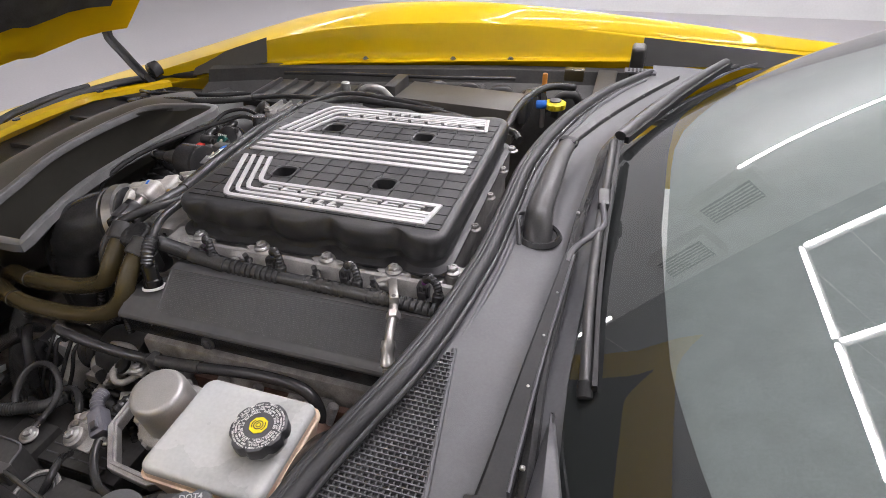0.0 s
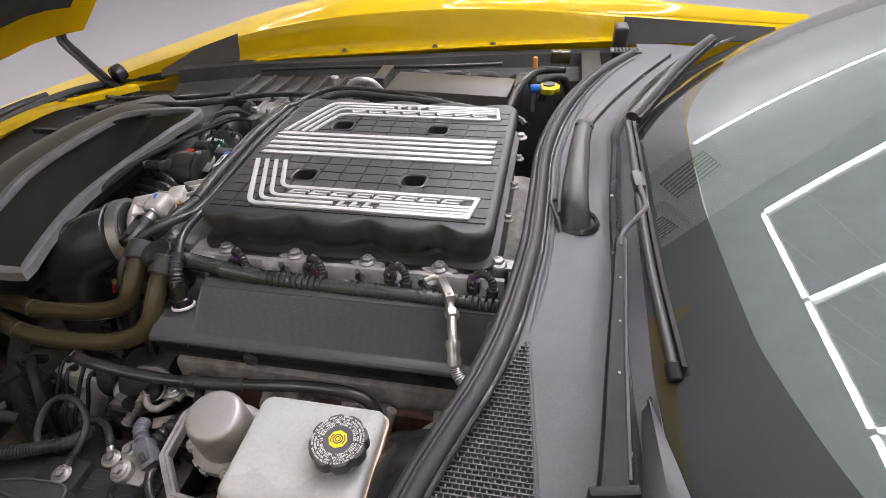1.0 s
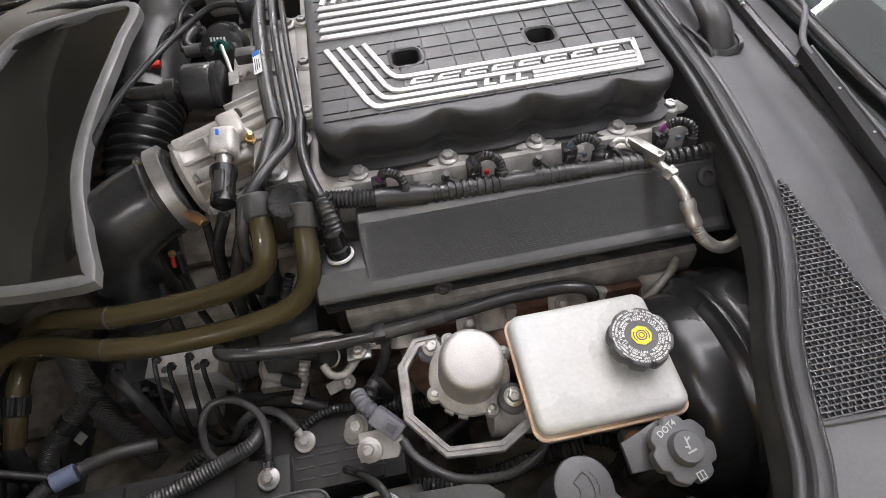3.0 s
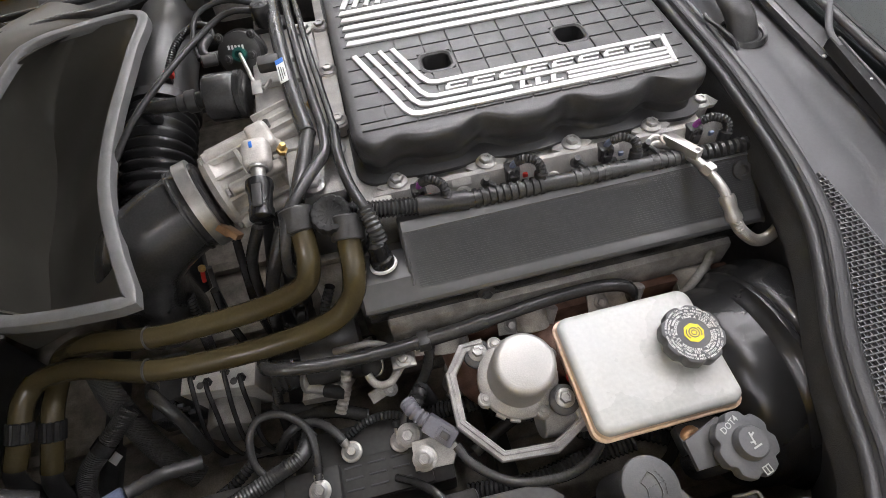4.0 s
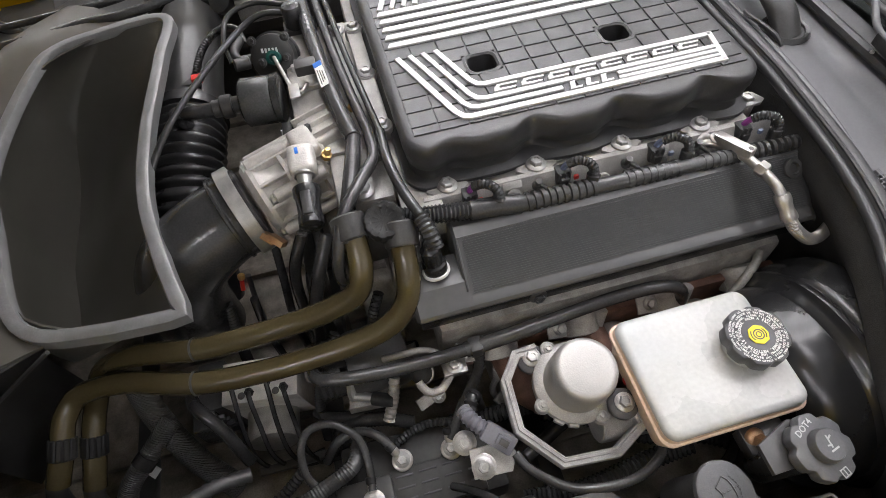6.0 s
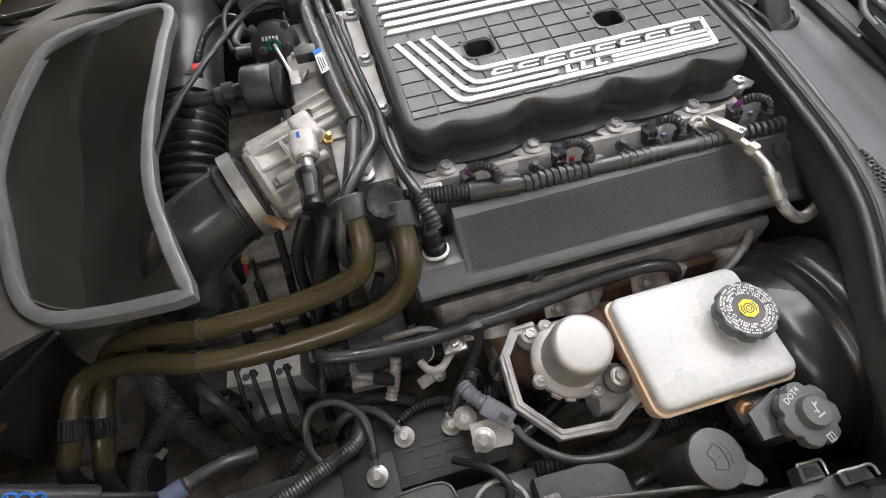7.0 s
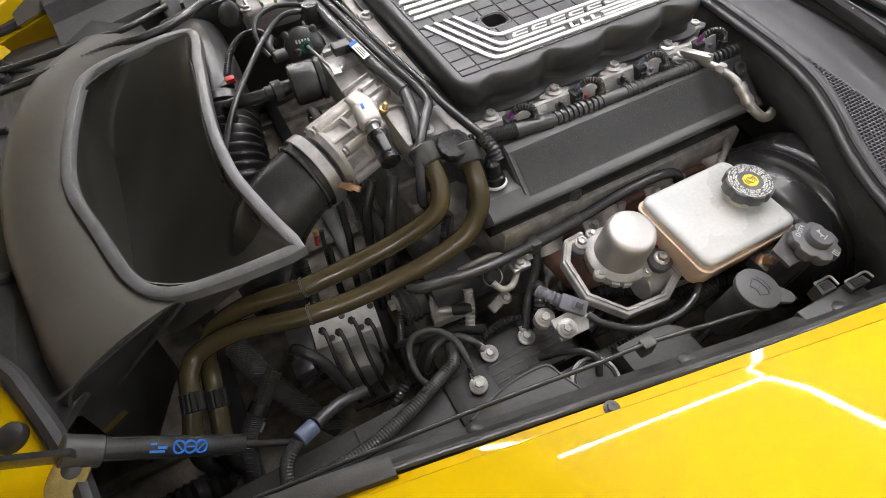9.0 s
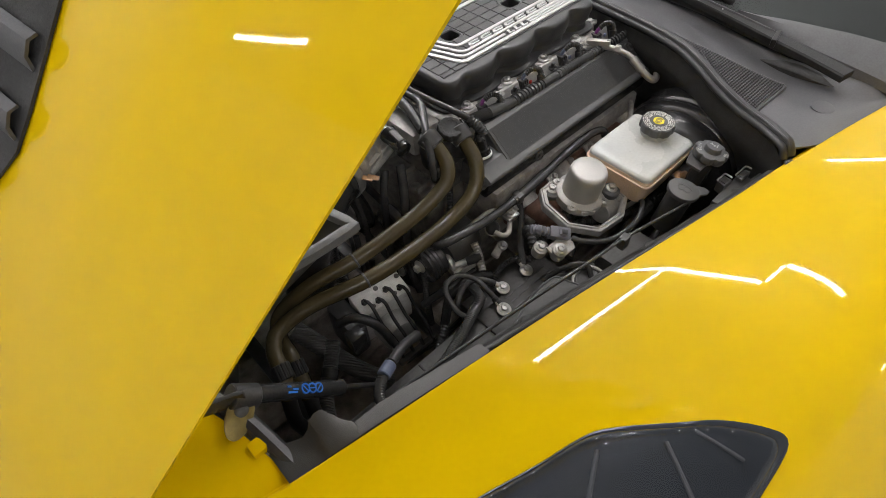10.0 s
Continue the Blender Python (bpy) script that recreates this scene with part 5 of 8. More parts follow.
# nickel refrigerant line
p = thing("refrigerant_line", (0.14, -0.30, 0.76), "bright metal line with a braided hose end", "pipe")
part("pipe", tube(B(), [(0.088, -0.262, 0.750), (0.099, -0.257, 0.750), (0.111, -0.263, 0.752), (0.124, -0.285, 0.757), (0.135, -0.317, 0.757), (0.142, -0.346, 0.752), (0.1455, -0.362, 0.742)], 0.0060, 14), NICKEL, p)
d_ = V(0.018, -0.038, 0.004).normalized()
part("block", box(B(), None, (0.0135, 0.0125, 0.048), 0.0025, at(V(0.1225, -0.282, 0.7635), d_, (0, 0, 1))), NICKEL, p, "bright joint block")
part("slot", cyl(B(), V(0.1305, -0.299, 0.7700), V(0.1305, -0.2988, 0.7722), 0.0033, n=14, bev=0.0004), DARK, p, "dark hole in the block")
part("nut", bolt(B(), V(0.1345, -0.312, 0.757), (0.3, -0.95, 0.0), 0.0095, 0.014, False), NICKEL, p, "bright hexagon nut")
part("collar", tube(B(), [(0.144, -0.355, 0.747), (0.1465, -0.366, 0.738), (0.150, -0.378, 0.727)], lambda t: 0.0086 + 0.0008 * math.sin(t * 9.0), 18, 0.003), NICKEL, p, "crimped collar")
part("braided_hose", tube(B(), [(0.1495, -0.377, 0.728), (0.157, -0.387, 0.716), (0.177, -0.394, 0.699), (0.200, -0.390, 0.689), (0.223, -0.379, 0.687), (0.245, -0.365, 0.690)], 0.0074, 18, rib=(0.0026, 0.0008)), NICKEL, p, "woven metal hose")
part("strap", tube(B(), [(0.078, -0.270, 0.748), (0.088, -0.262, 0.757), (0.100, -0.254, 0.760), (0.110, -0.258, 0.757)], 0.0035, 8, flat=0.4), NICKEL, p, "thin bent strap")
part("cap_bolt", bolt(B(), (0.112, -0.262, 0.760), (0, -0.3, 0.95), 0.005, 0.005), NICKEL, p)

# ---- brake fluid reservoir ----
tank = thing("brake_fluid_reservoir", (0.0, -0.49, 0.62), "milky white plastic brake fluid reservoir", "reservoir")
TM = at((-0.0045, -0.494, 0.6875), (0.0, -0.02, 1.0), (1, 0.0, 0))


def tank_loop(x0, x1, y0, y1, r, z):
    return [TM @ V(x, y, z) for x, y in rrect(x0, x1, y0, y1, r)]


a = (-0.081, 0.079, -0.068, 0.068)
bm = B()
rings(bm, [tank_loop(a[0] + d, a[1] - d, a[2] + d, a[3] - d, 0.014 - d * 0.4, z) for d, z in ((0.0015, -0.0085), (0.0002, -0.0075), (0.0005, -0.004), (0.003, -0.0005), (0.008, 0.001), (0.02, 0.0015))])
part("upper_shell", bm, MILK, tank, "milky white upper shell")
bm = B()
rings(bm, [tank_loop(a[0] + d, a[1] - d, a[2] + d, a[3] - d, 0.014, z) for d, z in ((0.03, -0.075), (0.012, -0.072), (0.006, -0.06), (0.001, -0.03), (0.0, -0.0205), (-0.0028, -0.0195), (-0.0028, -0.0155), (-0.0005, -0.0145), (0.0004, -0.0082))])
part("lower_shell", bm, AMBER, tank, "amber fluid-stained lower shell")
CM = at((0.0395, -0.4915, 0.6895), (0.0, -0.05, 1.0), (1, 0, 0))
cap = part("cap", lathe(B(), [(0.028, 0.010), (0.0318, 0.0115), (0.0330, 0.0135), (0.0330, 0.025), (0.0322, 0.028), (0.0302, 0.029), (0.028, 0.0287)], CM, 96, lobes=8, depth=0.0030), CAPGREY, tank, "dark grey lobed screw cap with white print")
part("neck", cyl(B(), CM @ V(0, 0, -0.022), CM @ V(0, 0, 0.008), 0.0265, n=28), MILK, tank)
part("emblem_plate", prism(B(), [(0.0108 * math.cos(a_ * math.pi / 4), 0.0108 * math.sin(a_ * math.pi / 4)) for a_ in range(8)], 0.0284, 0.0298, CM), YELLOWP, cap, "yellow octagon")
bm = B()
lathe(bm, [(0.0058, 0.0296), (0.0058, 0.0302), (0.0046, 0.0302), (0.0046, 0.0296)], CM, 24)
lathe(bm, [(0.0032, 0.0296), (0.0032, 0.0302), (0.0022, 0.0302), (0.0022, 0.0296)], CM, 20)
for s in (-1, 1):
    tube(bm, [CM @ V(s * 0.0078 * math.cos(radians(q)), 0.0078 * math.sin(radians(q)), 0.0298) for q in (-40, -20, 0, 20, 40)], 0.0006, 6, 0.002)
part("brake_symbol", bm, BLACK, cap, "black brake symbol")
for rad, txt, st in ((0.0274, "NETTOYER LE BOUCHON AVANT LA DEPOSE. N'EMPLOYER QUE DU LIQUIDE. USE ONLY FROM A SEALED CONTAINER. ", 200), (0.0240, "ATTENTION: LIQUIDE DE FREINS PROVENANT D'UN BIDON SCELLE. CAP BEFORE REMOVING. ", 170),
                     (0.0206, "WARNING: CLEAN FILLER CAP BEFORE REMOVING. USE ONLY DOT3 FLUID. ", 140), (0.0172, "FROM A SEALED CONTAINER. NETTOYER LE BOUCHON. ", 100)):
    size = min(0.0046, 2 * math.pi * rad / len(txt) / 0.62)
    lettering(txt, size, WHITE, cap, CM @ pose(0, 0, 0.0289), "printed_text", rad, st, 0.0003)
part("float_plug", box(B(), (0.03, -0.575, 0.635), (0.05, 0.03, 0.02), 0.004), BLACK, tank, "black level sensor plug")
part("fitting", bolt(B(), (0.018, -0.573, 0.64), (0.1, -0.6, 0.7), 0.008, 0.016), COPPER, tank, "dull brass hexagon fitting")

# ---- brake booster ----
bo = thing("brake_booster", (0.2, -0.52, 0.42), "gloss black round brake booster drum", "brake booster")
BM = at((0.070, -0.515, 0.566), (1, 0.05, 0.06))
part("drum", lathe(B(), [(0.05, -0.02), (0.055, 0.0), (0.095, 0.006), (0.112, 0.016), (0.120, 0.032), (0.123, 0.05), (0.1235, 0.064), (0.1265, 0.067), (0.1285, 0.072), (0.1315, 0.076), (0.1365, 0.079), (0.1375, 0.084), (0.1355, 0.088), (0.1385, 0.092), (0.1395, 0.098), (0.1395, 0.13), (0.137, 0.14), (0.06, 0.18)], BM, 64), GLOSS, bo)
part("master_cylinder", cyl(B(), (-0.12, -0.50, 0.59), (0.09, -0.51, 0.565), 0.024), CAST, bo, "cast metal master cylinder")

# ---- vacuum pump ----
vp = thing("vacuum_pump", (-0.134, -0.462, 0.60), "silver vacuum pump on an open cast bracket", "vacuum pump")
PZ = (0.02, -0.16, 1.0)
PM = at((-0.134, -0.467, 0.682), PZ)
part("can", lathe(B(), [(0.0368, -0.05), (0.0362, -0.008), (0.0357, 0.001), (0.0346, 0.0060), (0.0328, 0.0092), (0.0300, 0.0110), (0.027, 0.0114), (0.012, 0.0120), (0.001, 0.0122)], PM, 48), SPUN, vp, "spun metal can")
bm = lathe(B(), [(0.02, -0.075), (0.045, -0.072), (0.048, -0.062), (0.0475, -0.052), (0.044, -0.049), (0.037, -0.0475)], PM, 40)
for q in (20, 110, 200, 290):
    c = PM @ V(0.047 * math.cos(radians(q)), 0.047 * math.sin(radians(q)), -0.056)
    cyl(bm, c - V(0, 0, 0.006), c + V(0, 0, 0.006), 0.009)
for q in (230, 250, 310, 330):
    c = PM @ V(0.048 * math.cos(radians(q)), 0.048 * math.sin(radians(q)), -0.06)
    box(bm, None, (0.012, 0.006, 0.010), 0.002, at(c, PZ, (math.cos(radians(q + 90)), math.sin(radians(q + 90)), 0)))
part("collar", bm, CAST, vp, "cast toothed collar")
for q in (20, 110, 200, 290):
    c = PM @ V(0.047 * math.cos(radians(q)), 0.047 * math.sin(radians(q)), -0.05)
    part("screw", bolt(B(), c, PZ, 0.004, 0.004), STEEL, vp)
FR = [V(-0.165, -0.410, 0.634), V(-0.190, -0.410, 0.632), V(-0.211, -0.436, 0.627), V(-0.213, -0.492, 0.616), V(-0.176, -0.536, 0.607), V(-0.115, -0.541, 0.605), V(-0.078, -0.522, 0.610), V(-0.080, -0.497, 0.617), V(-0.092, -0.488, 0.622)]


def frame_loops(pts, w, hgt, inner=False):
    loops = []
    for i, q in enumerate(pts):
        a = pts[max(i - 1, 0)]
        b = pts[min(i + 1, len(pts) - 1)]
        t = (b - a).normalized()
        side = t.cross(V(0.02, -0.16, 1.0)).normalized()
        up = V(0.02, -0.16, 1.0).normalized()
        loops.append([q + side * s * w / 2 + up * u * hgt / 2 for s, u in ((-1, -1), (1, -1), (1, 0.8), (0.8, 1), (-0.8, 1), (-1, 0.8))])
    return loops


bm = B()
rings(bm, frame_loops(FR, 0.0125, 0.016))
part("bracket", bm, PALEMETAL, vp, "open octagonal cast bracket", angle=20)
bm = B()
rings(bm, frame_loops([q + V(0.0, 0.0, 0.009) for q in FR], 0.003, 0.004))
part("bracket_rib", bm, PALEMETAL, vp, angle=20)
for c in (V(-0.173, -0.419, 0.632), V(-0.093, -0.499, 0.633)):
    part("rubber_mount", lathe(B(), [(0.016, -0.012), (0.0175, -0.006), (0.0175, 0.0), (0.0145, 0.003), (0.008, 0.004)], at(c, PZ), 28), CAPGREY, vp, "blue-grey rubber mount")
    part("mount_bolt", bolt(B(), c + V(0, 0, 0.004), PZ, 0.0075, 0.008), STEEL, vp, "plated bolt")
part("red_plug", box(B(), (-0.075, -0.475, 0.63), (0.012, 0.008, 0.008), 0.002), RED, vp, "small red plug")

# ---- caps beside the booster ----
fc = thing("clutch_fluid_filler", (0.03, -0.61, 0.62), "grey lobed fluid cap with white print", "cap")
FM = at((0.0315, -0.6065, 0.7085), (0.12, -0.10, 1.0), (1, 0.25, 0)) @ Matrix.Scale(0.95, 4)
body = part("cap", lathe(B(), [(0.026, -0.008), (0.0305, -0.006), (0.0325, -0.002), (0.0325, 0.006), (0.0315, 0.0085), (0.029, 0.0095)], FM, 80, lobes=7, depth=0.0042), CAPGREY, fc)
part("knob", lathe(B(), [(0.0165, 0.009), (0.0155, 0.018), (0.0145, 0.0195), (0.004, 0.020)], FM, 28), CAPGREY, fc)
part("neck", cyl(B(), FM @ V(0, 0, -0.10), FM @ V(0, 0, -0.006), 0.017), SATIN, fc, "black filler neck")
part("shelf", prism(B(), [(-0.052, 0.002), (-0.046, 0.030), (0.0, 0.034), (0.022, 0.02), (0.0, -0.01)], -0.012, -0.007, FM, 0.001), BLACK, fc, "black moulded shelf under the cap")
lettering("DOT4", 0.0090, FAINT, body, FM @ pose(-0.004, 0.0195, 0.0095, 0, 0, 12), "printed_text", None, 0, 0.0003)
bm = B()
box(bm, None, (0.010, 0.0016, 0.0006), 0, FM @ pose(0, -0.005, 0.0202))
for k, (x, y, w_, r_) in enumerate(((0, 0.003, 0.0018, 80), (0.003, 0.006, 0.005, 20), (-0.002, 0.0, 0.005, -20))):
    box(bm, None, (0.012 if k == 0 else w_, 0.0015, 0.0006), 0, FM @ pose(x, y, 0.0202, 0, 0, r_))
for dx, dy, sx, sy in ((0, -0.023, 0.008, 0.001), (0, -0.030, 0.008, 0.001), (-0.004, -0.0265, 0.001, 0.008), (0.004, -0.0265, 0.001, 0.008), (0, -0.0265, 0.001, 0.006)):
    box(bm, None, (sx, sy, 0.0006), 0, FM @ pose(dx, dy, 0.0097))
part("printed_symbols", bm, FAINT, body, "grey printed symbols")

wc = thing("washer_filler", (-0.06, -0.615, 0.62), "flat grey washer fluid cap with a lift tab", "cap")
WM = at((-0.060, -0.616, 0.688), (0.12, -0.12, 1.0), (0.75, -0.65, 0))
body = part("cap", lathe(B(), [(0.024, -0.008), (0.0278, -0.006), (0.0288, -0.002), (0.0282, 0.002), (0.0262, 0.003)], WM, 48), CAPGREY, wc)
part("tab", prism(B(), [(0.022, -0.013), (0.034, -0.010), (0.042, -0.008), (0.046, -0.003), (0.046, 0.003), (0.042, 0.008), (0.034, 0.010), (0.022, 0.013)], -0.003, 0.0015, WM, 0.001), CAPGREY, wc, "lift tab")
part("neck", cyl(B(), WM @ V(0, 0, -0.09), WM @ V(0, 0, -0.006), 0.023), BLACK, wc, "black filler neck")
bm = B()
SW = WM @ pose(0, 0, 0.0034, 0, 0, -40) @ Matrix.Scale(0.82, 4)
tube(bm, [SW @ V(-0.016, 0.004, 0), SW @ V(-0.008, 0.009, 0), SW @ V(0.008, 0.009, 0), SW @ V(0.016, 0.004, 0)], 0.0007, 6, 0.002)
tube(bm, [SW @ V(-0.009, -0.010, 0), SW @ V(0, -0.007, 0), SW @ V(0.009, -0.010, 0)], 0.0007, 6, 0.002)
for s in (-1, 1):
    tube(bm, [SW @ V(s * 0.016, 0.004, 0), SW @ V(s * 0.009, -0.010, 0)], 0.0007, 6, 0.002)
for k in range(5):
    box(bm, None, (0.0012, 0.0025, 0.0008), 0, SW @ pose(0, -0.004 + 0.005 * k, 0.0002))
for s in (-1, 1):
    for k in range(3):
        box(bm, None, (0.0012, 0.003, 0.0008), 0, SW @ pose(s * (0.004 + 0.004 * k), 0.016 - 0.0016 * k, 0.0002, 0, 0, s * 50))
part("printed_symbol", bm, BLACK, body, "black washer symbol")


# ---- air intake ----
duct = thing("intake_shroud", (-0.72, 0.0, 0.55), "dark grey moulded intake shroud with an open scoop", "intake duct")
RIM = [V(-0.542, -0.298, 0.730), V(-0.64, -0.283, 0.716), V(-0.715, -0.262, 0.708), V(-0.752, -0.215, 0.710), V(-0.78, -0.11, 0.716), V(-0.802, -0.01, 0.724), V(-0.79, 0.09, 0.735), V(-0.76, 0.20, 0.745),
       V(-0.735, 0.235, 0.748), V(-0.68, 0.25, 0.752), V(-0.562, 0.255, 0.755), V(-0.568, 0.15, 0.752), V(-0.585, 0.0, 0.746), V(-0.585, -0.12, 0.742), V(-0.565, -0.22, 0.736)]
rim_line = curve(RIM + RIM[:1], 0.012)[:-1]
middle = sum(RIM, V(0, 0, 0)) / len(RIM)
bm = B()
bands = []
for off, dz in ((-0.001, -0.010), (-0.0015, 0.0015), (0.0005, 0.0045), (0.004, 0.0055), (0.012, 0.0050), (0.0155, 0.003), (0.0165, -0.012)):
    lp = []
    for i, p in enumerate(rim_line):
        t_ = (rim_line[(i + 1) % len(rim_line)] - rim_line[i - 1]).normalized()
        o_ = V(t_.y, -t_.x, 0).normalized()
        if o_.dot(p - middle) < 0:
            o_ = -o_
        lp.append(p + o_ * (off - 0.006) + V(0, 0, dz))
    bands.append(lp)
rings(bm, bands, caps=False)
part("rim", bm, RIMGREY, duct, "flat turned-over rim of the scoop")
# inside of the scoop: one smooth ramp falling from the engine side to a deep pocket under the front edge
bm = B()
edge_in = sorted((p.y, p.x, p.z) for p in RIM[10:] + RIM[:1])
rows = []
for y in np.linspace(-0.292, 0.252, 40):
    xr, zr = interp([(q[0], q[1]) for q in edge_in], y), interp([(q[0], q[2]) for q in edge_in], y)
    xl = interp([(-0.292, -0.60), (-0.283, -0.64), (-0.262, -0.715), (-0.215, -0.752), (-0.11, -0.78), (-0.01, -0.802), (0.09, -0.79), (0.2, -0.76), (0.235, -0.735), (0.252, -0.65)], y)
    zl = interp([(-0.29, 0.712), (-0.215, 0.710), (-0.01, 0.724), (0.2, 0.745), (0.252, 0.752)], y)
    deep = 0.004 + 0.205 * max(0, 1 - abs((y + 0.02) / 0.272) ** 3) ** 0.8
    row = []
    for k in range(31):
        f = k / 30
        g = 0.10 * min(1, f / 0.06) + 0.90 * (0.55 * f + 0.45 * math.sin(f * math.pi / 2))
        row.append(V(xr + (xl - 0.012 - xr) * f, y, zr + (zl - zr) * f - deep * g))
    low = row[-1]
    for k in (0.2, 0.45, 0.7, 0.9, 1.0):
        row.append(V(low.x + (xl - low.x) * k ** 2 - 0.012 * math.sin(math.pi * k), y, low.z + (zl - 0.002 - low.z) * k))
    rows.append(row)
for _ in range(6):
    rows = [rows[0]] + [[(a + b * 2 + c) / 4 for a, b, c in zip(rows[i - 1], rows[i], rows[i + 1])] for i in range(1, len(rows) - 1)] + [rows[-1]]
part("scoop", sheet(B(), rows, 0.003), SCOOP, duct, "hollow inside of the scoop, its shade put into darker plastic", angle=60)
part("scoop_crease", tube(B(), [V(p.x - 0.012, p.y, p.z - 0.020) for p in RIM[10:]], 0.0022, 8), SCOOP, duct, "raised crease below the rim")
part("apron_fold", tube(B(), [(-0.700, -0.288, 0.706), (-0.80, -0.294, 0.635), (-0.90, -0.298, 0.558)], 0.0028, 8), BLACK, duct, "folded edge of the shroud")
rows = []
front = [V(-0.86, -0.345, 0.70), V(-0.875, -0.29, 0.705), V(-0.89, -0.20, 0.708), V(-0.91, -0.08, 0.712), V(-0.915, 0.0, 0.715), V(-0.91, 0.10, 0.722), V(-0.88, 0.22, 0.73), V(-0.83, 0.33, 0.735), V(-0.76, 0.40, 0.735)]
back = [V(-0.70, -0.272, 0.700), V(-0.745, -0.235, 0.702), V(-0.768, -0.17, 0.705), V(-0.79, -0.08, 0.710), V(-0.803, -0.01, 0.716), V(-0.795, 0.09, 0.727), V(-0.765, 0.2, 0.738), V(-0.72, 0.25, 0.742), V(-0.60, 0.27, 0.746)]
f_ = smooth_row(front, 24)
b_ = smooth_row(back, 24)
for i in range(24):
    rows.append([b_[i].lerp(f_[i], k) + V(0, 0, 0.012 * math.sin(math.pi * k) - dz) for k, dz in ((0, 0), (0.12, 0), (0.3, 0), (0.5, 0), (0.7, 0), (0.82, 0.001), (0.89, 0.004), (0.94, 0.009), (0.975, 0.016), (0.995, 0.026), (1.0, 0.045))])
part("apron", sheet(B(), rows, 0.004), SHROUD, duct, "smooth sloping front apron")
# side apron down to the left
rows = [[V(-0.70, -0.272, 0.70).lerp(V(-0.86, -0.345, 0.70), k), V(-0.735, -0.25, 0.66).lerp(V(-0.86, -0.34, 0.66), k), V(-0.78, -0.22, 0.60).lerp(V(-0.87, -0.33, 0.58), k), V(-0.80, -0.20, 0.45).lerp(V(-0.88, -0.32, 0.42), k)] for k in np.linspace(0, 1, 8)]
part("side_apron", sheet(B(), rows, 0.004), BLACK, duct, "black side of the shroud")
# far side of the shroud, running to the other fender
rows = []
for k in np.linspace(0, 1, 10):
    y = 0.27 + 0.26 * k
    rows.append([V(-0.60 - 0.05 * k, y, 0.690 - 0.02 * k), V(-0.70 - 0.03 * k, y, 0.700), V(-0.80, y, 0.69), V(-0.90, y - 0.02, 0.68)])
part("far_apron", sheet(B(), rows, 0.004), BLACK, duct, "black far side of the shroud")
cv = thing("radiator_cover", (-1.0, 0.1, 0.66), "black plastic cover between the shroud and the nose", "cover")
part("panel", prism(B(), [(-0.84, -0.33), (-0.90, -0.40), (-0.965, -0.27), (-1.065, 0), (-1.095, 0.1), (-1.115, 0.3), (-1.07, 0.46), (-0.97, 0.545), (-0.78, 0.56), (-0.76, 0.3), (-0.86, 0.0), (-0.83, -0.2)], 0.665, 0.678, Matrix(), 0.003), BLACK, cv)
for y in (-0.1, 0.08, 0.26, 0.42):
    part("cover_rib", box(B(), (-0.98, y, 0.683), (0.14, 0.012, 0.014), 0.003), BLACK, cv)
for x, y in ((-0.985, 0.17), (-0.99, 0.35)):
    part("push_pin", lathe(B(), [(0.012, 0), (0.012, 0.003), (0.006, 0.005)], at((x, y, 0.678)), 16), SATIN, cv)
# radiator closing the bay at the front
rd = thing("radiator", (-1.10, 0.0, 0.3), "black radiator pack closing the front of the bay", "radiator")
part("core", box(B(), (-1.13, 0.0, 0.48), (0.05, 1.15, 0.36), 0.006), BLACK, rd)
for k in range(12):
    part("fin_row", box(B(), (-1.1, 0.0, 0.325 + 0.028 * k), (0.012, 1.08, 0.006), 0.001), SATIN, rd)
for s in (-1, 1):
    part("side_tank", box(B(), (-1.0, s * 0.52, 0.48), (0.24, 0.04, 0.36), 0.01), BLACK, rd)
# stiffening beam across the nose seen past the shroud
single("radiator_beam", box(B(), (-0.95, 0.1, 0.62), (0.08, 0.9, 0.12), 0.01), BLACK, "black beam across the radiator", "beam")

# throttle and intake tube
AX = V(-0.94, -0.30, -0.10).normalized()
RC = V(-0.470, -0.146, 0.704)
it = thing("intake_tube", RC, "large smooth black intake tube clamped to the throttle", "intake tube")
part("tube", tube(B(), [RC + AX * 0.005, RC + AX * 0.05 + V(0, -0.002, -0.004), RC + AX * 0.095 + V(0, -0.004, -0.022), RC + AX * 0.12 + V(0, -0.002, -0.060), RC + AX * 0.132 + V(0, 0.004, -0.11), RC + AX * 0.135 + V(0, 0.006, -0.18)], lambda t: 0.053 + 0.004 * min(t * 3, 1), 32, 0.01), SATIN, it)
cuff = part("cuff", lathe(B(), [(0.049, -0.012), (0.0535, -0.010), (0.0535, -0.002), (0.0570, 0.0), (0.0590, 0.003), (0.0590, 0.010), (0.0565, 0.013), (0.0560, 0.020), (0.058, 0.022), (0.058, 0.025), (0.052, 0.027)], at(RC, AX), 64), SATIN, it, "black rubber cuff with raised rings")
part("clamp", lathe(B(), [(0.0580, -0.006), (0.0605, -0.0055), (0.0605, 0.0115), (0.0580, 0.012)], at(RC, AX), 64), STEEL, it, "bright band clamp")
for s in (-1, 1):
    part("clip_leaf", box(B(), None, (0.022, 0.0085, 0.016), 0.0015, at(V(-0.440, -0.207, 0.706) + V(0.004, -0.003, 0) * s * 1.2, (-0.3, -0.6, 0.7), (0.5, -0.8, 0))), COPPER, it, "coppery clamp clip")
tb = thing("throttle_body", (-0.38, -0.11, 0.68), "cast aluminium throttle body with ribs and bosses", "throttle body")
side = AX.cross(V(0, 0, 1)).normalized()
up = side.cross(AX).normalized()
bm = B()
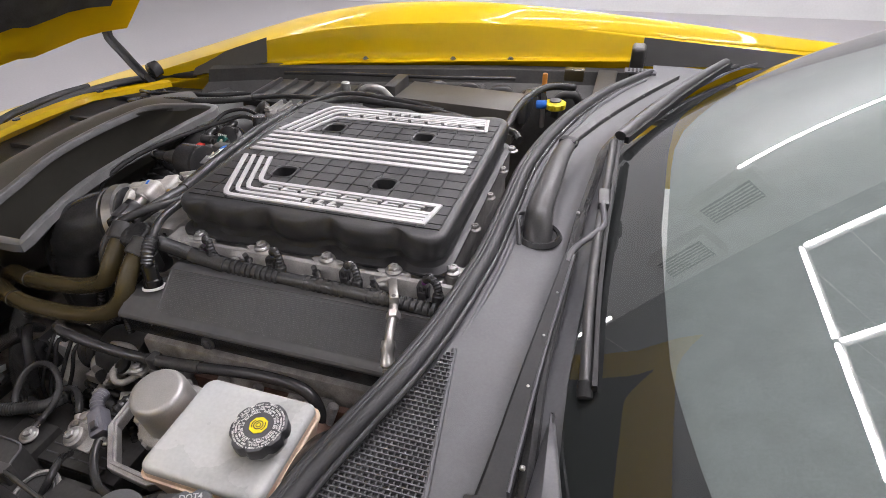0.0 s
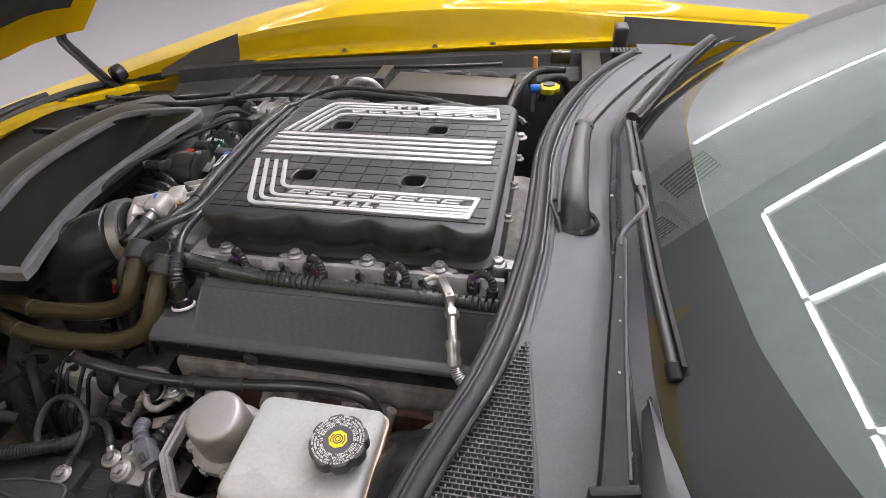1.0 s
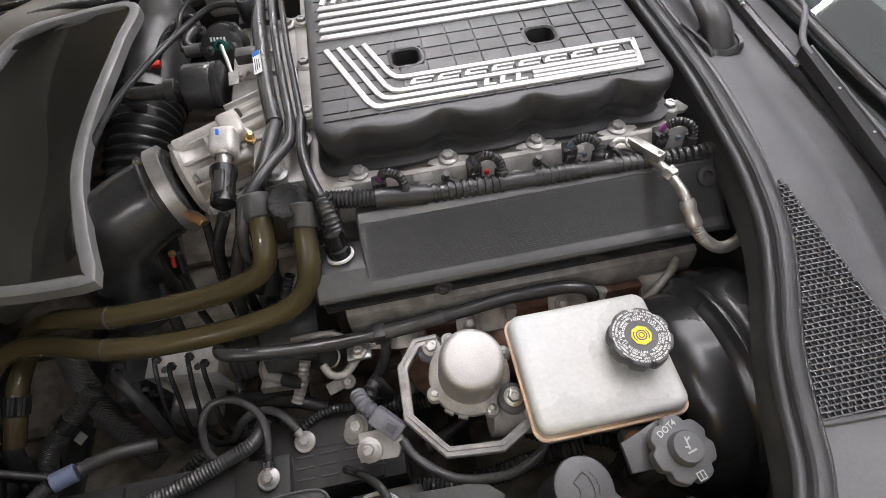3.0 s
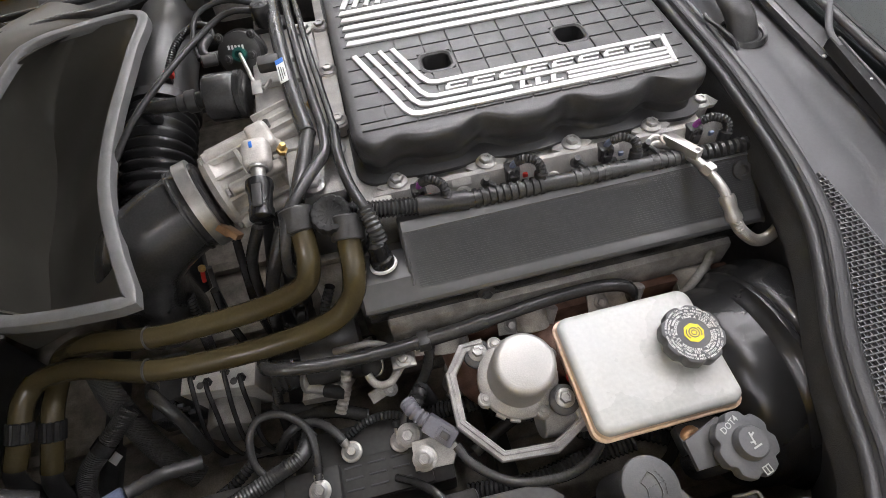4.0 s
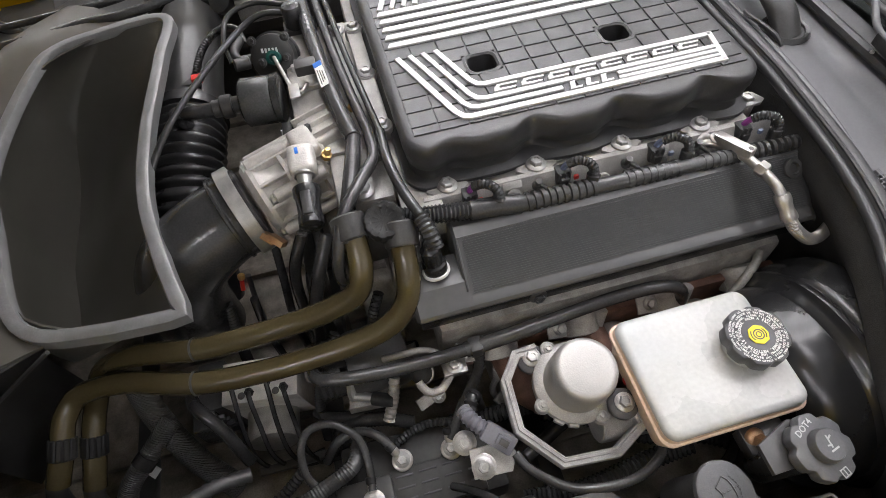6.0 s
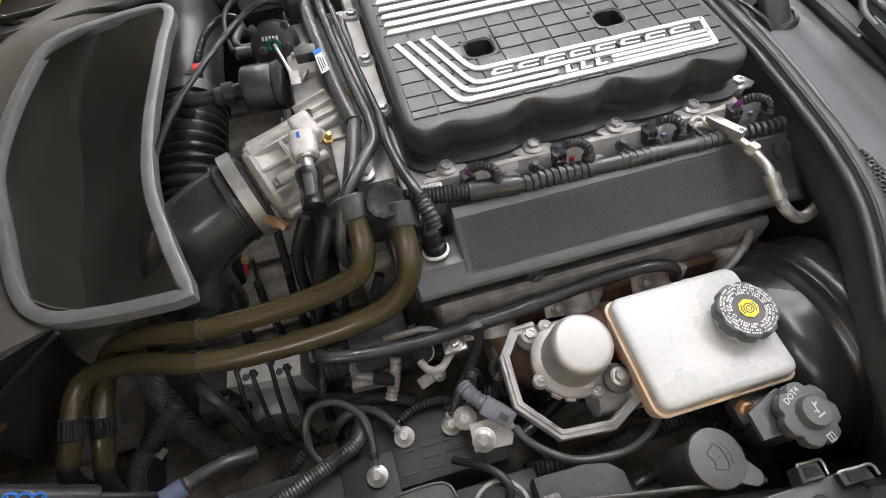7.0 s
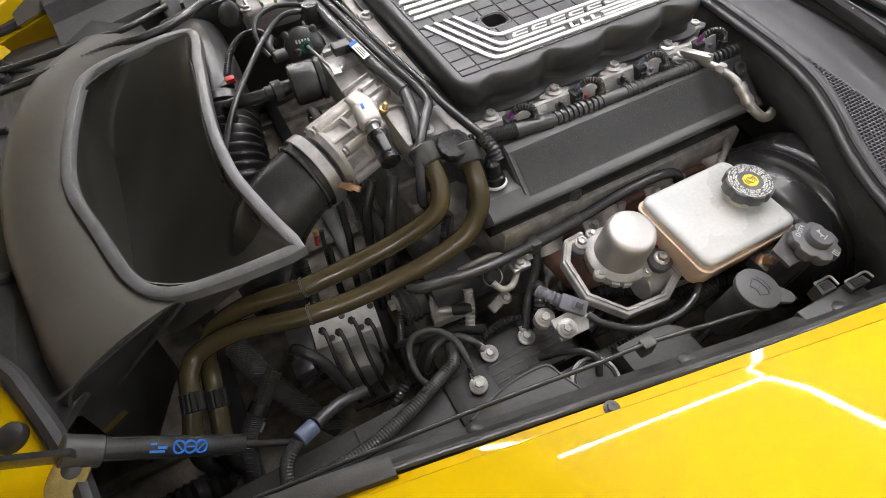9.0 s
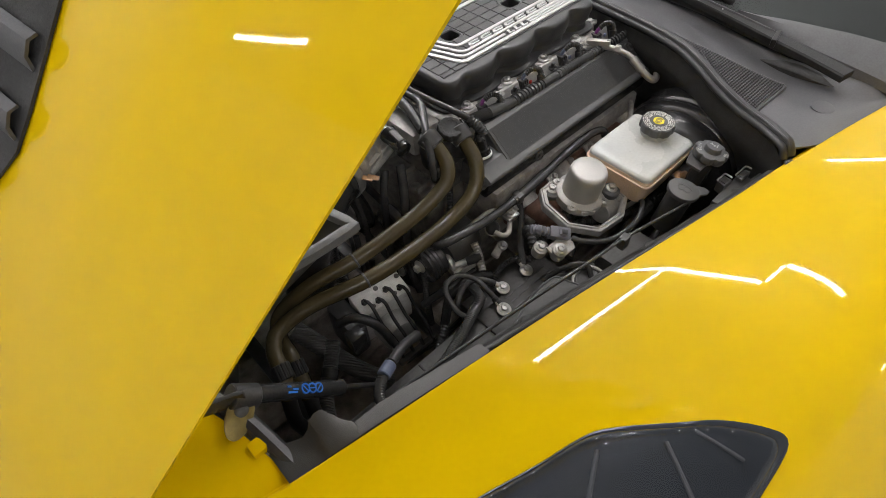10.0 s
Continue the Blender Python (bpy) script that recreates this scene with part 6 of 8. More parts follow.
lathe(bm, [(0.044, -0.125), (0.050, -0.120), (0.054, -0.112), (0.054, -0.106), (0.047, -0.102), (0.045, -0.08), (0.0455, -0.05), (0.049, -0.036), (0.0540, -0.032), (0.0540, -0.026), (0.051, -0.0235), (0.046, -0.018)], at(RC, AX), 48)
part("casting", bm, THROTTLE, tb)
for q in (5, 35, 60, 88, 118, 150, 178, 330):
    r_ = side * math.cos(radians(q)) + up * math.sin(radians(q))
    part("rib", box(B(), None, (0.0045, 0.020, 0.078), 0.0012, at(RC - AX * 0.069 + r_ * 0.0450, AX, r_.cross(AX))), THROTTLE, tb)
part("hoop_rib", lathe(B(), [(0.044, -0.073), (0.0545, -0.072), (0.0545, -0.067), (0.044, -0.066)], at(RC, AX), 48), THROTTLE, tb, "raised hoop round the casting")
for q, r0, r1 in ((30, -0.118, -0.030), (78, -0.118, -0.028), (140, -0.112, -0.04), (196, -0.118, -0.028)):
    r_ = side * math.cos(radians(q)) + up * math.sin(radians(q))
    b0 = part("boss", cyl(B(), RC + AX * r0 + r_ * 0.053, RC + AX * r1 + r_ * 0.053, 0.0085), THROTTLE, tb, "cast screw boss")
    part("screw", bolt(B(), RC + AX * r1 + r_ * 0.053, AX, 0.0058, 0.005, False), STEEL, b0)
part("motor_housing", box(B(), None, (0.05, 0.03, 0.03), 0.008, at(RC - AX * 0.105 + up * 0.050 - side * 0.005, up, side), 3), THROTTLE, tb, "square cast housing")
part("shaft_cover", box(B(), None, (0.06, 0.05, 0.02), 0.006, at(RC - AX * 0.135 + up * 0.040 + side * 0.02, up, side), 3), THROTTLE, tb, "cast shaft cover")
for s in (-0.02, 0.0, 0.02):
    part("web", box(B(), None, (0.003, 0.05, 0.012), 0.001, at(RC - AX * 0.132 + up * 0.051 + side * (0.02 + s), up, side)), THROTTLE, tb)
sn = thing("pressure_sensor", (-0.378, -0.13, 0.76), "pale metal pressure sensor with a black plug", "sensor")
d_ = V(-0.04, -0.97, -0.20).normalized()
q = V(-0.379, -0.155, 0.777)
bm = B()
box(bm, None, (0.033, 0.028, 0.040), 0.010, at(q + d_ * 0.004, d_, (1, 0, 0)), 4)
part("body", bm, THROTTLE, sn)
part("face", lathe(B(), [(0.0125, 0), (0.0125, 0.003), (0.011, 0.004), (0.010, 0.001)], at(q + d_ * 0.022, d_), 24), STEEL, sn, "round machined face")
part("stem", lathe(B(), [(0.009, 0), (0.0085, 0.012), (0.0072, 0.016), (0.0072, 0.03)], at(q + d_ * 0.022, d_), 20), STEEL, sn, "bright metal stem")
plug = part("plug", lathe(B(), [(0.012, 0), (0.0165, 0.003), (0.0165, 0.012), (0.0145, 0.016), (0.0135, 0.038), (0.015, 0.041), (0.0145, 0.052), (0.009, 0.056)], at(q + d_ * 0.040, d_), 24), GLOSS, sn, "black plug")
part("latch", box(B(), None, (0.012, 0.005, 0.03), 0.0015, at(q + d_ * 0.063 + V(0, -0.008, 0.013), d_, (1, 0, 0))), BLACK, plug)
part("dots", box(B(), None, (0.004, 0.008, 0.001), 0.0003, at(q + V(-0.003, 0.0, 0.0155), (0, -0.35, 0.9), (1, 0, 0))), BLUE, sn, "small blue dots")
part("vent_pin", cyl(B(), (-0.366, -0.095, 0.755), (-0.366, -0.099, 0.778), 0.0045), BLACK, sn)

# purge valve and canister
pv = thing("purge_valve", (-0.39, 0.078, 0.74), "round black purge valve with a teal nozzle", "valve")
part("body", lathe(B(), [(0.030, -0.025), (0.034, -0.02), (0.034, 0.0), (0.031, 0.004), (0.031, 0.012), (0.024, 0.015), (0.012, 0.016)], at((-0.396, 0.085, 0.758), (-0.15, -0.75, 0.65)), 36), BLACK, pv)
part("nozzle", lathe(B(), [(0.010, 0), (0.010, 0.012), (0.006, 0.0125), (0.006, 0.004)], at((-0.394, 0.071, 0.766), (-0.15, -0.75, 0.65)), 20), TEAL, pv, "dark teal nozzle")
part("pin", tube(B(), [(-0.394, 0.062, 0.774), (-0.386, 0.03, 0.768), (-0.378, 0.0, 0.764), (-0.366, -0.012, 0.762), (-0.356, 0.0, 0.766)], 0.0028, 8), NICKEL, pv, "bright bent link")
bm = B()
for k in range(5):
    box(bm, None, (0.003, 0.006, 0.0006), 0, at((-0.408 + 0.005 * k, 0.074 - 0.001 * k, 0.7795), (-0.15, -0.75, 0.65), (1, 0, 0)))
part("printed_marks", bm, WHITE, pv, "small white marks")
part("elbow", tube(B(), [(-0.42, 0.09, 0.76), (-0.445, 0.085, 0.765), (-0.45, 0.10, 0.77), (-0.44, 0.125, 0.772)], 0.007, 10), BLACK, pv)
cn = thing("bypass_actuator", (-0.42, 0.0, 0.75), "black cylindrical actuator beside the throttle", "actuator")
part("drum", lathe(B(), [(0.030, 0), (0.033, 0.003), (0.033, 0.040), (0.031, 0.043), (0.034, 0.045), (0.034, 0.052), (0.030, 0.054)], at((-0.447, 0.004, 0.752), (1, -0.12, 0.02)), 40), SATIN, cn)
part("spout", cyl(B(), (-0.49, 0.005, 0.752), (-0.445, 0.004, 0.752), 0.012), BLACK, cn, "black spout")
part("spout_ring", cyl(B(), (-0.478, 0.005, 0.752), (-0.462, 0.005, 0.752), 0.016), BLACK, cn)
part("bracket", prism(B(), [(-0.007, -0.012), (0.007, -0.012), (0.007, 0.012), (-0.007, 0.012)], 0, 0.002, at((-0.375, -0.015, 0.768), (0, -0.2, 1)), 0.0005), STEEL, cn, "small plated bracket")
single("breather_hose", tube(B(), [(-0.488, 0.005, 0.752), (-0.52, 0.01, 0.75), (-0.545, 0.03, 0.738), (-0.553, 0.05, 0.715), (-0.55, 0.07, 0.68)], 0.0105, 12), SATIN, "thick black hose to the actuator", "hose")
# red plug and its lead
rc = thing("sensor_plug", (-0.53, 0.14, 0.70), "black sensor plug with a red lock", "connector")
part("body", box(B(), (-0.545, 0.145, 0.700), (0.04, 0.026, 0.022), 0.004), BLACK, rc)
part("lock", box(B(), (-0.528, 0.142, 0.711), (0.016, 0.014, 0.010), 0.002), RED, rc, "red lock tab")
part("lead", tube(B(), [(-0.53, 0.16, 0.71), (-0.51, 0.19, 0.73), (-0.48, 0.205, 0.745), (-0.45, 0.18, 0.757), (-0.435, 0.12, 0.765)], 0.0065, 10, rib=(0.004, 0.001)), CONDUIT, rc, "ribbed lead")

# thin lines over the intake
single("vapour_line", tube(B(), [(-0.355, 0.145, 0.785), (-0.40, 0.15, 0.79), (-0.44, 0.128, 0.782), (-0.50, 0.05, 0.772), (-0.55, -0.02, 0.756), (-0.585, -0.072, 0.728), (-0.60, -0.095, 0.70)], 0.0048, 10), SATIN,
       "thin black vapour line crossing the intake", "hose")
single("vapour_line", tube(B(), [(-0.36, 0.16, 0.79), (-0.41, 0.175, 0.795), (-0.45, 0.16, 0.79), (-0.462, 0.12, 0.775), (-0.455, 0.08, 0.765)], 0.004, 10), SATIN,
       "thin black vapour line looping at the valve", "hose")
rv = thing("regulator", (-0.355, 0.146, 0.76), "small black regulator beside the fuel lines", "valve")
part("body", lathe(B(), [(0.015, 0), (0.0155, 0.004), (0.0155, 0.03), (0.013, 0.034), (0.004, 0.035)], at((-0.356, 0.148, 0.762), (0, 0, 1)), 28), SATIN, rv)
part("foot", box(B(), (-0.35, 0.148, 0.757), (0.05, 0.03, 0.014), 0.004), BLACK, rv)
single("nose_loom", tube(B(), [(-0.90, 0.33, 0.715), (-0.83, 0.30, 0.735), (-0.76, 0.295, 0.742), (-0.69, 0.30, 0.748), (-0.628, 0.293, 0.752), (-0.56, 0.32, 0.752), (-0.50, 0.38, 0.745)], 0.0085, 12, rib=(0.008, 0.0008)), TAPE,
       "taped black loom along the back of the shroud", "wiring loom")
single("nose_loom", tube(B(), [(-0.95, 0.42, 0.71), (-0.86, 0.38, 0.725), (-0.75, 0.37, 0.735), (-0.66, 0.38, 0.735), (-0.58, 0.43, 0.73)], 0.006, 10), SATIN,
       "slim black loom along the back of the shroud", "wiring loom")
# bellows and air box beyond
ab_ = thing("air_bellows", (-0.58, 0.0, 0.6), "ribbed black air bellows beside the intake scoop", "air hose")
bm = B()
path = curve([V(-0.562, 0.125, 0.652), V(-0.570, 0.06, 0.640), V(-0.580, 0.0, 0.615), V(-0.588, -0.05, 0.58)], 0.0026)
loops = []
for k, q in enumerate(path):
    d = (path[min(k + 1, len(path) - 1)] - path[max(k - 1, 0)]).normalized()
    m3 = frame_of(d)
    rad = 0.0505 + 0.0062 * (0.5 + 0.5 * math.cos(k * 2 * math.pi / 6.0)) ** 0.7
    loops.append([q + m3 @ V(rad * math.cos(a_), rad * math.sin(a_), 0) for a_ in (2 * math.pi * i_ / 40 for i_ in range(40))])
rings(bm, loops)
part("ribs", bm, SATIN, ab_, "deep rounded ribs", angle=60)
part("sleeve", tube(B(), [(-0.588, -0.048, 0.582), (-0.594, -0.09, 0.55), (-0.60, -0.13, 0.50)], 0.0555, 36, 0.01), SATIN, ab_, "smooth black sleeve")
part("cuff", tube(B(), [(-0.561, 0.135, 0.654), (-0.5625, 0.118, 0.651)], 0.0595, 36, 0.006), SATIN, ab_, "raised black cuff")
bm = B()
tube(bm, [(-0.561, 0.13, 0.653), (-0.558, 0.19, 0.668), (-0.555, 0.26, 0.672), (-0.555, 0.38, 0.66)], 0.055, 32, 0.012)
single("air_resonator", bm, BLACK, "large smooth black air resonator", "air box")

# ---- fuel and coolant lines at the front of the engine ----
fl = thing("fuel_lines", (-0.32, 0.0, 0.78), "bundle of black fuel lines over the front housing", "fuel lines")
for k, (dx, r) in enumerate(((0.014, 0.0066), (-0.008, 0.0108), (0.029, 0.0046))):
    part("line", tube(B(), [(-0.335 + dx * 0.8, 0.27, 0.768), (-0.331 + dx, 0.13, 0.779), (-0.324 + dx, 0.02, 0.782), (-0.315 + dx, -0.08, 0.784), (-0.306 + dx * 0.9, -0.15, 0.786)], r, 12), SATIN, fl, "black line")
part("line", tube(B(), [(-0.294, -0.148, 0.786), (-0.296, -0.19, 0.788), (-0.318, -0.225, 0.79), (-0.345, -0.262, 0.782), (-0.36, -0.29, 0.755), (-0.365, -0.30, 0.72), (-0.352, -0.29, 0.69)], 0.0072, 12), SATIN, fl, "black line")
part("line", tube(B(), [(-0.280, -0.148, 0.786), (-0.281, -0.20, 0.790), (-0.275, -0.25, 0.79), (-0.262, -0.29, 0.78), (-0.257, -0.312, 0.765)], 0.0064, 12), SATIN, fl, "black line")
part("ribbed_end", tube(B(), [(-0.264, -0.285, 0.782), (-0.2585, -0.304, 0.772), (-0.256, -0.315, 0.758)], 0.0105, 12, rib=(0.0045, 0.0016)), CONDUIT, fl)
part("line", tube(B(), [(-0.313, -0.148, 0.785), (-0.322, -0.19, 0.784), (-0.338, -0.245, 0.775)], 0.0095, 12), SATIN, fl)
tag_ = part("paper_label", prism(B(), rrect(-0.006, 0.006, -0.026, 0.026, 0.001), 0, 0.0006, at((-0.3335, -0.026, 0.7945), (-0.30, -0.02, 1), (1, 0.09, 0))), WHITE, fl, "white paper label with blue end")
part("label_end", prism(B(), rrect(-0.006, 0.006, 0.016, 0.026, 0.001), 0.0003, 0.0012, at((-0.3335, -0.026, 0.7945), (-0.30, -0.02, 1), (1, 0.09, 0))), BLUE, tag_, "blue printed end")
bm = B()
for k in range(3):
    box(bm, None, (0.0012, 0.032 - 0.006 * k, 0.0006), 0, at((-0.3335, -0.026, 0.7945), (-0.30, -0.02, 1), (1, 0.09, 0)) @ pose(-0.003 + 0.003 * k, -0.006, 0.0008))
part("label_bars", bm, BLACK, tag_, "rows of unreadable print")
part("clip", box(B(), (-0.352, 0.01, 0.785), (0.03, 0.022, 0.016), 0.004), BLACK, fl)

co = thing("coolant_outlet", (-0.31, -0.27, 0.74), "black coolant outlet with a ribbed round cap", "coolant outlet")
part("cap", lathe(B(), [(0.020, -0.006), (0.0235, -0.004), (0.0235, 0.006), (0.021, 0.009), (0.016, 0.009), (0.014, 0.0075), (0.003, 0.0075)], at((-0.302, -0.277, 0.774), (-0.1, -0.3, 1)), 60, lobes=12, depth=0.0014), KNOB, co, "ribbed black cap")
part("flange", prism(B(), [(-0.022, -0.03), (0.018, -0.034), (0.026, 0.0), (0.016, 0.028), (-0.014, 0.026)], -0.006, 0, at((-0.3156, -0.197, 0.753), (-0.05, -0.1, 1)), 0.002), BLACK, co, "black flange plate")
part("flange_bolt", bolt(B(), (-0.3156, -0.195, 0.753), (-0.05, -0.1, 1), 0.0085, 0.007), STEEL, co, "large plated bolt")
bm = B()
cyl(bm, (-0.34, -0.262, 0.74), (-0.342, -0.272, 0.775), 0.019)
cyl(bm, (-0.288, -0.285, 0.72), (-0.287, -0.29, 0.765), 0.019)
box(bm, (-0.315, -0.265, 0.73), (0.08, 0.03, 0.05), 0.01)
part("housing", bm, BLACK, co)
for p0 in ((-0.341, -0.268, 0.768), (-0.287, -0.288, 0.757)):
    part("quick_clip", lathe(B(), [(0.0185, 0), (0.0198, 0.002), (0.0198, 0.006), (0.0185, 0.008)], at(p0, (0, -0.15, 1)), 28), BLACK, co, "thin black clip")
    part("spring_ring", lathe(B(), [(0.0185, -0.006), (0.0203, -0.005), (0.0203, -0.003), (0.0185, -0.002)], at(p0, (0, -0.15, 1)), 28), STEEL, co, "pale metal ring")

HOSE_A = [(-0.341, -0.266, 0.768), (-0.339, -0.285, 0.757), (-0.340, -0.306, 0.738), (-0.351, -0.317, 0.713), (-0.378, -0.318, 0.695), (-0.426, -0.315, 0.678), (-0.495, -0.311, 0.666), (-0.558, -0.303, 0.655), (-0.640, -0.278, 0.636),
          (-0.700, -0.262, 0.595), (-0.722, -0.280, 0.568), (-0.727, -0.317, 0.562), (-0.732, -0.340, 0.548), (-0.738, -0.365, 0.532), (-0.744, -0.383, 0.518)]
HOSE_B = [(-0.288, -0.288, 0.762), (-0.290, -0.306, 0.752), (-0.292, -0.328, 0.731), (-0.302, -0.343, 0.701), (-0.330, -0.352, 0.676), (-0.389, -0.352, 0.655), (-0.482, -0.349, 0.644), (-0.565, -0.338, 0.638), (-0.660, -0.303, 0.622),
          (-0.722, -0.294, 0.603), (-0.745, -0.310, 0.592), (-0.752, -0.328, 0.584), (-0.756, -0.345, 0.574), (-0.765, -0.364, 0.560), (-0.7726, -0.3785, 0.5475)]
for pts in (HOSE_A, HOSE_B):
    ho = thing("coolant_hose", pts[0], "thick olive-brown rubber coolant hose", "hose", "coolant hoses")
    part("hose", tube(B(), pts, 0.0140, 20, 0.006), OLIVE, ho)
    a, b = Vector(pts[6]), Vector(pts[7])
    part("tie", lathe(B(), [(0.0136, -0.002), (0.0150, -0.0012), (0.0150, 0.0012), (0.0136, 0.002)], at(b, b - a), 24), BLACK, ho, "thin clamp band")
    a, b = Vector(pts[11]), Vector(pts[12])
    part("joint", lathe(B(), [(0.0136, -0.014), (0.0162, -0.012), (0.0162, 0.012), (0.0136, 0.014)], at(b, b - a), 48, lobes=12, depth=0.0016), KNOB, ho, "black ribbed joint")
    a, b = Vector(pts[-2]), Vector(pts[-1])
    part("stub", tube(B(), [b - (b - a) * 0.2, b + (b - a) * 0.5, b + (b - a) * 1.2 + V(0, 0, -0.03), b + V(0, -0.02, -0.10)], 0.0125, 14), KNOB, ho, "black pipe below the hose")
    part("collar", lathe(B(), [(0.018, -0.012), (0.020, -0.010), (0.0195, 0.014), (0.018, 0.016)], at(pts[0], Vector(pts[1]) - Vector(pts[0])), 20), BLACK, ho)

# heater hose across the side of the engine
hh = thing("heater_hose", (-0.2, -0.38, 0.62), "slim black printed heater hose beside the cylinder head", "hose")
part("hose", tube(B(), [(-0.30, -0.31, 0.52), (-0.38, -0.33, 0.57), (-0.424, -0.352, 0.622), (-0.419, -0.380, 0.648), (-0.378, -0.391, 0.652), (-0.316, -0.390, 0.639), (-0.239, -0.385, 0.632), (-0.148, -0.382, 0.639), (-0.055, -0.379, 0.649), (0.010, -0.381, 0.649), (0.039, -0.387, 0.633), (0.046, -0.390, 0.58)], 0.0084, 14), SATIN, hh)
part("clip", box(B(), (-0.232, -0.385, 0.632), (0.016, 0.021, 0.021), 0.004), BLACK, hh)
part("sleeve", tube(B(), [(-0.245, -0.3855, 0.632), (-0.19, -0.3835, 0.6345), (-0.15, -0.382, 0.639)], 0.0098, 14), TAPE, hh)

# ---- cylinder head, manifold and block below ----
hd = thing("cylinder_head", (-0.04, -0.36, 0.5), "dull cast cylinder head under the coil cover", "cylinder head")
bm = B()
box(bm, (-0.04, -0.315, 0.59), (0.46, 0.10, 0.12), 0.01)
box(bm, (0.0, -0.32, 0.48), (0.40, 0.17, 0.15), 0.02)
for x in (-0.2, -0.09, 0.03, 0.14):
    cyl(bm, (x, -0.36, 0.61), (x, -0.385, 0.59), 0.026)
part("casting", bm, DULL, hd)
bm = B()
for x in (-0.19, -0.08, 0.035, 0.145):
    tube(bm, [(x, -0.385, 0.585), (x + 0.01, -0.425, 0.57), (x + 0.04, -0.44, 0.53), (x + 0.07, -0.43, 0.48)], 0.023, 14, 0.012)
box(bm, (-0.03, -0.372, 0.585), (0.44, 0.012, 0.05), 0.004)
part("manifold", bm, BROWN, hd, "rusty brown exhaust manifold")
for x, y, z in ((-0.243, -0.352, 0.610), (-0.118, -0.352, 0.605), (0.003, -0.354, 0.610), (0.132, -0.352, 0.600)):
    n_ = V(0, -0.55, 0.83)
    tab = part("flange_tab", prism(B(), [(-0.018, -0.010), (0.010, -0.013), (0.017, 0.0), (0.010, 0.012), (-0.016, 0.012)], -0.004, 0.0, at((x, y - 0.03, z + 0.004), n_, (1, 0, 0)), 0.001), CAST, hd, "pale flange tab")
    part("flange_bolt", bolt(B(), V(x, y - 0.03, z + 0.004), n_, 0.0062, 0.007), STEEL, tab, "plated bolt")
for x in (-0.165, -0.045, 0.075):
    bm = lathe(B(), [(0.030, -0.03), (0.032, -0.01), (0.031, 0.012), (0.026, 0.020), (0.014, 0.024), (0.004, 0.0245)], at((x, -0.405, 0.560), (0.1, -0.75, 0.65)), 20)
    part("heat_shield", bm, BROWN if x < -0.1 else DULL, hd, "rounded metal heat shield")
    wire = part("plug_boot", cyl(B(), (x - 0.035, -0.400, 0.560), (x - 0.016, -0.376, 0.620), 0.0080), PALEMETAL, hd, "pale sleeve over a plug lead")
    part("boot_collar", cyl(B(), (x - 0.0375, -0.3975, 0.550), (x - 0.034, -0.394, 0.564), 0.0115), DULL, wire)
    part("lead", tube(B(), [(x - 0.036, -0.396, 0.555), (x - 0.05, -0.405, 0.53), (x - 0.04, -0.41, 0.50), (x - 0.01, -0.405, 0.49)], 0.0045, 8), PALEMETAL, wire)
hs = thing("heat_shield_pipe", (0.13, -0.40, 0.6), "silver pipe rising behind the manifold", "pipe")
part("pipe", tube(B(), [(0.08, -0.41, 0.58), (0.11, -0.40, 0.615), (0.145, -0.380, 0.632), (0.160, -0.365, 0.640)], 0.0058, 10), DULL, hs)
part("ball", lathe(B(), [(0.012, -0.01), (0.02, 0), (0.012, 0.014)], at((0.075, -0.412, 0.585), (0, -0.5, 1)), 16), STEEL, hs)
br_ = thing("steel_stay", (-0.30, -0.40, 0.6), "bright bent steel stay beside the block", "bracket")
part("rod", tube(B(), [(-0.345, -0.36, 0.612), (-0.32, -0.365, 0.622), (-0.29, -0.37, 0.626), (-0.262, -0.388, 0.618)], 0.0045, 10), CAST, br_)
part("plate", box(B(), (-0.262, -0.395, 0.612), (0.03, 0.02, 0.006), 0.002), STEEL, br_)
part("bolt", bolt(B(), (-0.262, -0.395, 0.616), r=0.007, h=0.007), STEEL, br_)
al = thing("alternator", (-0.42, -0.34, 0.5), "dark alternator with a pulley below the hoses", "alternator")
bm = B()
lathe(bm, [(0.03, -0.04), (0.044, -0.038), (0.046, -0.03), (0.046, 0.03), (0.042, 0.04), (0.03, 0.042)], at((-0.355, -0.328, 0.555), (1, 0.06, 0)), 40)
part("body", bm, BLACK, al, "black round casing")
part("pulley", lathe(B(), [(0.02, 0), (0.040, 0.002), (0.042, 0.006), (0.040, 0.010), (0.042, 0.014), (0.040, 0.018), (0.042, 0.022), (0.040, 0.026), (0.042, 0.036), (0.02, 0.04)], at((-0.440, -0.328, 0.555), (1, 0.06, 0)), 40), SATIN, al, "grooved black pulley")
part("stud", bolt(B(), (-0.440, -0.328, 0.555), (-1, -0.06, 0), 0.009, 0.012), STEEL, al)
single("engine_block", box(B(), (-0.05, 0.0, 0.48), (0.52, 0.55, 0.30), 0.02), DULL, "dull cast engine block", "engine block")

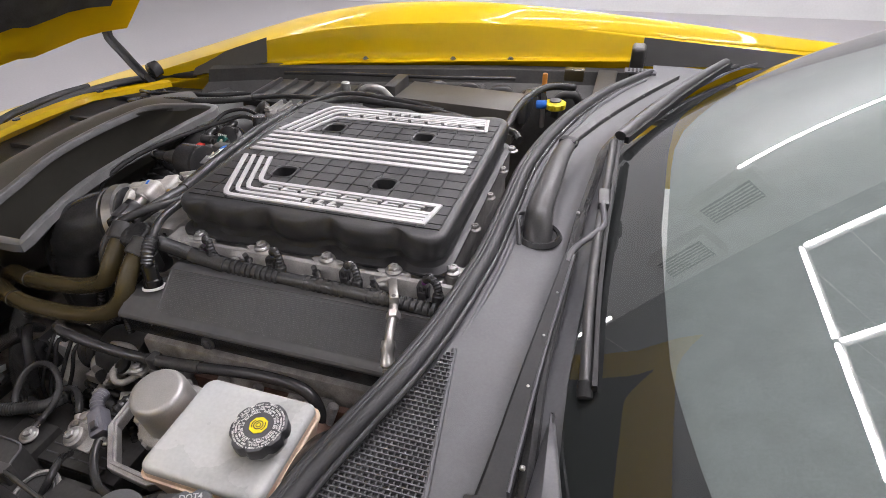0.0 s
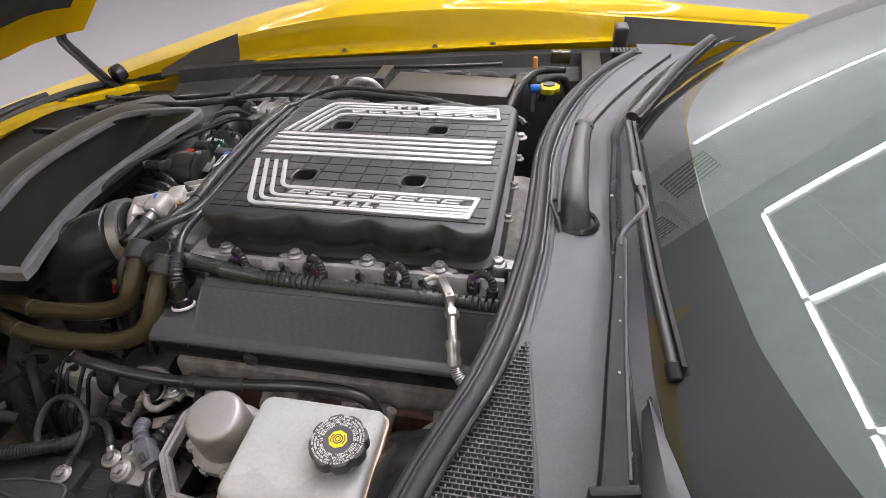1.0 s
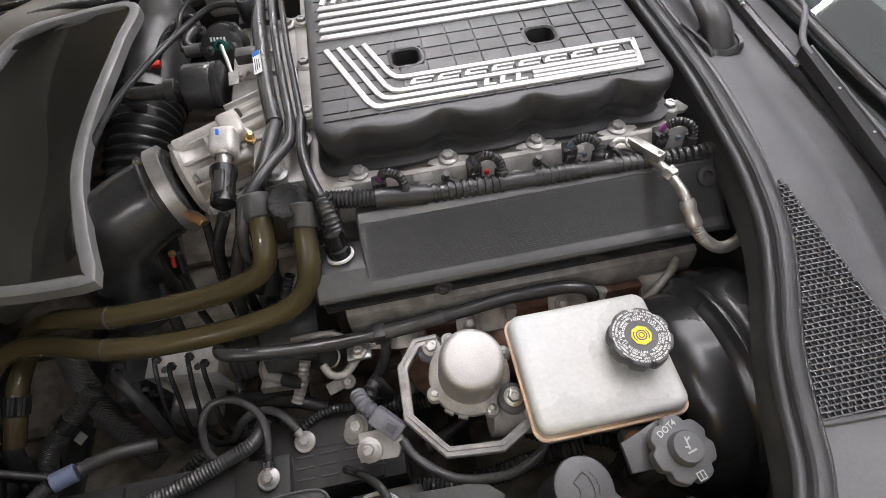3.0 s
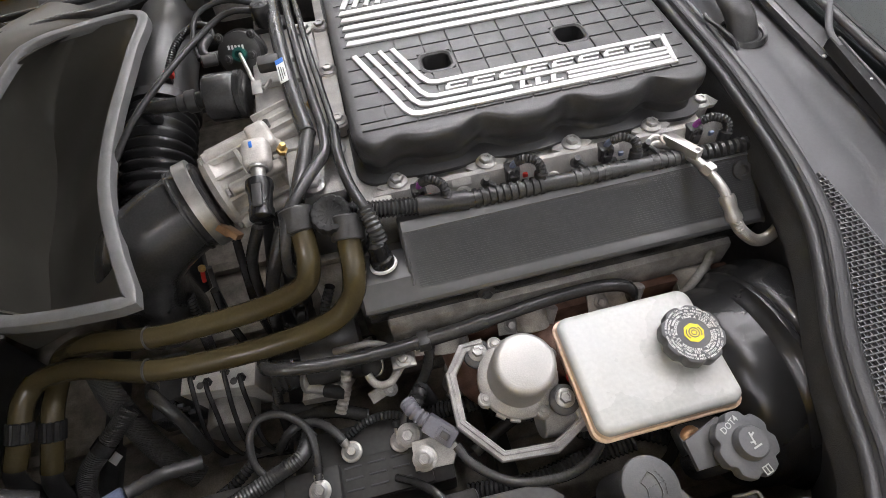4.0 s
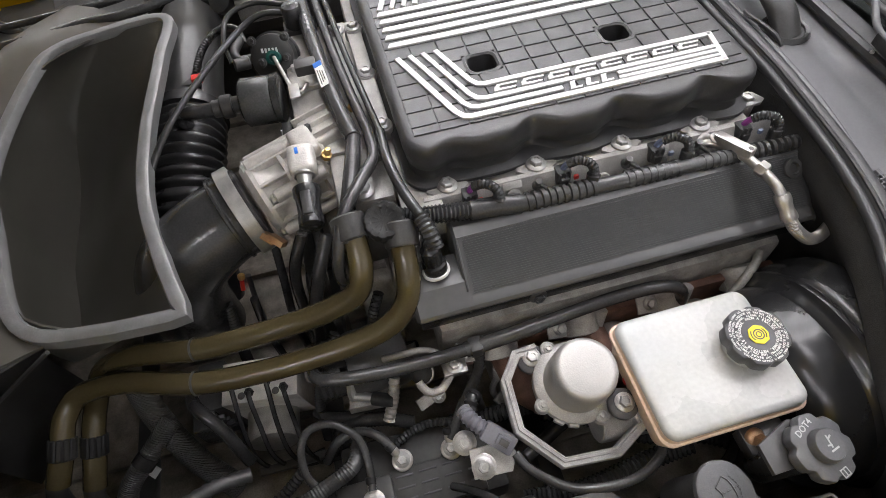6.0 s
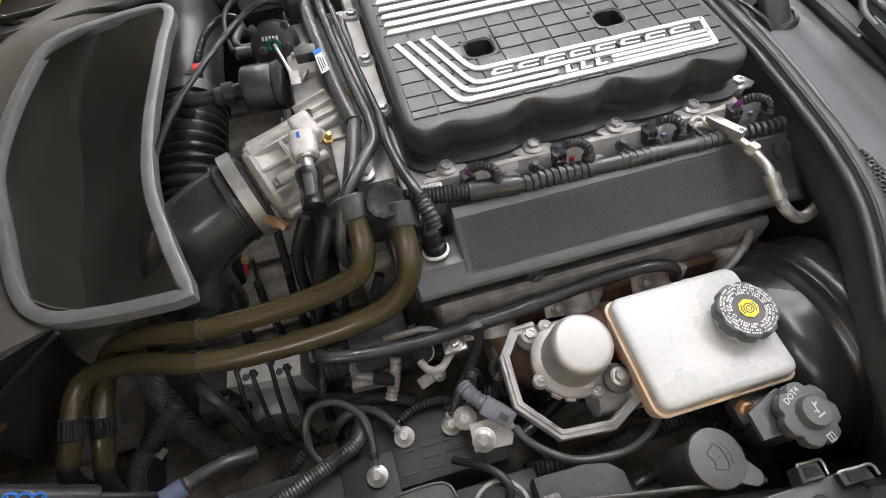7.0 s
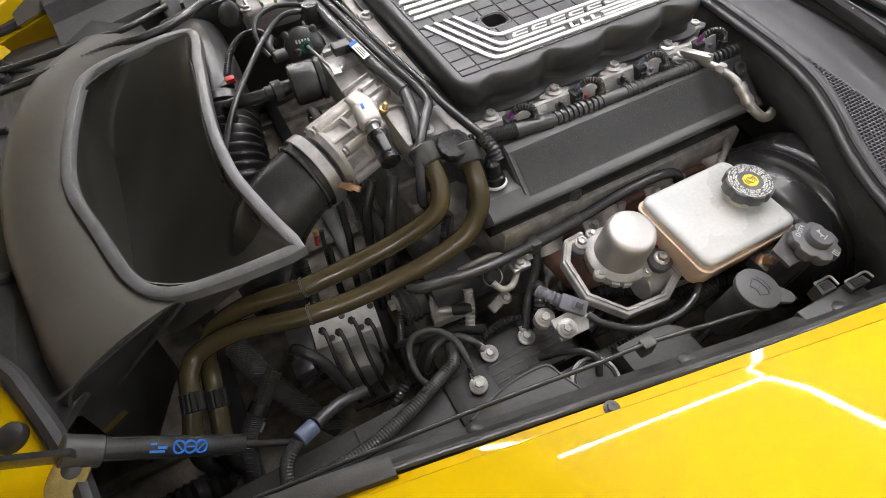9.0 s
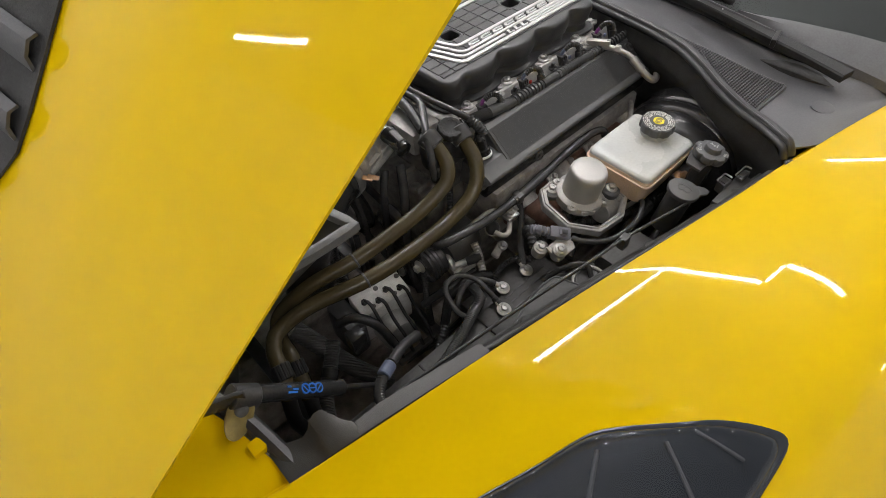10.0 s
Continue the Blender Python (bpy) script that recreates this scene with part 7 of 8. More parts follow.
fc_ = thing("front_cover", (-0.34, -0.08, 0.5), "dull cast front cover of the engine with ribs", "casting")
part("casting", box(B(), (-0.333, -0.08, 0.535), (0.05, 0.36, 0.19), 0.012, None, 3), DULL, fc_)
for k in range(6):
    part("rib", box(B(), (-0.335, -0.235 + 0.06 * k, 0.634), (0.046, 0.007, 0.014), 0.002), DULL, fc_)
for y in (-0.22, -0.10, 0.02):
    part("bolt", bolt(B(), (-0.348, y, 0.630), r=0.0075, h=0.007), STEEL, fc_)
mt = thing("engine_mount", (-0.36, -0.35, 0.55), "dull grey stamped engine mount plate", "bracket")
part("plate", prism(B(), [(-0.395, -0.335), (-0.30, -0.318), (-0.318, -0.352), (-0.352, -0.392), (-0.405, -0.388)], 0.535, 0.552, Matrix(), 0.003), DULL, mt)
part("stud", cyl(B(), (-0.398, -0.372, 0.556), (-0.362, -0.389, 0.560), 0.0065), STEEL, mt, "bright stud")
part("collar", cyl(B(), (-0.372, -0.384, 0.558), (-0.345, -0.397, 0.561), 0.009), KNOB, mt, "black collar")
part("flange", lathe(B(), [(0.012, 0), (0.022, 0.002), (0.022, 0.008), (0.014, 0.012)], at((-0.392, -0.358, 0.552), (0.8, -0.4, 0.3)), 24), STEEL, mt, "turned steel flange")
st_ = thing("coolant_stub", (-0.30, -0.395, 0.6), "dull metal stub pipe with a black boss beside the head", "pipe")
part("pipe", tube(B(), [(-0.249, -0.372, 0.622), (-0.262, -0.392, 0.606), (-0.285, -0.412, 0.595), (-0.302, -0.410, 0.598), (-0.309, -0.398, 0.604)], 0.0052, 12), DULL, st_)
part("boss", lathe(B(), [(0.010, -0.02), (0.0135, -0.016), (0.0135, 0.0), (0.010, 0.004), (0.006, 0.005)], at((-0.304, -0.388, 0.604), (-0.3, -0.4, 0.85)), 24), KNOB, st_, "black boss")
part("ring", lathe(B(), [(0.0135, -0.010), (0.015, -0.009), (0.015, -0.006), (0.0135, -0.005)], at((-0.304, -0.388, 0.604), (-0.3, -0.4, 0.85)), 24), STEEL, st_, "thin metal ring")
single("foil_sleeve", tube(B(), [(-0.338, -0.372, 0.575), (-0.345, -0.392, 0.562), (-0.358, -0.414, 0.545)], 0.008, 14, 0.003, rib=(0.007, 0.0012)), DULL, "crinkled metal foil sleeve round a lead", "sleeve")

# belt drive on the front of the engine
dv = thing("belt_drive", (-0.40, -0.15, 0.5), "black pulleys and ribbed belt on the engine front", "belt drive")
PUL = [(V(-0.395, -0.06, 0.50), 0.060), (V(-0.40, -0.215, 0.575), 0.034), (V(-0.395, -0.225, 0.44), 0.048), (V(-0.40, 0.06, 0.60), 0.038)]
for c, r in PUL:
    pu = part("pulley", lathe(B(), [(r * 0.4, 0), (r, 0.001), (r, 0.004), (r * 0.95, 0.007), (r * 0.95, 0.019), (r, 0.022), (r, 0.025), (r * 0.4, 0.026)], at(c, (-1, 0, 0)), 36), SATIN, dv)
    part("hub", lathe(B(), [(r * 0.42, 0.022), (r * 0.42, 0.030), (r * 0.2, 0.032)], at(c, (-1, 0, 0)), 24), DULL, pu)
loop_b = [PUL[0][0] + V(-0.013, -0.02, -0.06), PUL[2][0] + V(-0.013, -0.03, -0.045), PUL[2][0] + V(-0.013, -0.05, 0.0), PUL[1][0] + V(-0.013, -0.036, 0.0), PUL[1][0] + V(-0.013, 0, 0.036), PUL[3][0] + V(-0.013, 0, 0.04), PUL[3][0] + V(-0.013, 0.04, 0), PUL[0][0] + V(-0.013, 0.062, 0.0), PUL[0][0] + V(-0.013, 0.02, -0.058)]
part("belt", tube(B(), loop_b + loop_b[:1], 0.008, 8, 0.01, flat=0.3), RUBBER, dv, "black belt")
for pts, r, mat, rib in (([(-0.405, -0.205, 0.70), (-0.43, -0.225, 0.65), (-0.44, -0.235, 0.56), (-0.445, -0.24, 0.42)], 0.008, SATIN, None), ([(-0.455, -0.16, 0.64), (-0.46, -0.19, 0.58), (-0.47, -0.20, 0.50), (-0.475, -0.2, 0.38)], 0.0065, TAPE, (0.006, 0.001)),
                         ([(-0.50, -0.215, 0.60), (-0.505, -0.225, 0.54), (-0.505, -0.23, 0.46), (-0.5, -0.24, 0.38)], 0.006, SATIN, None), ([(-0.545, -0.2, 0.58), (-0.55, -0.22, 0.52), (-0.56, -0.23, 0.44), (-0.56, -0.23, 0.36)], 0.009, CONDUIT, (0.006, 0.002))):
    single("front_lead", tube(B(), pts, r, 10, 0.006, rib), mat, "black lead running down the engine front", "cable", "leads on the engine front")
# brake pressure unit
ab = thing("brake_pressure_unit", (-0.52, -0.31, 0.44), "silver brake pressure block with black brake pipes", "brake unit")
AM = at((-0.522, -0.292, 0.472), (-0.04, -0.12, 1.0), (1, -0.12, 0))
part("block", box(B(), None, (0.106, 0.06, 0.105), 0.002, AM), MACHINED, ab, "pale machined block")
part("motor", lathe(B(), [(0.034, 0), (0.037, 0.004), (0.037, 0.042), (0.034, 0.049), (0.026, 0.052), (0.006, 0.053)], at(AM @ V(-0.004, -0.028, -0.022), (-0.05, -0.95, 0.05)), 36), CAST, ab, "pale round motor")
part("controller", box(B(), AM @ V(-0.075, 0, -0.01), (0.04, 0.075, 0.10), 0.006), BLACK, ab, "black controller housing")
for k in range(4):
    part("controller_rib", box(B(), AM @ V(-0.075, -0.04, 0.03 - 0.018 * k), (0.036, 0.006, 0.006), 0.001), CAPGREY, ab)
part("controller_plug", box(B(), AM @ V(-0.082, -0.045, 0.015), (0.032, 0.03, 0.055), 0.005), SATIN, ab, "black plug on the controller")
for k in range(4):
    u = -0.036 + 0.024 * k
    top = AM @ V(u, -0.006 - 0.012 * (k % 2), 0.0525)
    part("port_nut", bolt(B(), top, AM.col[2].xyz, 0.0062, 0.010, False), SATIN, ab, "black port nut")
    part("port", lathe(B(), [(0.0052, 0.0), (0.0052, 0.0007), (0.002, 0.0007)], at(AM @ V(u + 0.011, -0.02 + 0.03 * (k % 2), 0.0525), AM.col[2].xyz), 12), DARK, ab, "open dark port")
    part("pipe", tube(B(), [top + V(0, 0, 0.004), top + V(0.001, -0.006, 0.014), top + V(0.003, -0.020, 0.012), AM @ V(u + 0.007, -0.060, 0.036), AM @ V(u + 0.012, -0.092, 0.005), AM @ V(u + 0.017, -0.104, -0.04), AM @ V(u + 0.03, -0.104, -0.078), AM @ V(u + 0.09 + 0.02 * k, -0.085, -0.088)], 0.0034, 10), SATIN, ab, "thin black brake pipe")
part("pipe_clamp", box(B(), AM @ V(0.018, -0.105, -0.045), (0.10, 0.012, 0.012), 0.003), BLACK, ab)

# ---- electrical centre at the near edge ----
eb = thing("fuse_box", (-0.32, -0.48, 0.45), "black power distribution box beside the fender", "fuse box")
bm = B()
box(bm, (-0.33, -0.475, 0.49), (0.20, 0.10, 0.06), 0.006)
box(bm, (-0.405, -0.52, 0.50), (0.07, 0.09, 0.08), 0.006)
part("body", bm, PANEL, eb)
part("raised_lid", box(B(), (-0.315, -0.497, 0.520), (0.115, 0.052, 0.014), 0.003), PANEL, eb, "raised black lid")
for k in range(4):
    for m_ in range(3):
        part("slot_edge", box(B(), (-0.355 + 0.030 * k, -0.481 - 0.014 * m_, 0.5275), (0.022, 0.0022, 0.0016), 0.0004), CAPGREY, eb, "thin paler slot edge")
for (x, y, z) in ((-0.353, -0.463, 0.530), (-0.395, -0.504, 0.545), (-0.290, -0.466, 0.530)):
    b0 = part("terminal", lathe(B(), [(0.0125, 0), (0.0135, 0.001), (0.0135, 0.003), (0.0122, 0.004), (0.008, 0.0042)], at((x, y, z), (0.05, -0.2, 1)), 24), NICKEL, eb, "bright ring terminal")
    part("terminal_nut", bolt(B(), V(x, y, z) + V(0, 0, 0.003), (0.05, -0.2, 1), 0.0068, 0.007), STEEL, b0)
for a, b in (((-0.353, -0.463, 0.5335), (-0.363, -0.447, 0.541)), ((-0.395, -0.504, 0.5485), (-0.394, -0.484, 0.553)), ((-0.290, -0.466, 0.5335), (-0.289, -0.449, 0.541))):
    a, b = Vector(a), Vector(b)
    crimp = part("lug_neck", tube(B(), [a.lerp(b, 0.4), a.lerp(b, 0.75), b], lambda t: 0.0046 + 0.0014 * math.sin(3.1 * t), 10, 0.003, flat=0.7), NICKEL, eb, "crimped cable lug")
    part("lug_collar", cyl(B(), b - (b - a) * 0.1, b + (b - a) * 0.35, 0.0064, n=12), KNOB, crimp, "black shrink sleeve")


def cable(name, pts, r, mat, label, rib=None, cat="cable", group=""):
    return single(name, tube(B(), pts, r, 12, 0.006, rib), mat, label, cat, group)


cable("battery_cable", [(-0.394, -0.493, 0.551), (-0.392, -0.462, 0.559), (-0.396, -0.437, 0.572), (-0.411, -0.421, 0.584), (-0.430, -0.413, 0.592), (-0.453, -0.416, 0.591), (-0.465, -0.433, 0.583), (-0.466, -0.458, 0.564), (-0.455, -0.475, 0.552)], 0.0054, TAPE, "taped black cable looping to a terminal", (0.0036, 0.0005))
cable("battery_cable", [(-0.36, -0.45, 0.54), (-0.377, -0.429, 0.548), (-0.402, -0.417, 0.548), (-0.428, -0.422, 0.54), (-0.448, -0.436, 0.52)], 0.0068, TAPE, "thick taped black cable to a terminal", (0.007, 0.0009))
cable("main_loom", [(-0.400, -0.432, 0.548), (-0.412, -0.460, 0.554), (-0.451, -0.477, 0.554), (-0.500, -0.497, 0.557), (-0.555, -0.515, 0.564), (-0.609, -0.523, 0.570), (-0.661, -0.517, 0.56)], 0.0108, TAPE, "thick taped black loom along the fender", (0.0042, 0.0008), "wiring loom")
fr_ = thing("frame_rail", (-0.65, -0.525, 0.48), "black frame rail with a folded edge under the fender loom", "frame rail")
part("beam", box(B(), (-0.65, -0.525, 0.505), (0.44, 0.115, 0.06), 0.012), PANEL, fr_)
part("folded_edge", tube(B(), [(-0.86, -0.567, 0.538), (-0.75, -0.570, 0.539), (-0.62, -0.574, 0.541), (-0.56, -0.566, 0.556), (-0.545, -0.572, 0.552), (-0.44, -0.580, 0.545)], 0.0022, 8), CAPGREY, fr_, "thin folded edge")
part("seam", box(B(), (-0.575, -0.525, 0.5355), (0.004, 0.10, 0.003), 0.001), KNOB, fr_, "dark seam across the rail")
single("loose_tab", box(B(), None, (0.036, 0.010, 0.006), 0.002, pose(-0.854, -0.325, 0.578, 0, 10, 35)), DULLYELLOW, "dull yellow metal tab by the shroud", "bracket")
cable("ribbed_lead", [(-0.36, -0.44, 0.52), (-0.33, -0.43, 0.53), (-0.30, -0.43, 0.535), (-0.27, -0.44, 0.53), (-0.25, -0.46, 0.51)], 0.0065, CONDUIT, "ribbed lead across the fuse box", (0.005, 0.0016))
cable("ribbed_lead", [(-0.17, -0.46, 0.55), (-0.12, -0.48, 0.55), (-0.06, -0.52, 0.55), (0.0, -0.54, 0.56), (0.03, -0.56, 0.57)], 0.011, CONDUIT, "ribbed conduit under the pump bracket", (0.006, 0.0022))
cable("ribbed_lead", [(-0.24, -0.42, 0.52), (-0.245, -0.425, 0.56), (-0.25, -0.43, 0.59), (-0.262, -0.452, 0.585), (-0.27, -0.47, 0.555)], 0.010, CONDUIT, "ribbed lead up the block", (0.006, 0.0022))
cable("pump_lead", [(-0.224, -0.512, 0.610), (-0.212, -0.534, 0.607), (-0.173, -0.564, 0.606), (-0.118, -0.574, 0.616), (-0.080, -0.562, 0.626), (-0.066, -0.540, 0.624), (-0.070, -0.52, 0.60)], 0.0056, SATIN, "slim black lead curving round the pump")
cable("hood_cable", [(-0.70, -0.552, 0.688), (-0.60, -0.563, 0.689), (-0.533, -0.571, 0.69), (-0.43, -0.583, 0.69), (-0.362, -0.592, 0.69), (-0.291, -0.602, 0.69), (-0.224, -0.610, 0.69), (-0.16, -0.622, 0.688), (-0.10, -0.632, 0.684), (-0.02, -0.645, 0.675)], 0.0028, SATIN, "thin black release cable along the fender")
# leads and brackets low down beside the block
for k, (pts, r, mat, rib) in enumerate((
        ([(-0.226, -0.383, 0.618), (-0.235, -0.40, 0.585), (-0.262, -0.425, 0.555), (-0.278, -0.445, 0.542), (-0.288, -0.456, 0.537)], 0.0075, TAPE, (0.006, 0.0008)),
        ([(-0.10, -0.43, 0.56), (-0.16, -0.445, 0.55), (-0.21, -0.44, 0.53), (-0.28, -0.425, 0.50)], 0.012, CONDUIT, (0.006, 0.002)),
        ([(-0.02, -0.55, 0.575), (-0.08, -0.553, 0.568), (-0.15, -0.56, 0.56), (-0.22, -0.55, 0.54)], 0.012, CONDUIT, (0.0055, 0.0022)),
        ([(0.01, -0.44, 0.55), (-0.06, -0.46, 0.54), (-0.13, -0.47, 0.53), (-0.2, -0.50, 0.52)], 0.009, SATIN, None),
        ([(-0.33, -0.41, 0.50), (-0.37, -0.40, 0.52), (-0.42, -0.39, 0.50), (-0.45, -0.40, 0.44)], 0.010, TAPE, (0.006, 0.001)),
        ([(-0.46, -0.35, 0.47), (-0.44, -0.37, 0.50), (-0.40, -0.385, 0.515), (-0.35, -0.385, 0.51)], 0.008, SATIN, None),
        ([(-0.40, -0.30, 0.60), (-0.43, -0.325, 0.56), (-0.45, -0.35, 0.50), (-0.46, -0.37, 0.42)], 0.007, CONDUIT, (0.005, 0.0016)),
        ([(-0.62, -0.30, 0.52), (-0.60, -0.33, 0.55), (-0.575, -0.36, 0.53), (-0.56, -0.39, 0.47)], 0.009, SATIN, None),
        ([(-0.48, -0.44, 0.52), (-0.52, -0.46, 0.50), (-0.58, -0.47, 0.47), (-0.64, -0.46, 0.43)], 0.008, CONDUIT, (0.006, 0.0014)),
        ([(0.02, -0.565, 0.60), (0.01, -0.58, 0.57), (-0.03, -0.59, 0.55), (-0.10, -0.60, 0.54)], 0.0065, SATIN, None))):
    cable("loom_lead", pts, r, mat, "black ribbed lead low beside the engine" if rib else "smooth black lead low beside the engine", rib, "cable", "leads low beside the engine")
for x, y, z, a in ((-0.30, -0.40, 0.545, 20), (-0.07, -0.43, 0.535, -15), (-0.20, -0.415, 0.525, 40)):
    bk = thing("engine_bracket", (x, y, z), "small grey cast bracket bolted to the block", "bracket", "small brackets on the block")
    part("plate", box(B(), None, (0.036, 0.016, 0.007), 0.002, pose(x, y, z, 25, 0, a)), DULL, bk)
    part("bolt", bolt(B(), (x + 0.012, y - 0.002, z + 0.006), (0, -0.4, 0.9), 0.0065, 0.007), STEEL, bk)
cable("drain_lead", [(-0.30, -0.515, 0.555), (-0.275, -0.535, 0.585), (-0.258, -0.553, 0.60), (-0.25, -0.57, 0.60), (-0.256, -0.585, 0.585)], 0.005, SATIN, "short black lead into the ring")

# grey plug and boss
gp = thing("grey_connector", (-0.24, -0.495, 0.60), "grey plastic connector on a cast boss", "connector")
GM_ = at((-0.238, -0.492, 0.617), (-0.1, -0.45, 0.9), (0.65, -0.75, 0)) @ Matrix.Scale(0.78, 4)
bm = box(B(), None, (0.05, 0.028, 0.026), 0.004, GM_)
box(bm, None, (0.02, 0.016, 0.006), 0.001, GM_ @ pose(0.006, 0, 0.014))
part("body", bm, GREYPL, gp)
part("latch", box(B(), None, (0.014, 0.010, 0.003), 0.0008, GM_ @ pose(0.008, 0, 0.0175)), BLACK, gp)
part("boot", tube(B(), [GM_ @ V(-0.022, 0, 0), GM_ @ V(-0.045, 0.002, 0.0), GM_ @ V(-0.062, 0.006, -0.012)], 0.0098, 14, rib=(0.0055, 0.0018)), GREYPL, gp, "ribbed grey boot")
part("bracket", prism(B(), [(-0.026, -0.016), (0.018, -0.018), (0.028, 0.0), (0.022, 0.016), (-0.024, 0.016)], -0.006, 0.0, at((-0.25, -0.51, 0.606), (-0.1, -0.3, 0.95), (1, 0, 0)), 0.002), CAST, gp, "cast foot")
for c in (V(-0.262, -0.515, 0.607), V(-0.275, -0.482, 0.598)):
    part("boss", lathe(B(), [(0.0135, -0.02), (0.014, 0), (0.014, 0.005), (0.010, 0.007)], at(c, (-0.1, -0.3, 0.95)), 24), CAST, gp)
    part("boss_bolt", bolt(B(), c + V(-0.0007, -0.002, 0.007), (-0.1, -0.3, 0.95), 0.0072, 0.007), STEEL, gp)

# ring mount and black panels by the fender
rg = thing("strut_mount_ring", (-0.268, -0.59, 0.58), "pale round mounting ring in a black moulding", "mount")
RM = at((-0.264, -0.589, 0.584), (-0.1, -0.2, 1))
part("ring", lathe(B(), [(0.032, -0.004), (0.034, 0.0), (0.033, 0.003), (0.0295, 0.003), (0.028, -0.004)], RM, 36), PALEMETAL, rg, "pale ring")
part("cup", lathe(B(), [(0.029, 0.001), (0.026, 0.003), (0.020, -0.012), (0.014, -0.012), (0.012, -0.002), (0.002, -0.004)], RM, 32), BLACK, rg, "black cup")
part("moulding", box(B(), (-0.262, -0.595, 0.552), (0.10, 0.09, 0.04), 0.008), PANEL, rg)
bm = prism(B(), [(-0.440, -0.562), (-0.403, -0.551), (-0.367, -0.544), (-0.318, -0.546), (-0.306, -0.571), (-0.293, -0.605), (-0.31, -0.625), (-0.44, -0.603)], 0.56, 0.612, Matrix(), 0.004)
br1 = thing("fender_brace", (-0.37, -0.57, 0.6), "flat black moulded brace plate by the fender", "panel", "brace plates")
part("plate", bm, PANEL, br1)
part("rib", tube(B(), [(-0.439, -0.565, 0.612), (-0.403, -0.553, 0.612), (-0.367, -0.546, 0.612), (-0.319, -0.548, 0.612), (-0.308, -0.571, 0.612), (-0.295, -0.604, 0.612)], 0.0016, 8), CAPGREY, br1, "raised edge")
bm = prism(B(), [(-0.225, -0.570), (-0.145, -0.572), (-0.125, -0.590), (-0.125, -0.63), (-0.225, -0.622)], 0.55, 0.612, Matrix(), 0.006)
br2 = thing("fender_brace", (-0.17, -0.6, 0.6), "raised black moulded brace plate by the fender", "panel", "brace plates")
part("plate", bm, PANEL, br2)
part("clip", box(B(), (-0.226, -0.609, 0.680), (0.018, 0.014, 0.026), 0.003), BLACK, br2, "black cable clip")
lt = thing("hood_latch", (0.02, -0.655, 0.66), "grey metal hood latch beside the fender", "latch")
bm = box(B(), (0.02, -0.675, 0.655), (0.10, 0.034, 0.03), 0.004)
part("body", bm, BLACK, lt)
for q in ([(0.013, -0.642, 0.68), (0.037, -0.644, 0.68), (0.036, -0.66, 0.68), (0.009, -0.659, 0.68)], [(0.045, -0.659, 0.682), (0.078, -0.661, 0.682), (0.08, -0.673, 0.682), (0.045, -0.672, 0.682)]):
    c = sum((Vector(p) for p in q), V(0, 0, 0)) / 4
    ring = [Vector(p) for p in q]
    line = [c.lerp(ring[0], 1).lerp(ring[3], 0.15), ring[0], ring[0].lerp(ring[1], 0.5), ring[1], ring[1].lerp(ring[2], 0.85)]
    part("wire", tube(B(), line, 0.0016, 8, 0.003), STEEL, lt, "bent grey wire loop")
    part("housing", prism(B(), [(c.x + (p.x - c.x) * 0.92, c.y + (p.y - c.y) * 0.92) for p in ring], 0.655, 0.677, Matrix(), 0.002), CAPGREY, lt, "dark grey moulded housing")
    part("pocket", prism(B(), [(c.x + (p.x - c.x) * 0.55, c.y + (p.y - c.y) * 0.55) for p in ring], 0.676, 0.6785, Matrix()), FELT, lt, "dark pocket")

# blue-ended connector and looms at the front corner
bc = thing("blue_connector", (-0.63, -0.46, 0.55), "taped lead with a blue-grey connector", "connector")
part("collar", cyl(B(), (-0.642, -0.467, 0.575), (-0.618, -0.456, 0.57), 0.0115), BLUEGREY, bc, "blue-grey collar")
part("plug", tube(B(), [(-0.615, -0.455, 0.57), (-0.58, -0.44, 0.56), (-0.54, -0.43, 0.54)], 0.0095, 12, rib=(0.01, 0.0016)), BLACK, bc)
part("lead", tube(B(), [(-0.643, -0.467, 0.575), (-0.665, -0.485, 0.57), (-0.675, -0.51, 0.56), (-0.68, -0.54, 0.55)], 0.010, 12, rib=(0.0042, 0.0008)), TAPE, bc, "taped lead")
cable("braided_hose", [(-0.69, -0.262, 0.535), (-0.672, -0.305, 0.512), (-0.640, -0.360, 0.455), (-0.60, -0.40, 0.40)], 0.0175, BRAID, "thick braided black hose at the front corner", (0.0036, 0.0006), "hose", "front corner hoses")
cable("braided_hose", [(-0.650, -0.320, 0.515), (-0.69, -0.36, 0.50), (-0.722, -0.388, 0.478), (-0.745, -0.42, 0.42)], 0.0135, BRAID, "braided black hose with a clamp", (0.0036, 0.0006), "hose", "front corner hoses")
cable("hose_clamp", [(-0.684, -0.355, 0.5025), (-0.696, -0.365, 0.497)], 0.0155, SATIN, "smooth black band round the braided hose", None, "clamp")
cable("braided_hose", [(-0.79, -0.37, 0.34), (-0.84, -0.385, 0.37), (-0.90, -0.39, 0.37), (-0.97, -0.39, 0.34)], 0.030, CONDUIT, "wide corrugated black hose low at the front corner", (0.012, 0.003), "hose", "front corner hoses")
single("paper_tag", box(B(), None, (0.016, 0.014, 0.002), 0.0005, pose(-0.709, -0.354, 0.436, 20, -20, 40)), WHITE, "small white tag on a hose", "tag")
rl = thing("wire_pair", (-0.51, -0.20, 0.60), "pair of red and black wire leads below the scoop", "wires")
part("lead", tube(B(), [(-0.508, -0.190, 0.622), (-0.511, -0.194, 0.612), (-0.513, -0.197, 0.602)], 0.0032, 10), RED, rl, "red lead")
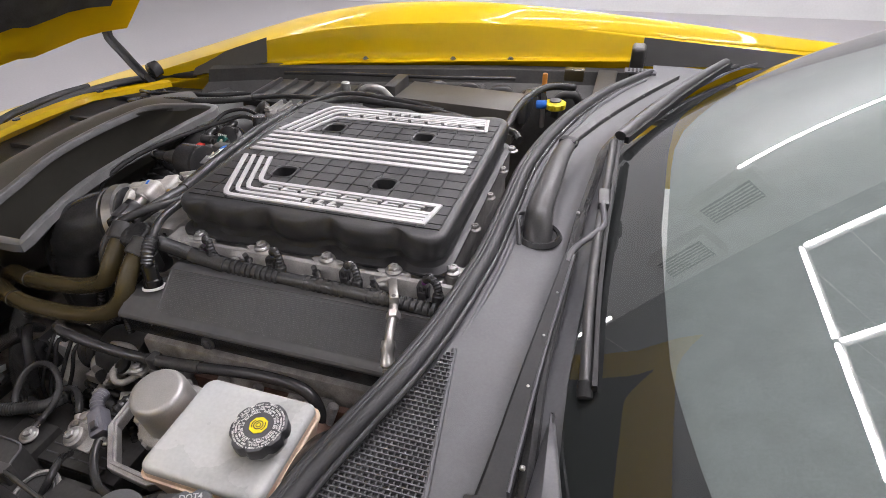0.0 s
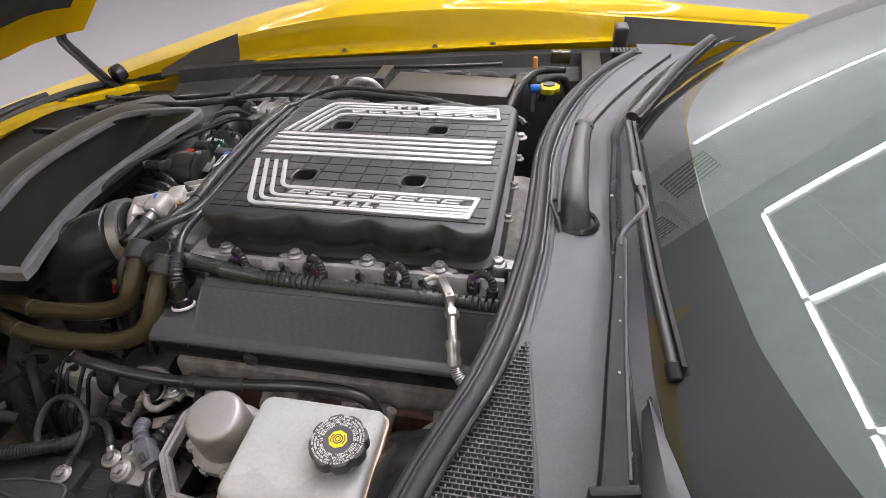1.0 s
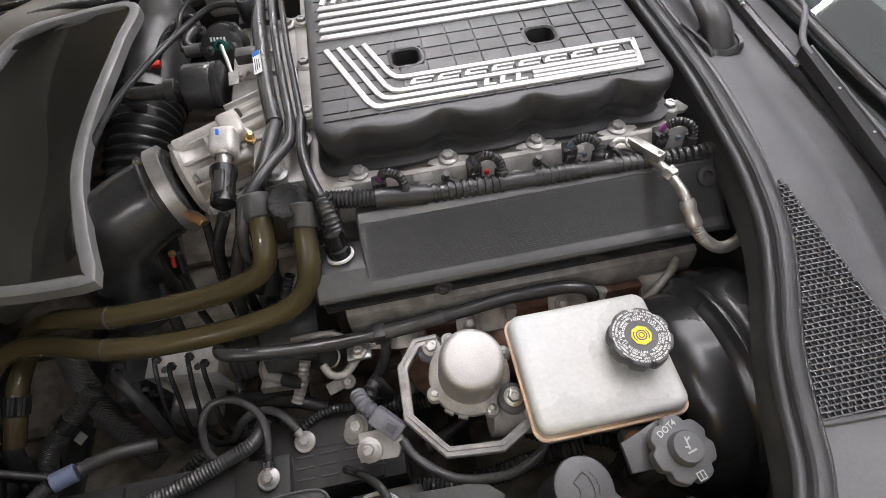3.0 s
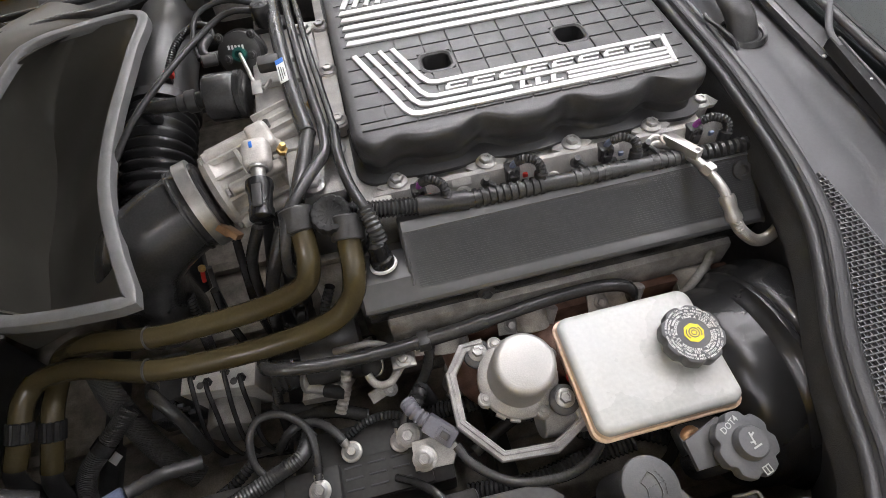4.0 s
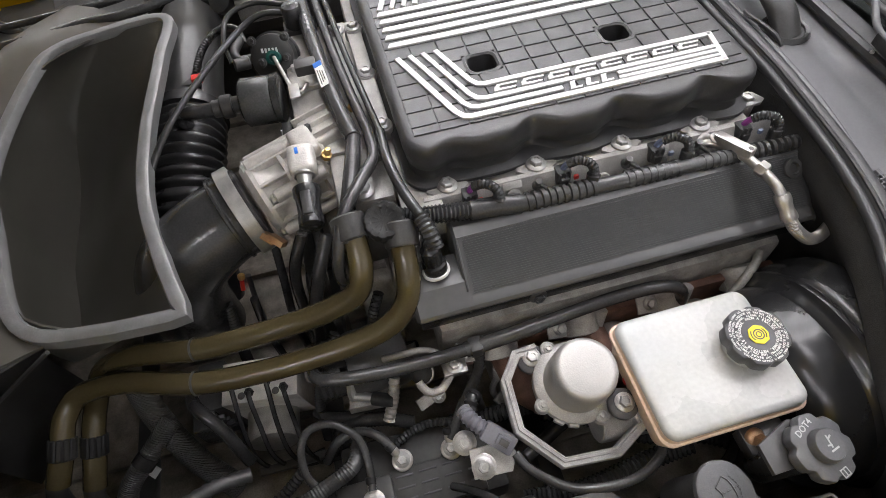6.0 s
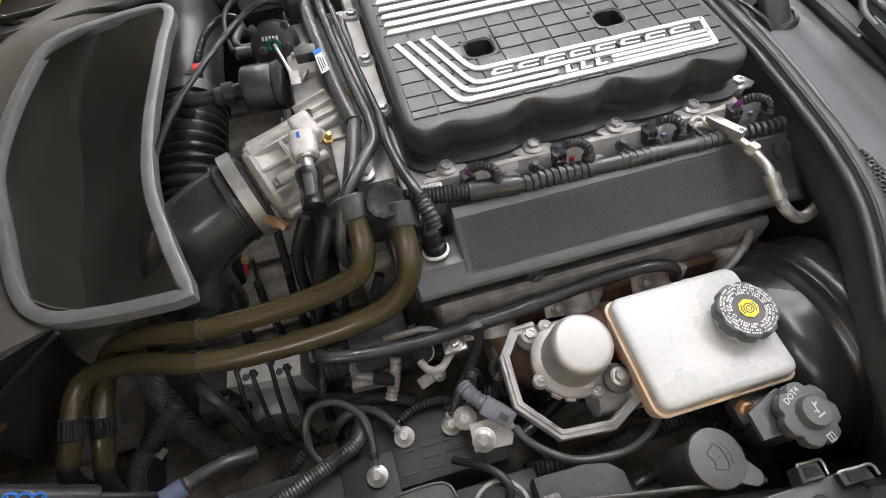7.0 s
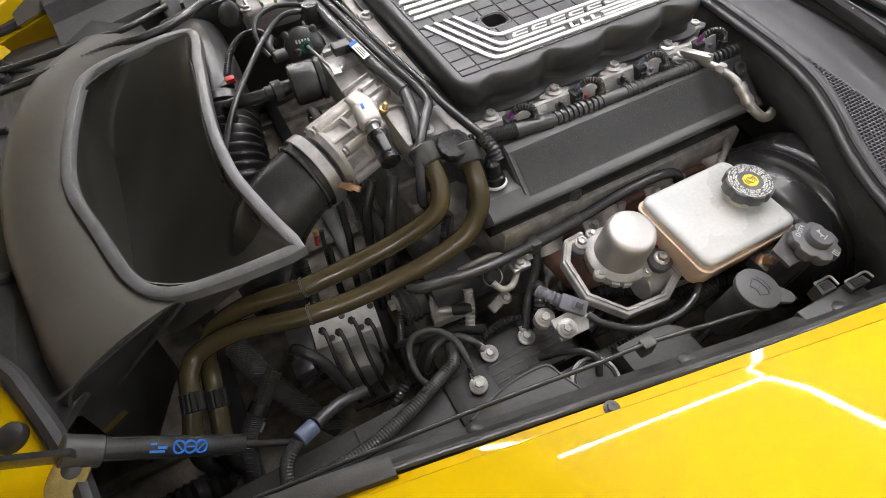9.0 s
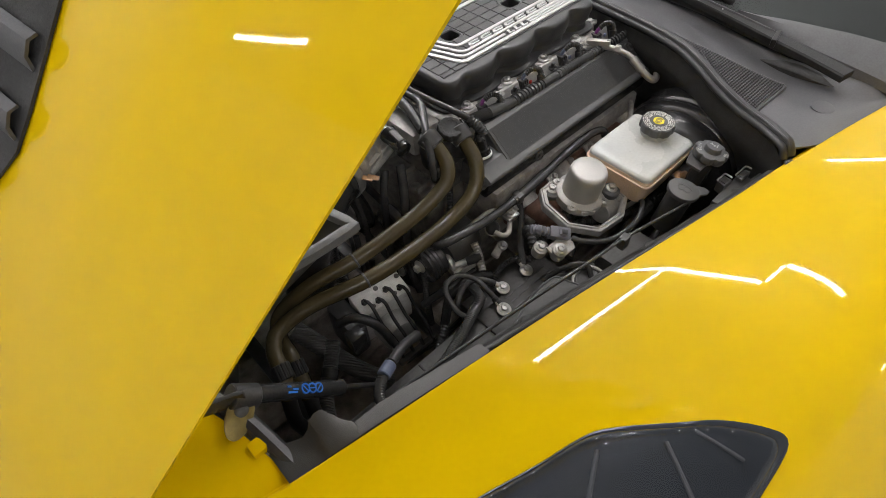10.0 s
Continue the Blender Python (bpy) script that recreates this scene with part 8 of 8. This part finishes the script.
part("lead", tube(B(), [(-0.499, -0.190, 0.622), (-0.504, -0.20, 0.58), (-0.508, -0.21, 0.52)], 0.004, 10), BLACK, rl)
part("end", cyl(B(), (-0.5075, -0.189, 0.627), (-0.509, -0.191, 0.619), 0.005), BRASS, rl)
cable("engine_lead", [(-0.375, -0.215, 0.70), (-0.40, -0.25, 0.66), (-0.42, -0.27, 0.60), (-0.43, -0.28, 0.50), (-0.42, -0.29, 0.42)], 0.009, TAPE, "taped black lead down past the throttle")
cable("engine_lead", [(-0.33, -0.30, 0.67), (-0.345, -0.315, 0.64), (-0.35, -0.32, 0.60), (-0.33, -0.33, 0.56)], 0.007, CONDUIT, "ribbed lead behind the coolant hoses", (0.005, 0.0014))

# ---- beyond the engine ----
fb = thing("fuse_box", (-0.02, 0.52, 0.62), "flat dark grey electrical box beyond the engine", "fuse box")
bm = prism(B(), [(-0.175, 0.455), (0.135, 0.43), (0.145, 0.555), (-0.165, 0.585)], 0.66, 0.745, Matrix(), 0.008)
part("lid", bm, SHROUD, fb, "flat grey lid")
part("clip_bracket", box(B(), (-0.19, 0.52, 0.735), (0.03, 0.10, 0.06), 0.004), BLACK, fb, "black bracket")
part("clip_bracket", box(B(), (0.155, 0.50, 0.73), (0.02, 0.10, 0.05), 0.004), BLACK, fb, "black bracket")
for pts, r, mat in (([(-0.30, 0.25, 0.78), (-0.22, 0.30, 0.79), (-0.1, 0.30, 0.785), (0.02, 0.29, 0.78), (0.16, 0.27, 0.765), (0.19, 0.24, 0.76)], 0.008, SATIN),
                    ([(-0.33, 0.26, 0.775), (-0.26, 0.34, 0.785), (-0.12, 0.345, 0.78), (0.0, 0.33, 0.77)], 0.006, SATIN),
                    ([(-0.60, 0.34, 0.74), (-0.46, 0.36, 0.755), (-0.33, 0.35, 0.765), (-0.25, 0.33, 0.77)], 0.006, TAPE),
                    ([(-0.55, 0.56, 0.745), (-0.35, 0.58, 0.75), (-0.1, 0.60, 0.752), (0.1, 0.64, 0.75)], 0.005, SATIN),
                    ([(0.14, 0.30, 0.74), (0.16, 0.42, 0.77), (0.20, 0.52, 0.775), (0.26, 0.58, 0.76)], 0.009, SATIN)):
    single("black_line", tube(B(), pts, r, 10), mat, "slim black line beyond the engine cover", "hose", "lines beyond the engine")
single("silver_pipe", tube(B(), [(-0.25, 0.40, 0.70), (-0.245, 0.42, 0.765), (-0.20, 0.43, 0.772), (-0.17, 0.44, 0.74)], 0.0085, 12), STEEL, "bright bent pipe behind the cover", "pipe")
sp = thing("service_port", (-0.27, 0.40, 0.70), "bright capped service port", "fitting")
part("stem", lathe(B(), [(0.011, 0), (0.011, 0.04), (0.009, 0.042), (0.009, 0.055), (0.011, 0.057), (0.011, 0.085), (0.008, 0.088)], at((-0.275, 0.40, 0.705)), 16), STEEL, sp)
ip = thing("inner_wing_box", (-0.40, 0.48, 0.60), "ribbed black air box by the far fender", "air box")
part("body", box(B(), (-0.42, 0.48, 0.67), (0.34, 0.18, 0.12), 0.02), BLACK, ip)
for k in range(6):
    part("rib", box(B(), (-0.55 + 0.05 * k, 0.47, 0.735), (0.008, 0.14, 0.012), 0.002), BLACK, ip)
ob_ = thing("oil_cap", (0.225, 0.477, 0.72), "yellow ringed round cap beyond the engine", "cap")
part("cap", lathe(B(), [(0.022, 0), (0.026, 0.004), (0.026, 0.014), (0.02, 0.018), (0.01, 0.018)], at((0.228, 0.48, 0.74)), 40, lobes=8, depth=0.003), YELLOWP, ob_, "yellow lobed ring")
part("centre", lathe(B(), [(0.014, 0.015), (0.014, 0.021), (0.004, 0.022)], at((0.228, 0.48, 0.74)), 24), BLACK, ob_)
dp = thing("dipstick", (0.19, 0.52, 0.72), "orange dipstick handle standing up", "dipstick")
part("handle", box(B(), (0.19, 0.55, 0.775), (0.012, 0.012, 0.05), 0.004), ORANGE, dp)
part("stem", cyl(B(), (0.19, 0.55, 0.66), (0.19, 0.55, 0.755), 0.006), NICKEL, dp)
single("blue_plug", cyl(B(), (0.185, 0.47, 0.75), (0.21, 0.47, 0.752), 0.010), BLUE, "small round blue plastic plug", "connector")
yb = thing("relay_box", (0.25, 0.68, 0.7), "small brown relay box by the far fender", "relay")
part("body", box(B(), (0.25, 0.665, 0.765), (0.05, 0.03, 0.03), 0.004), OLIVE, yb)
cl = thing("far_clutter", (0.05, 0.62, 0.7), "black hoses and clips along the far fender", "hose")
for k in range(5):
    part("hose", tube(B(), [(-0.15 + 0.09 * k, 0.63, 0.66), (-0.14 + 0.09 * k, 0.62, 0.715), (-0.10 + 0.09 * k, 0.63, 0.72), (-0.08 + 0.09 * k, 0.64, 0.67)], 0.011, 10), BLACK, cl)
# corner block by the far end of the cowl, and the dark strip on the far fender wall
cb = thing("cowl_end_block", (0.40, 0.73, 0.76), "black moulded block closing the cowl end", "trim")
part("block", box(B(), (0.40, 0.735, 0.785), (0.035, 0.06, 0.085), 0.010, None, 3), TRIM, cb)
rows = [[V(x, 0.765 + 0.10 * (x - 0.38), 0.765 + 0.02 * (x - 0.38)), V(x, 0.792 + 0.09 * (x - 0.38), 0.835 - 0.085 * (x - 0.38))] for x in np.linspace(0.41, 0.80, 10)]
part("strip", sheet(B(), rows, 0.006), TRIM, cb, "dark strip along the fender")
rows = [[V(x, interp(LIP_R, x) - 0.004 + 0.022 * k, interp([(-0.86, 0.722), (-0.645, 0.752)], x) + interp([(-0.86, 0.02), (-0.76, 0.05), (-0.645, 0.066)], x) * k) for k in (0, 0.35, 0.7, 1)] for x in np.linspace(-0.86, -0.645, 8)]
single("fender_patch", sheet(B(), rows, 0.005), SHROUD, "dark grey moulded patch on the far fender wall", "trim")
vt = thing("cowl_end_vent", (0.40, 0.66, 0.785), "small black slotted vent at the cowl end", "vent")
part("frame", box(B(), (0.41, 0.655, 0.786), (0.075, 0.035, 0.006), 0.002), COWL, vt)
for k in range(7):
    part("slot", box(B(), (0.383 + 0.009 * k, 0.655, 0.7895), (0.005, 0.026, 0.0016), 0.0004), FELT, vt, "dark slot")
rows = []
for k in np.linspace(0, 1, 12):
    y = -0.452 - 0.36 * k
    z = glass_point(y, 0.0).z
    w_ = interp([(0, 0.004), (0.25, 0.030), (0.55, 0.058), (1, 0.085)], k)
    x0 = interp([(0, 0.352), (0.5, 0.338), (1, 0.352)], k)
    rows.append([V(x0, y, z - 0.012), V(x0 + 0.004, y, z + 0.004), V(x0 + w_ * 0.5, y, z + 0.012 + 0.12 * w_), V(x0 + w_, y, z + 0.006 + 0.42 * w_), V(x0 + w_ + 0.003, y, z + 0.40 * w_)])
single("cowl_corner_panel", sheet(B(), rows, 0.003), COWL, "grey grained plastic corner panel over the glass edge", "trim")
for c, r_ in (((-0.377, 0.058, 0.772), 0.0045), ((-0.412, 0.060, 0.770), 0.0045), ((-0.373, 0.088, 0.786), 0.0045), ((-0.420, 0.092, 0.786), 0.0045)):
    part("screw", bolt(B(), c, (-0.15, -0.75, 0.65), r_, 0.004), BLACK, pv)
part("rim_band", lathe(B(), [(0.034, -0.012), (0.0375, -0.010), (0.0375, -0.004), (0.034, -0.002)], at((-0.396, 0.085, 0.758), (-0.15, -0.75, 0.65)), 40), SATIN, pv, "raised band round the valve")
part("port", cyl(B(), (-0.43, 0.075, 0.765), (-0.452, 0.07, 0.768), 0.009), BLACK, pv, "black side port")
fcst = thing("coolant_manifold", (-0.42, 0.30, 0.70), "pale cast coolant manifold beyond the throttle", "casting")
part("body", box(B(), (-0.40, 0.33, 0.715), (0.11, 0.07, 0.05), 0.012, None, 3), CAST, fcst)
for k in range(4):
    part("rib", box(B(), (-0.44 + 0.027 * k, 0.33, 0.743), (0.005, 0.064, 0.010), 0.0015), CAST, fcst)
part("cap", lathe(B(), [(0.020, 0), (0.024, 0.003), (0.024, 0.016), (0.020, 0.019), (0.006, 0.020)], at((-0.47, 0.325, 0.725), (-0.5, -0.5, 0.7)), 32, lobes=10, depth=0.0015), BLACK, fcst, "black ribbed cap")
for x, y in ((-0.445, 0.305), (-0.36, 0.305), (-0.36, 0.355)):
    part("bolt", bolt(B(), (x, y, 0.741), r=0.007, h=0.007), STEEL, fcst)
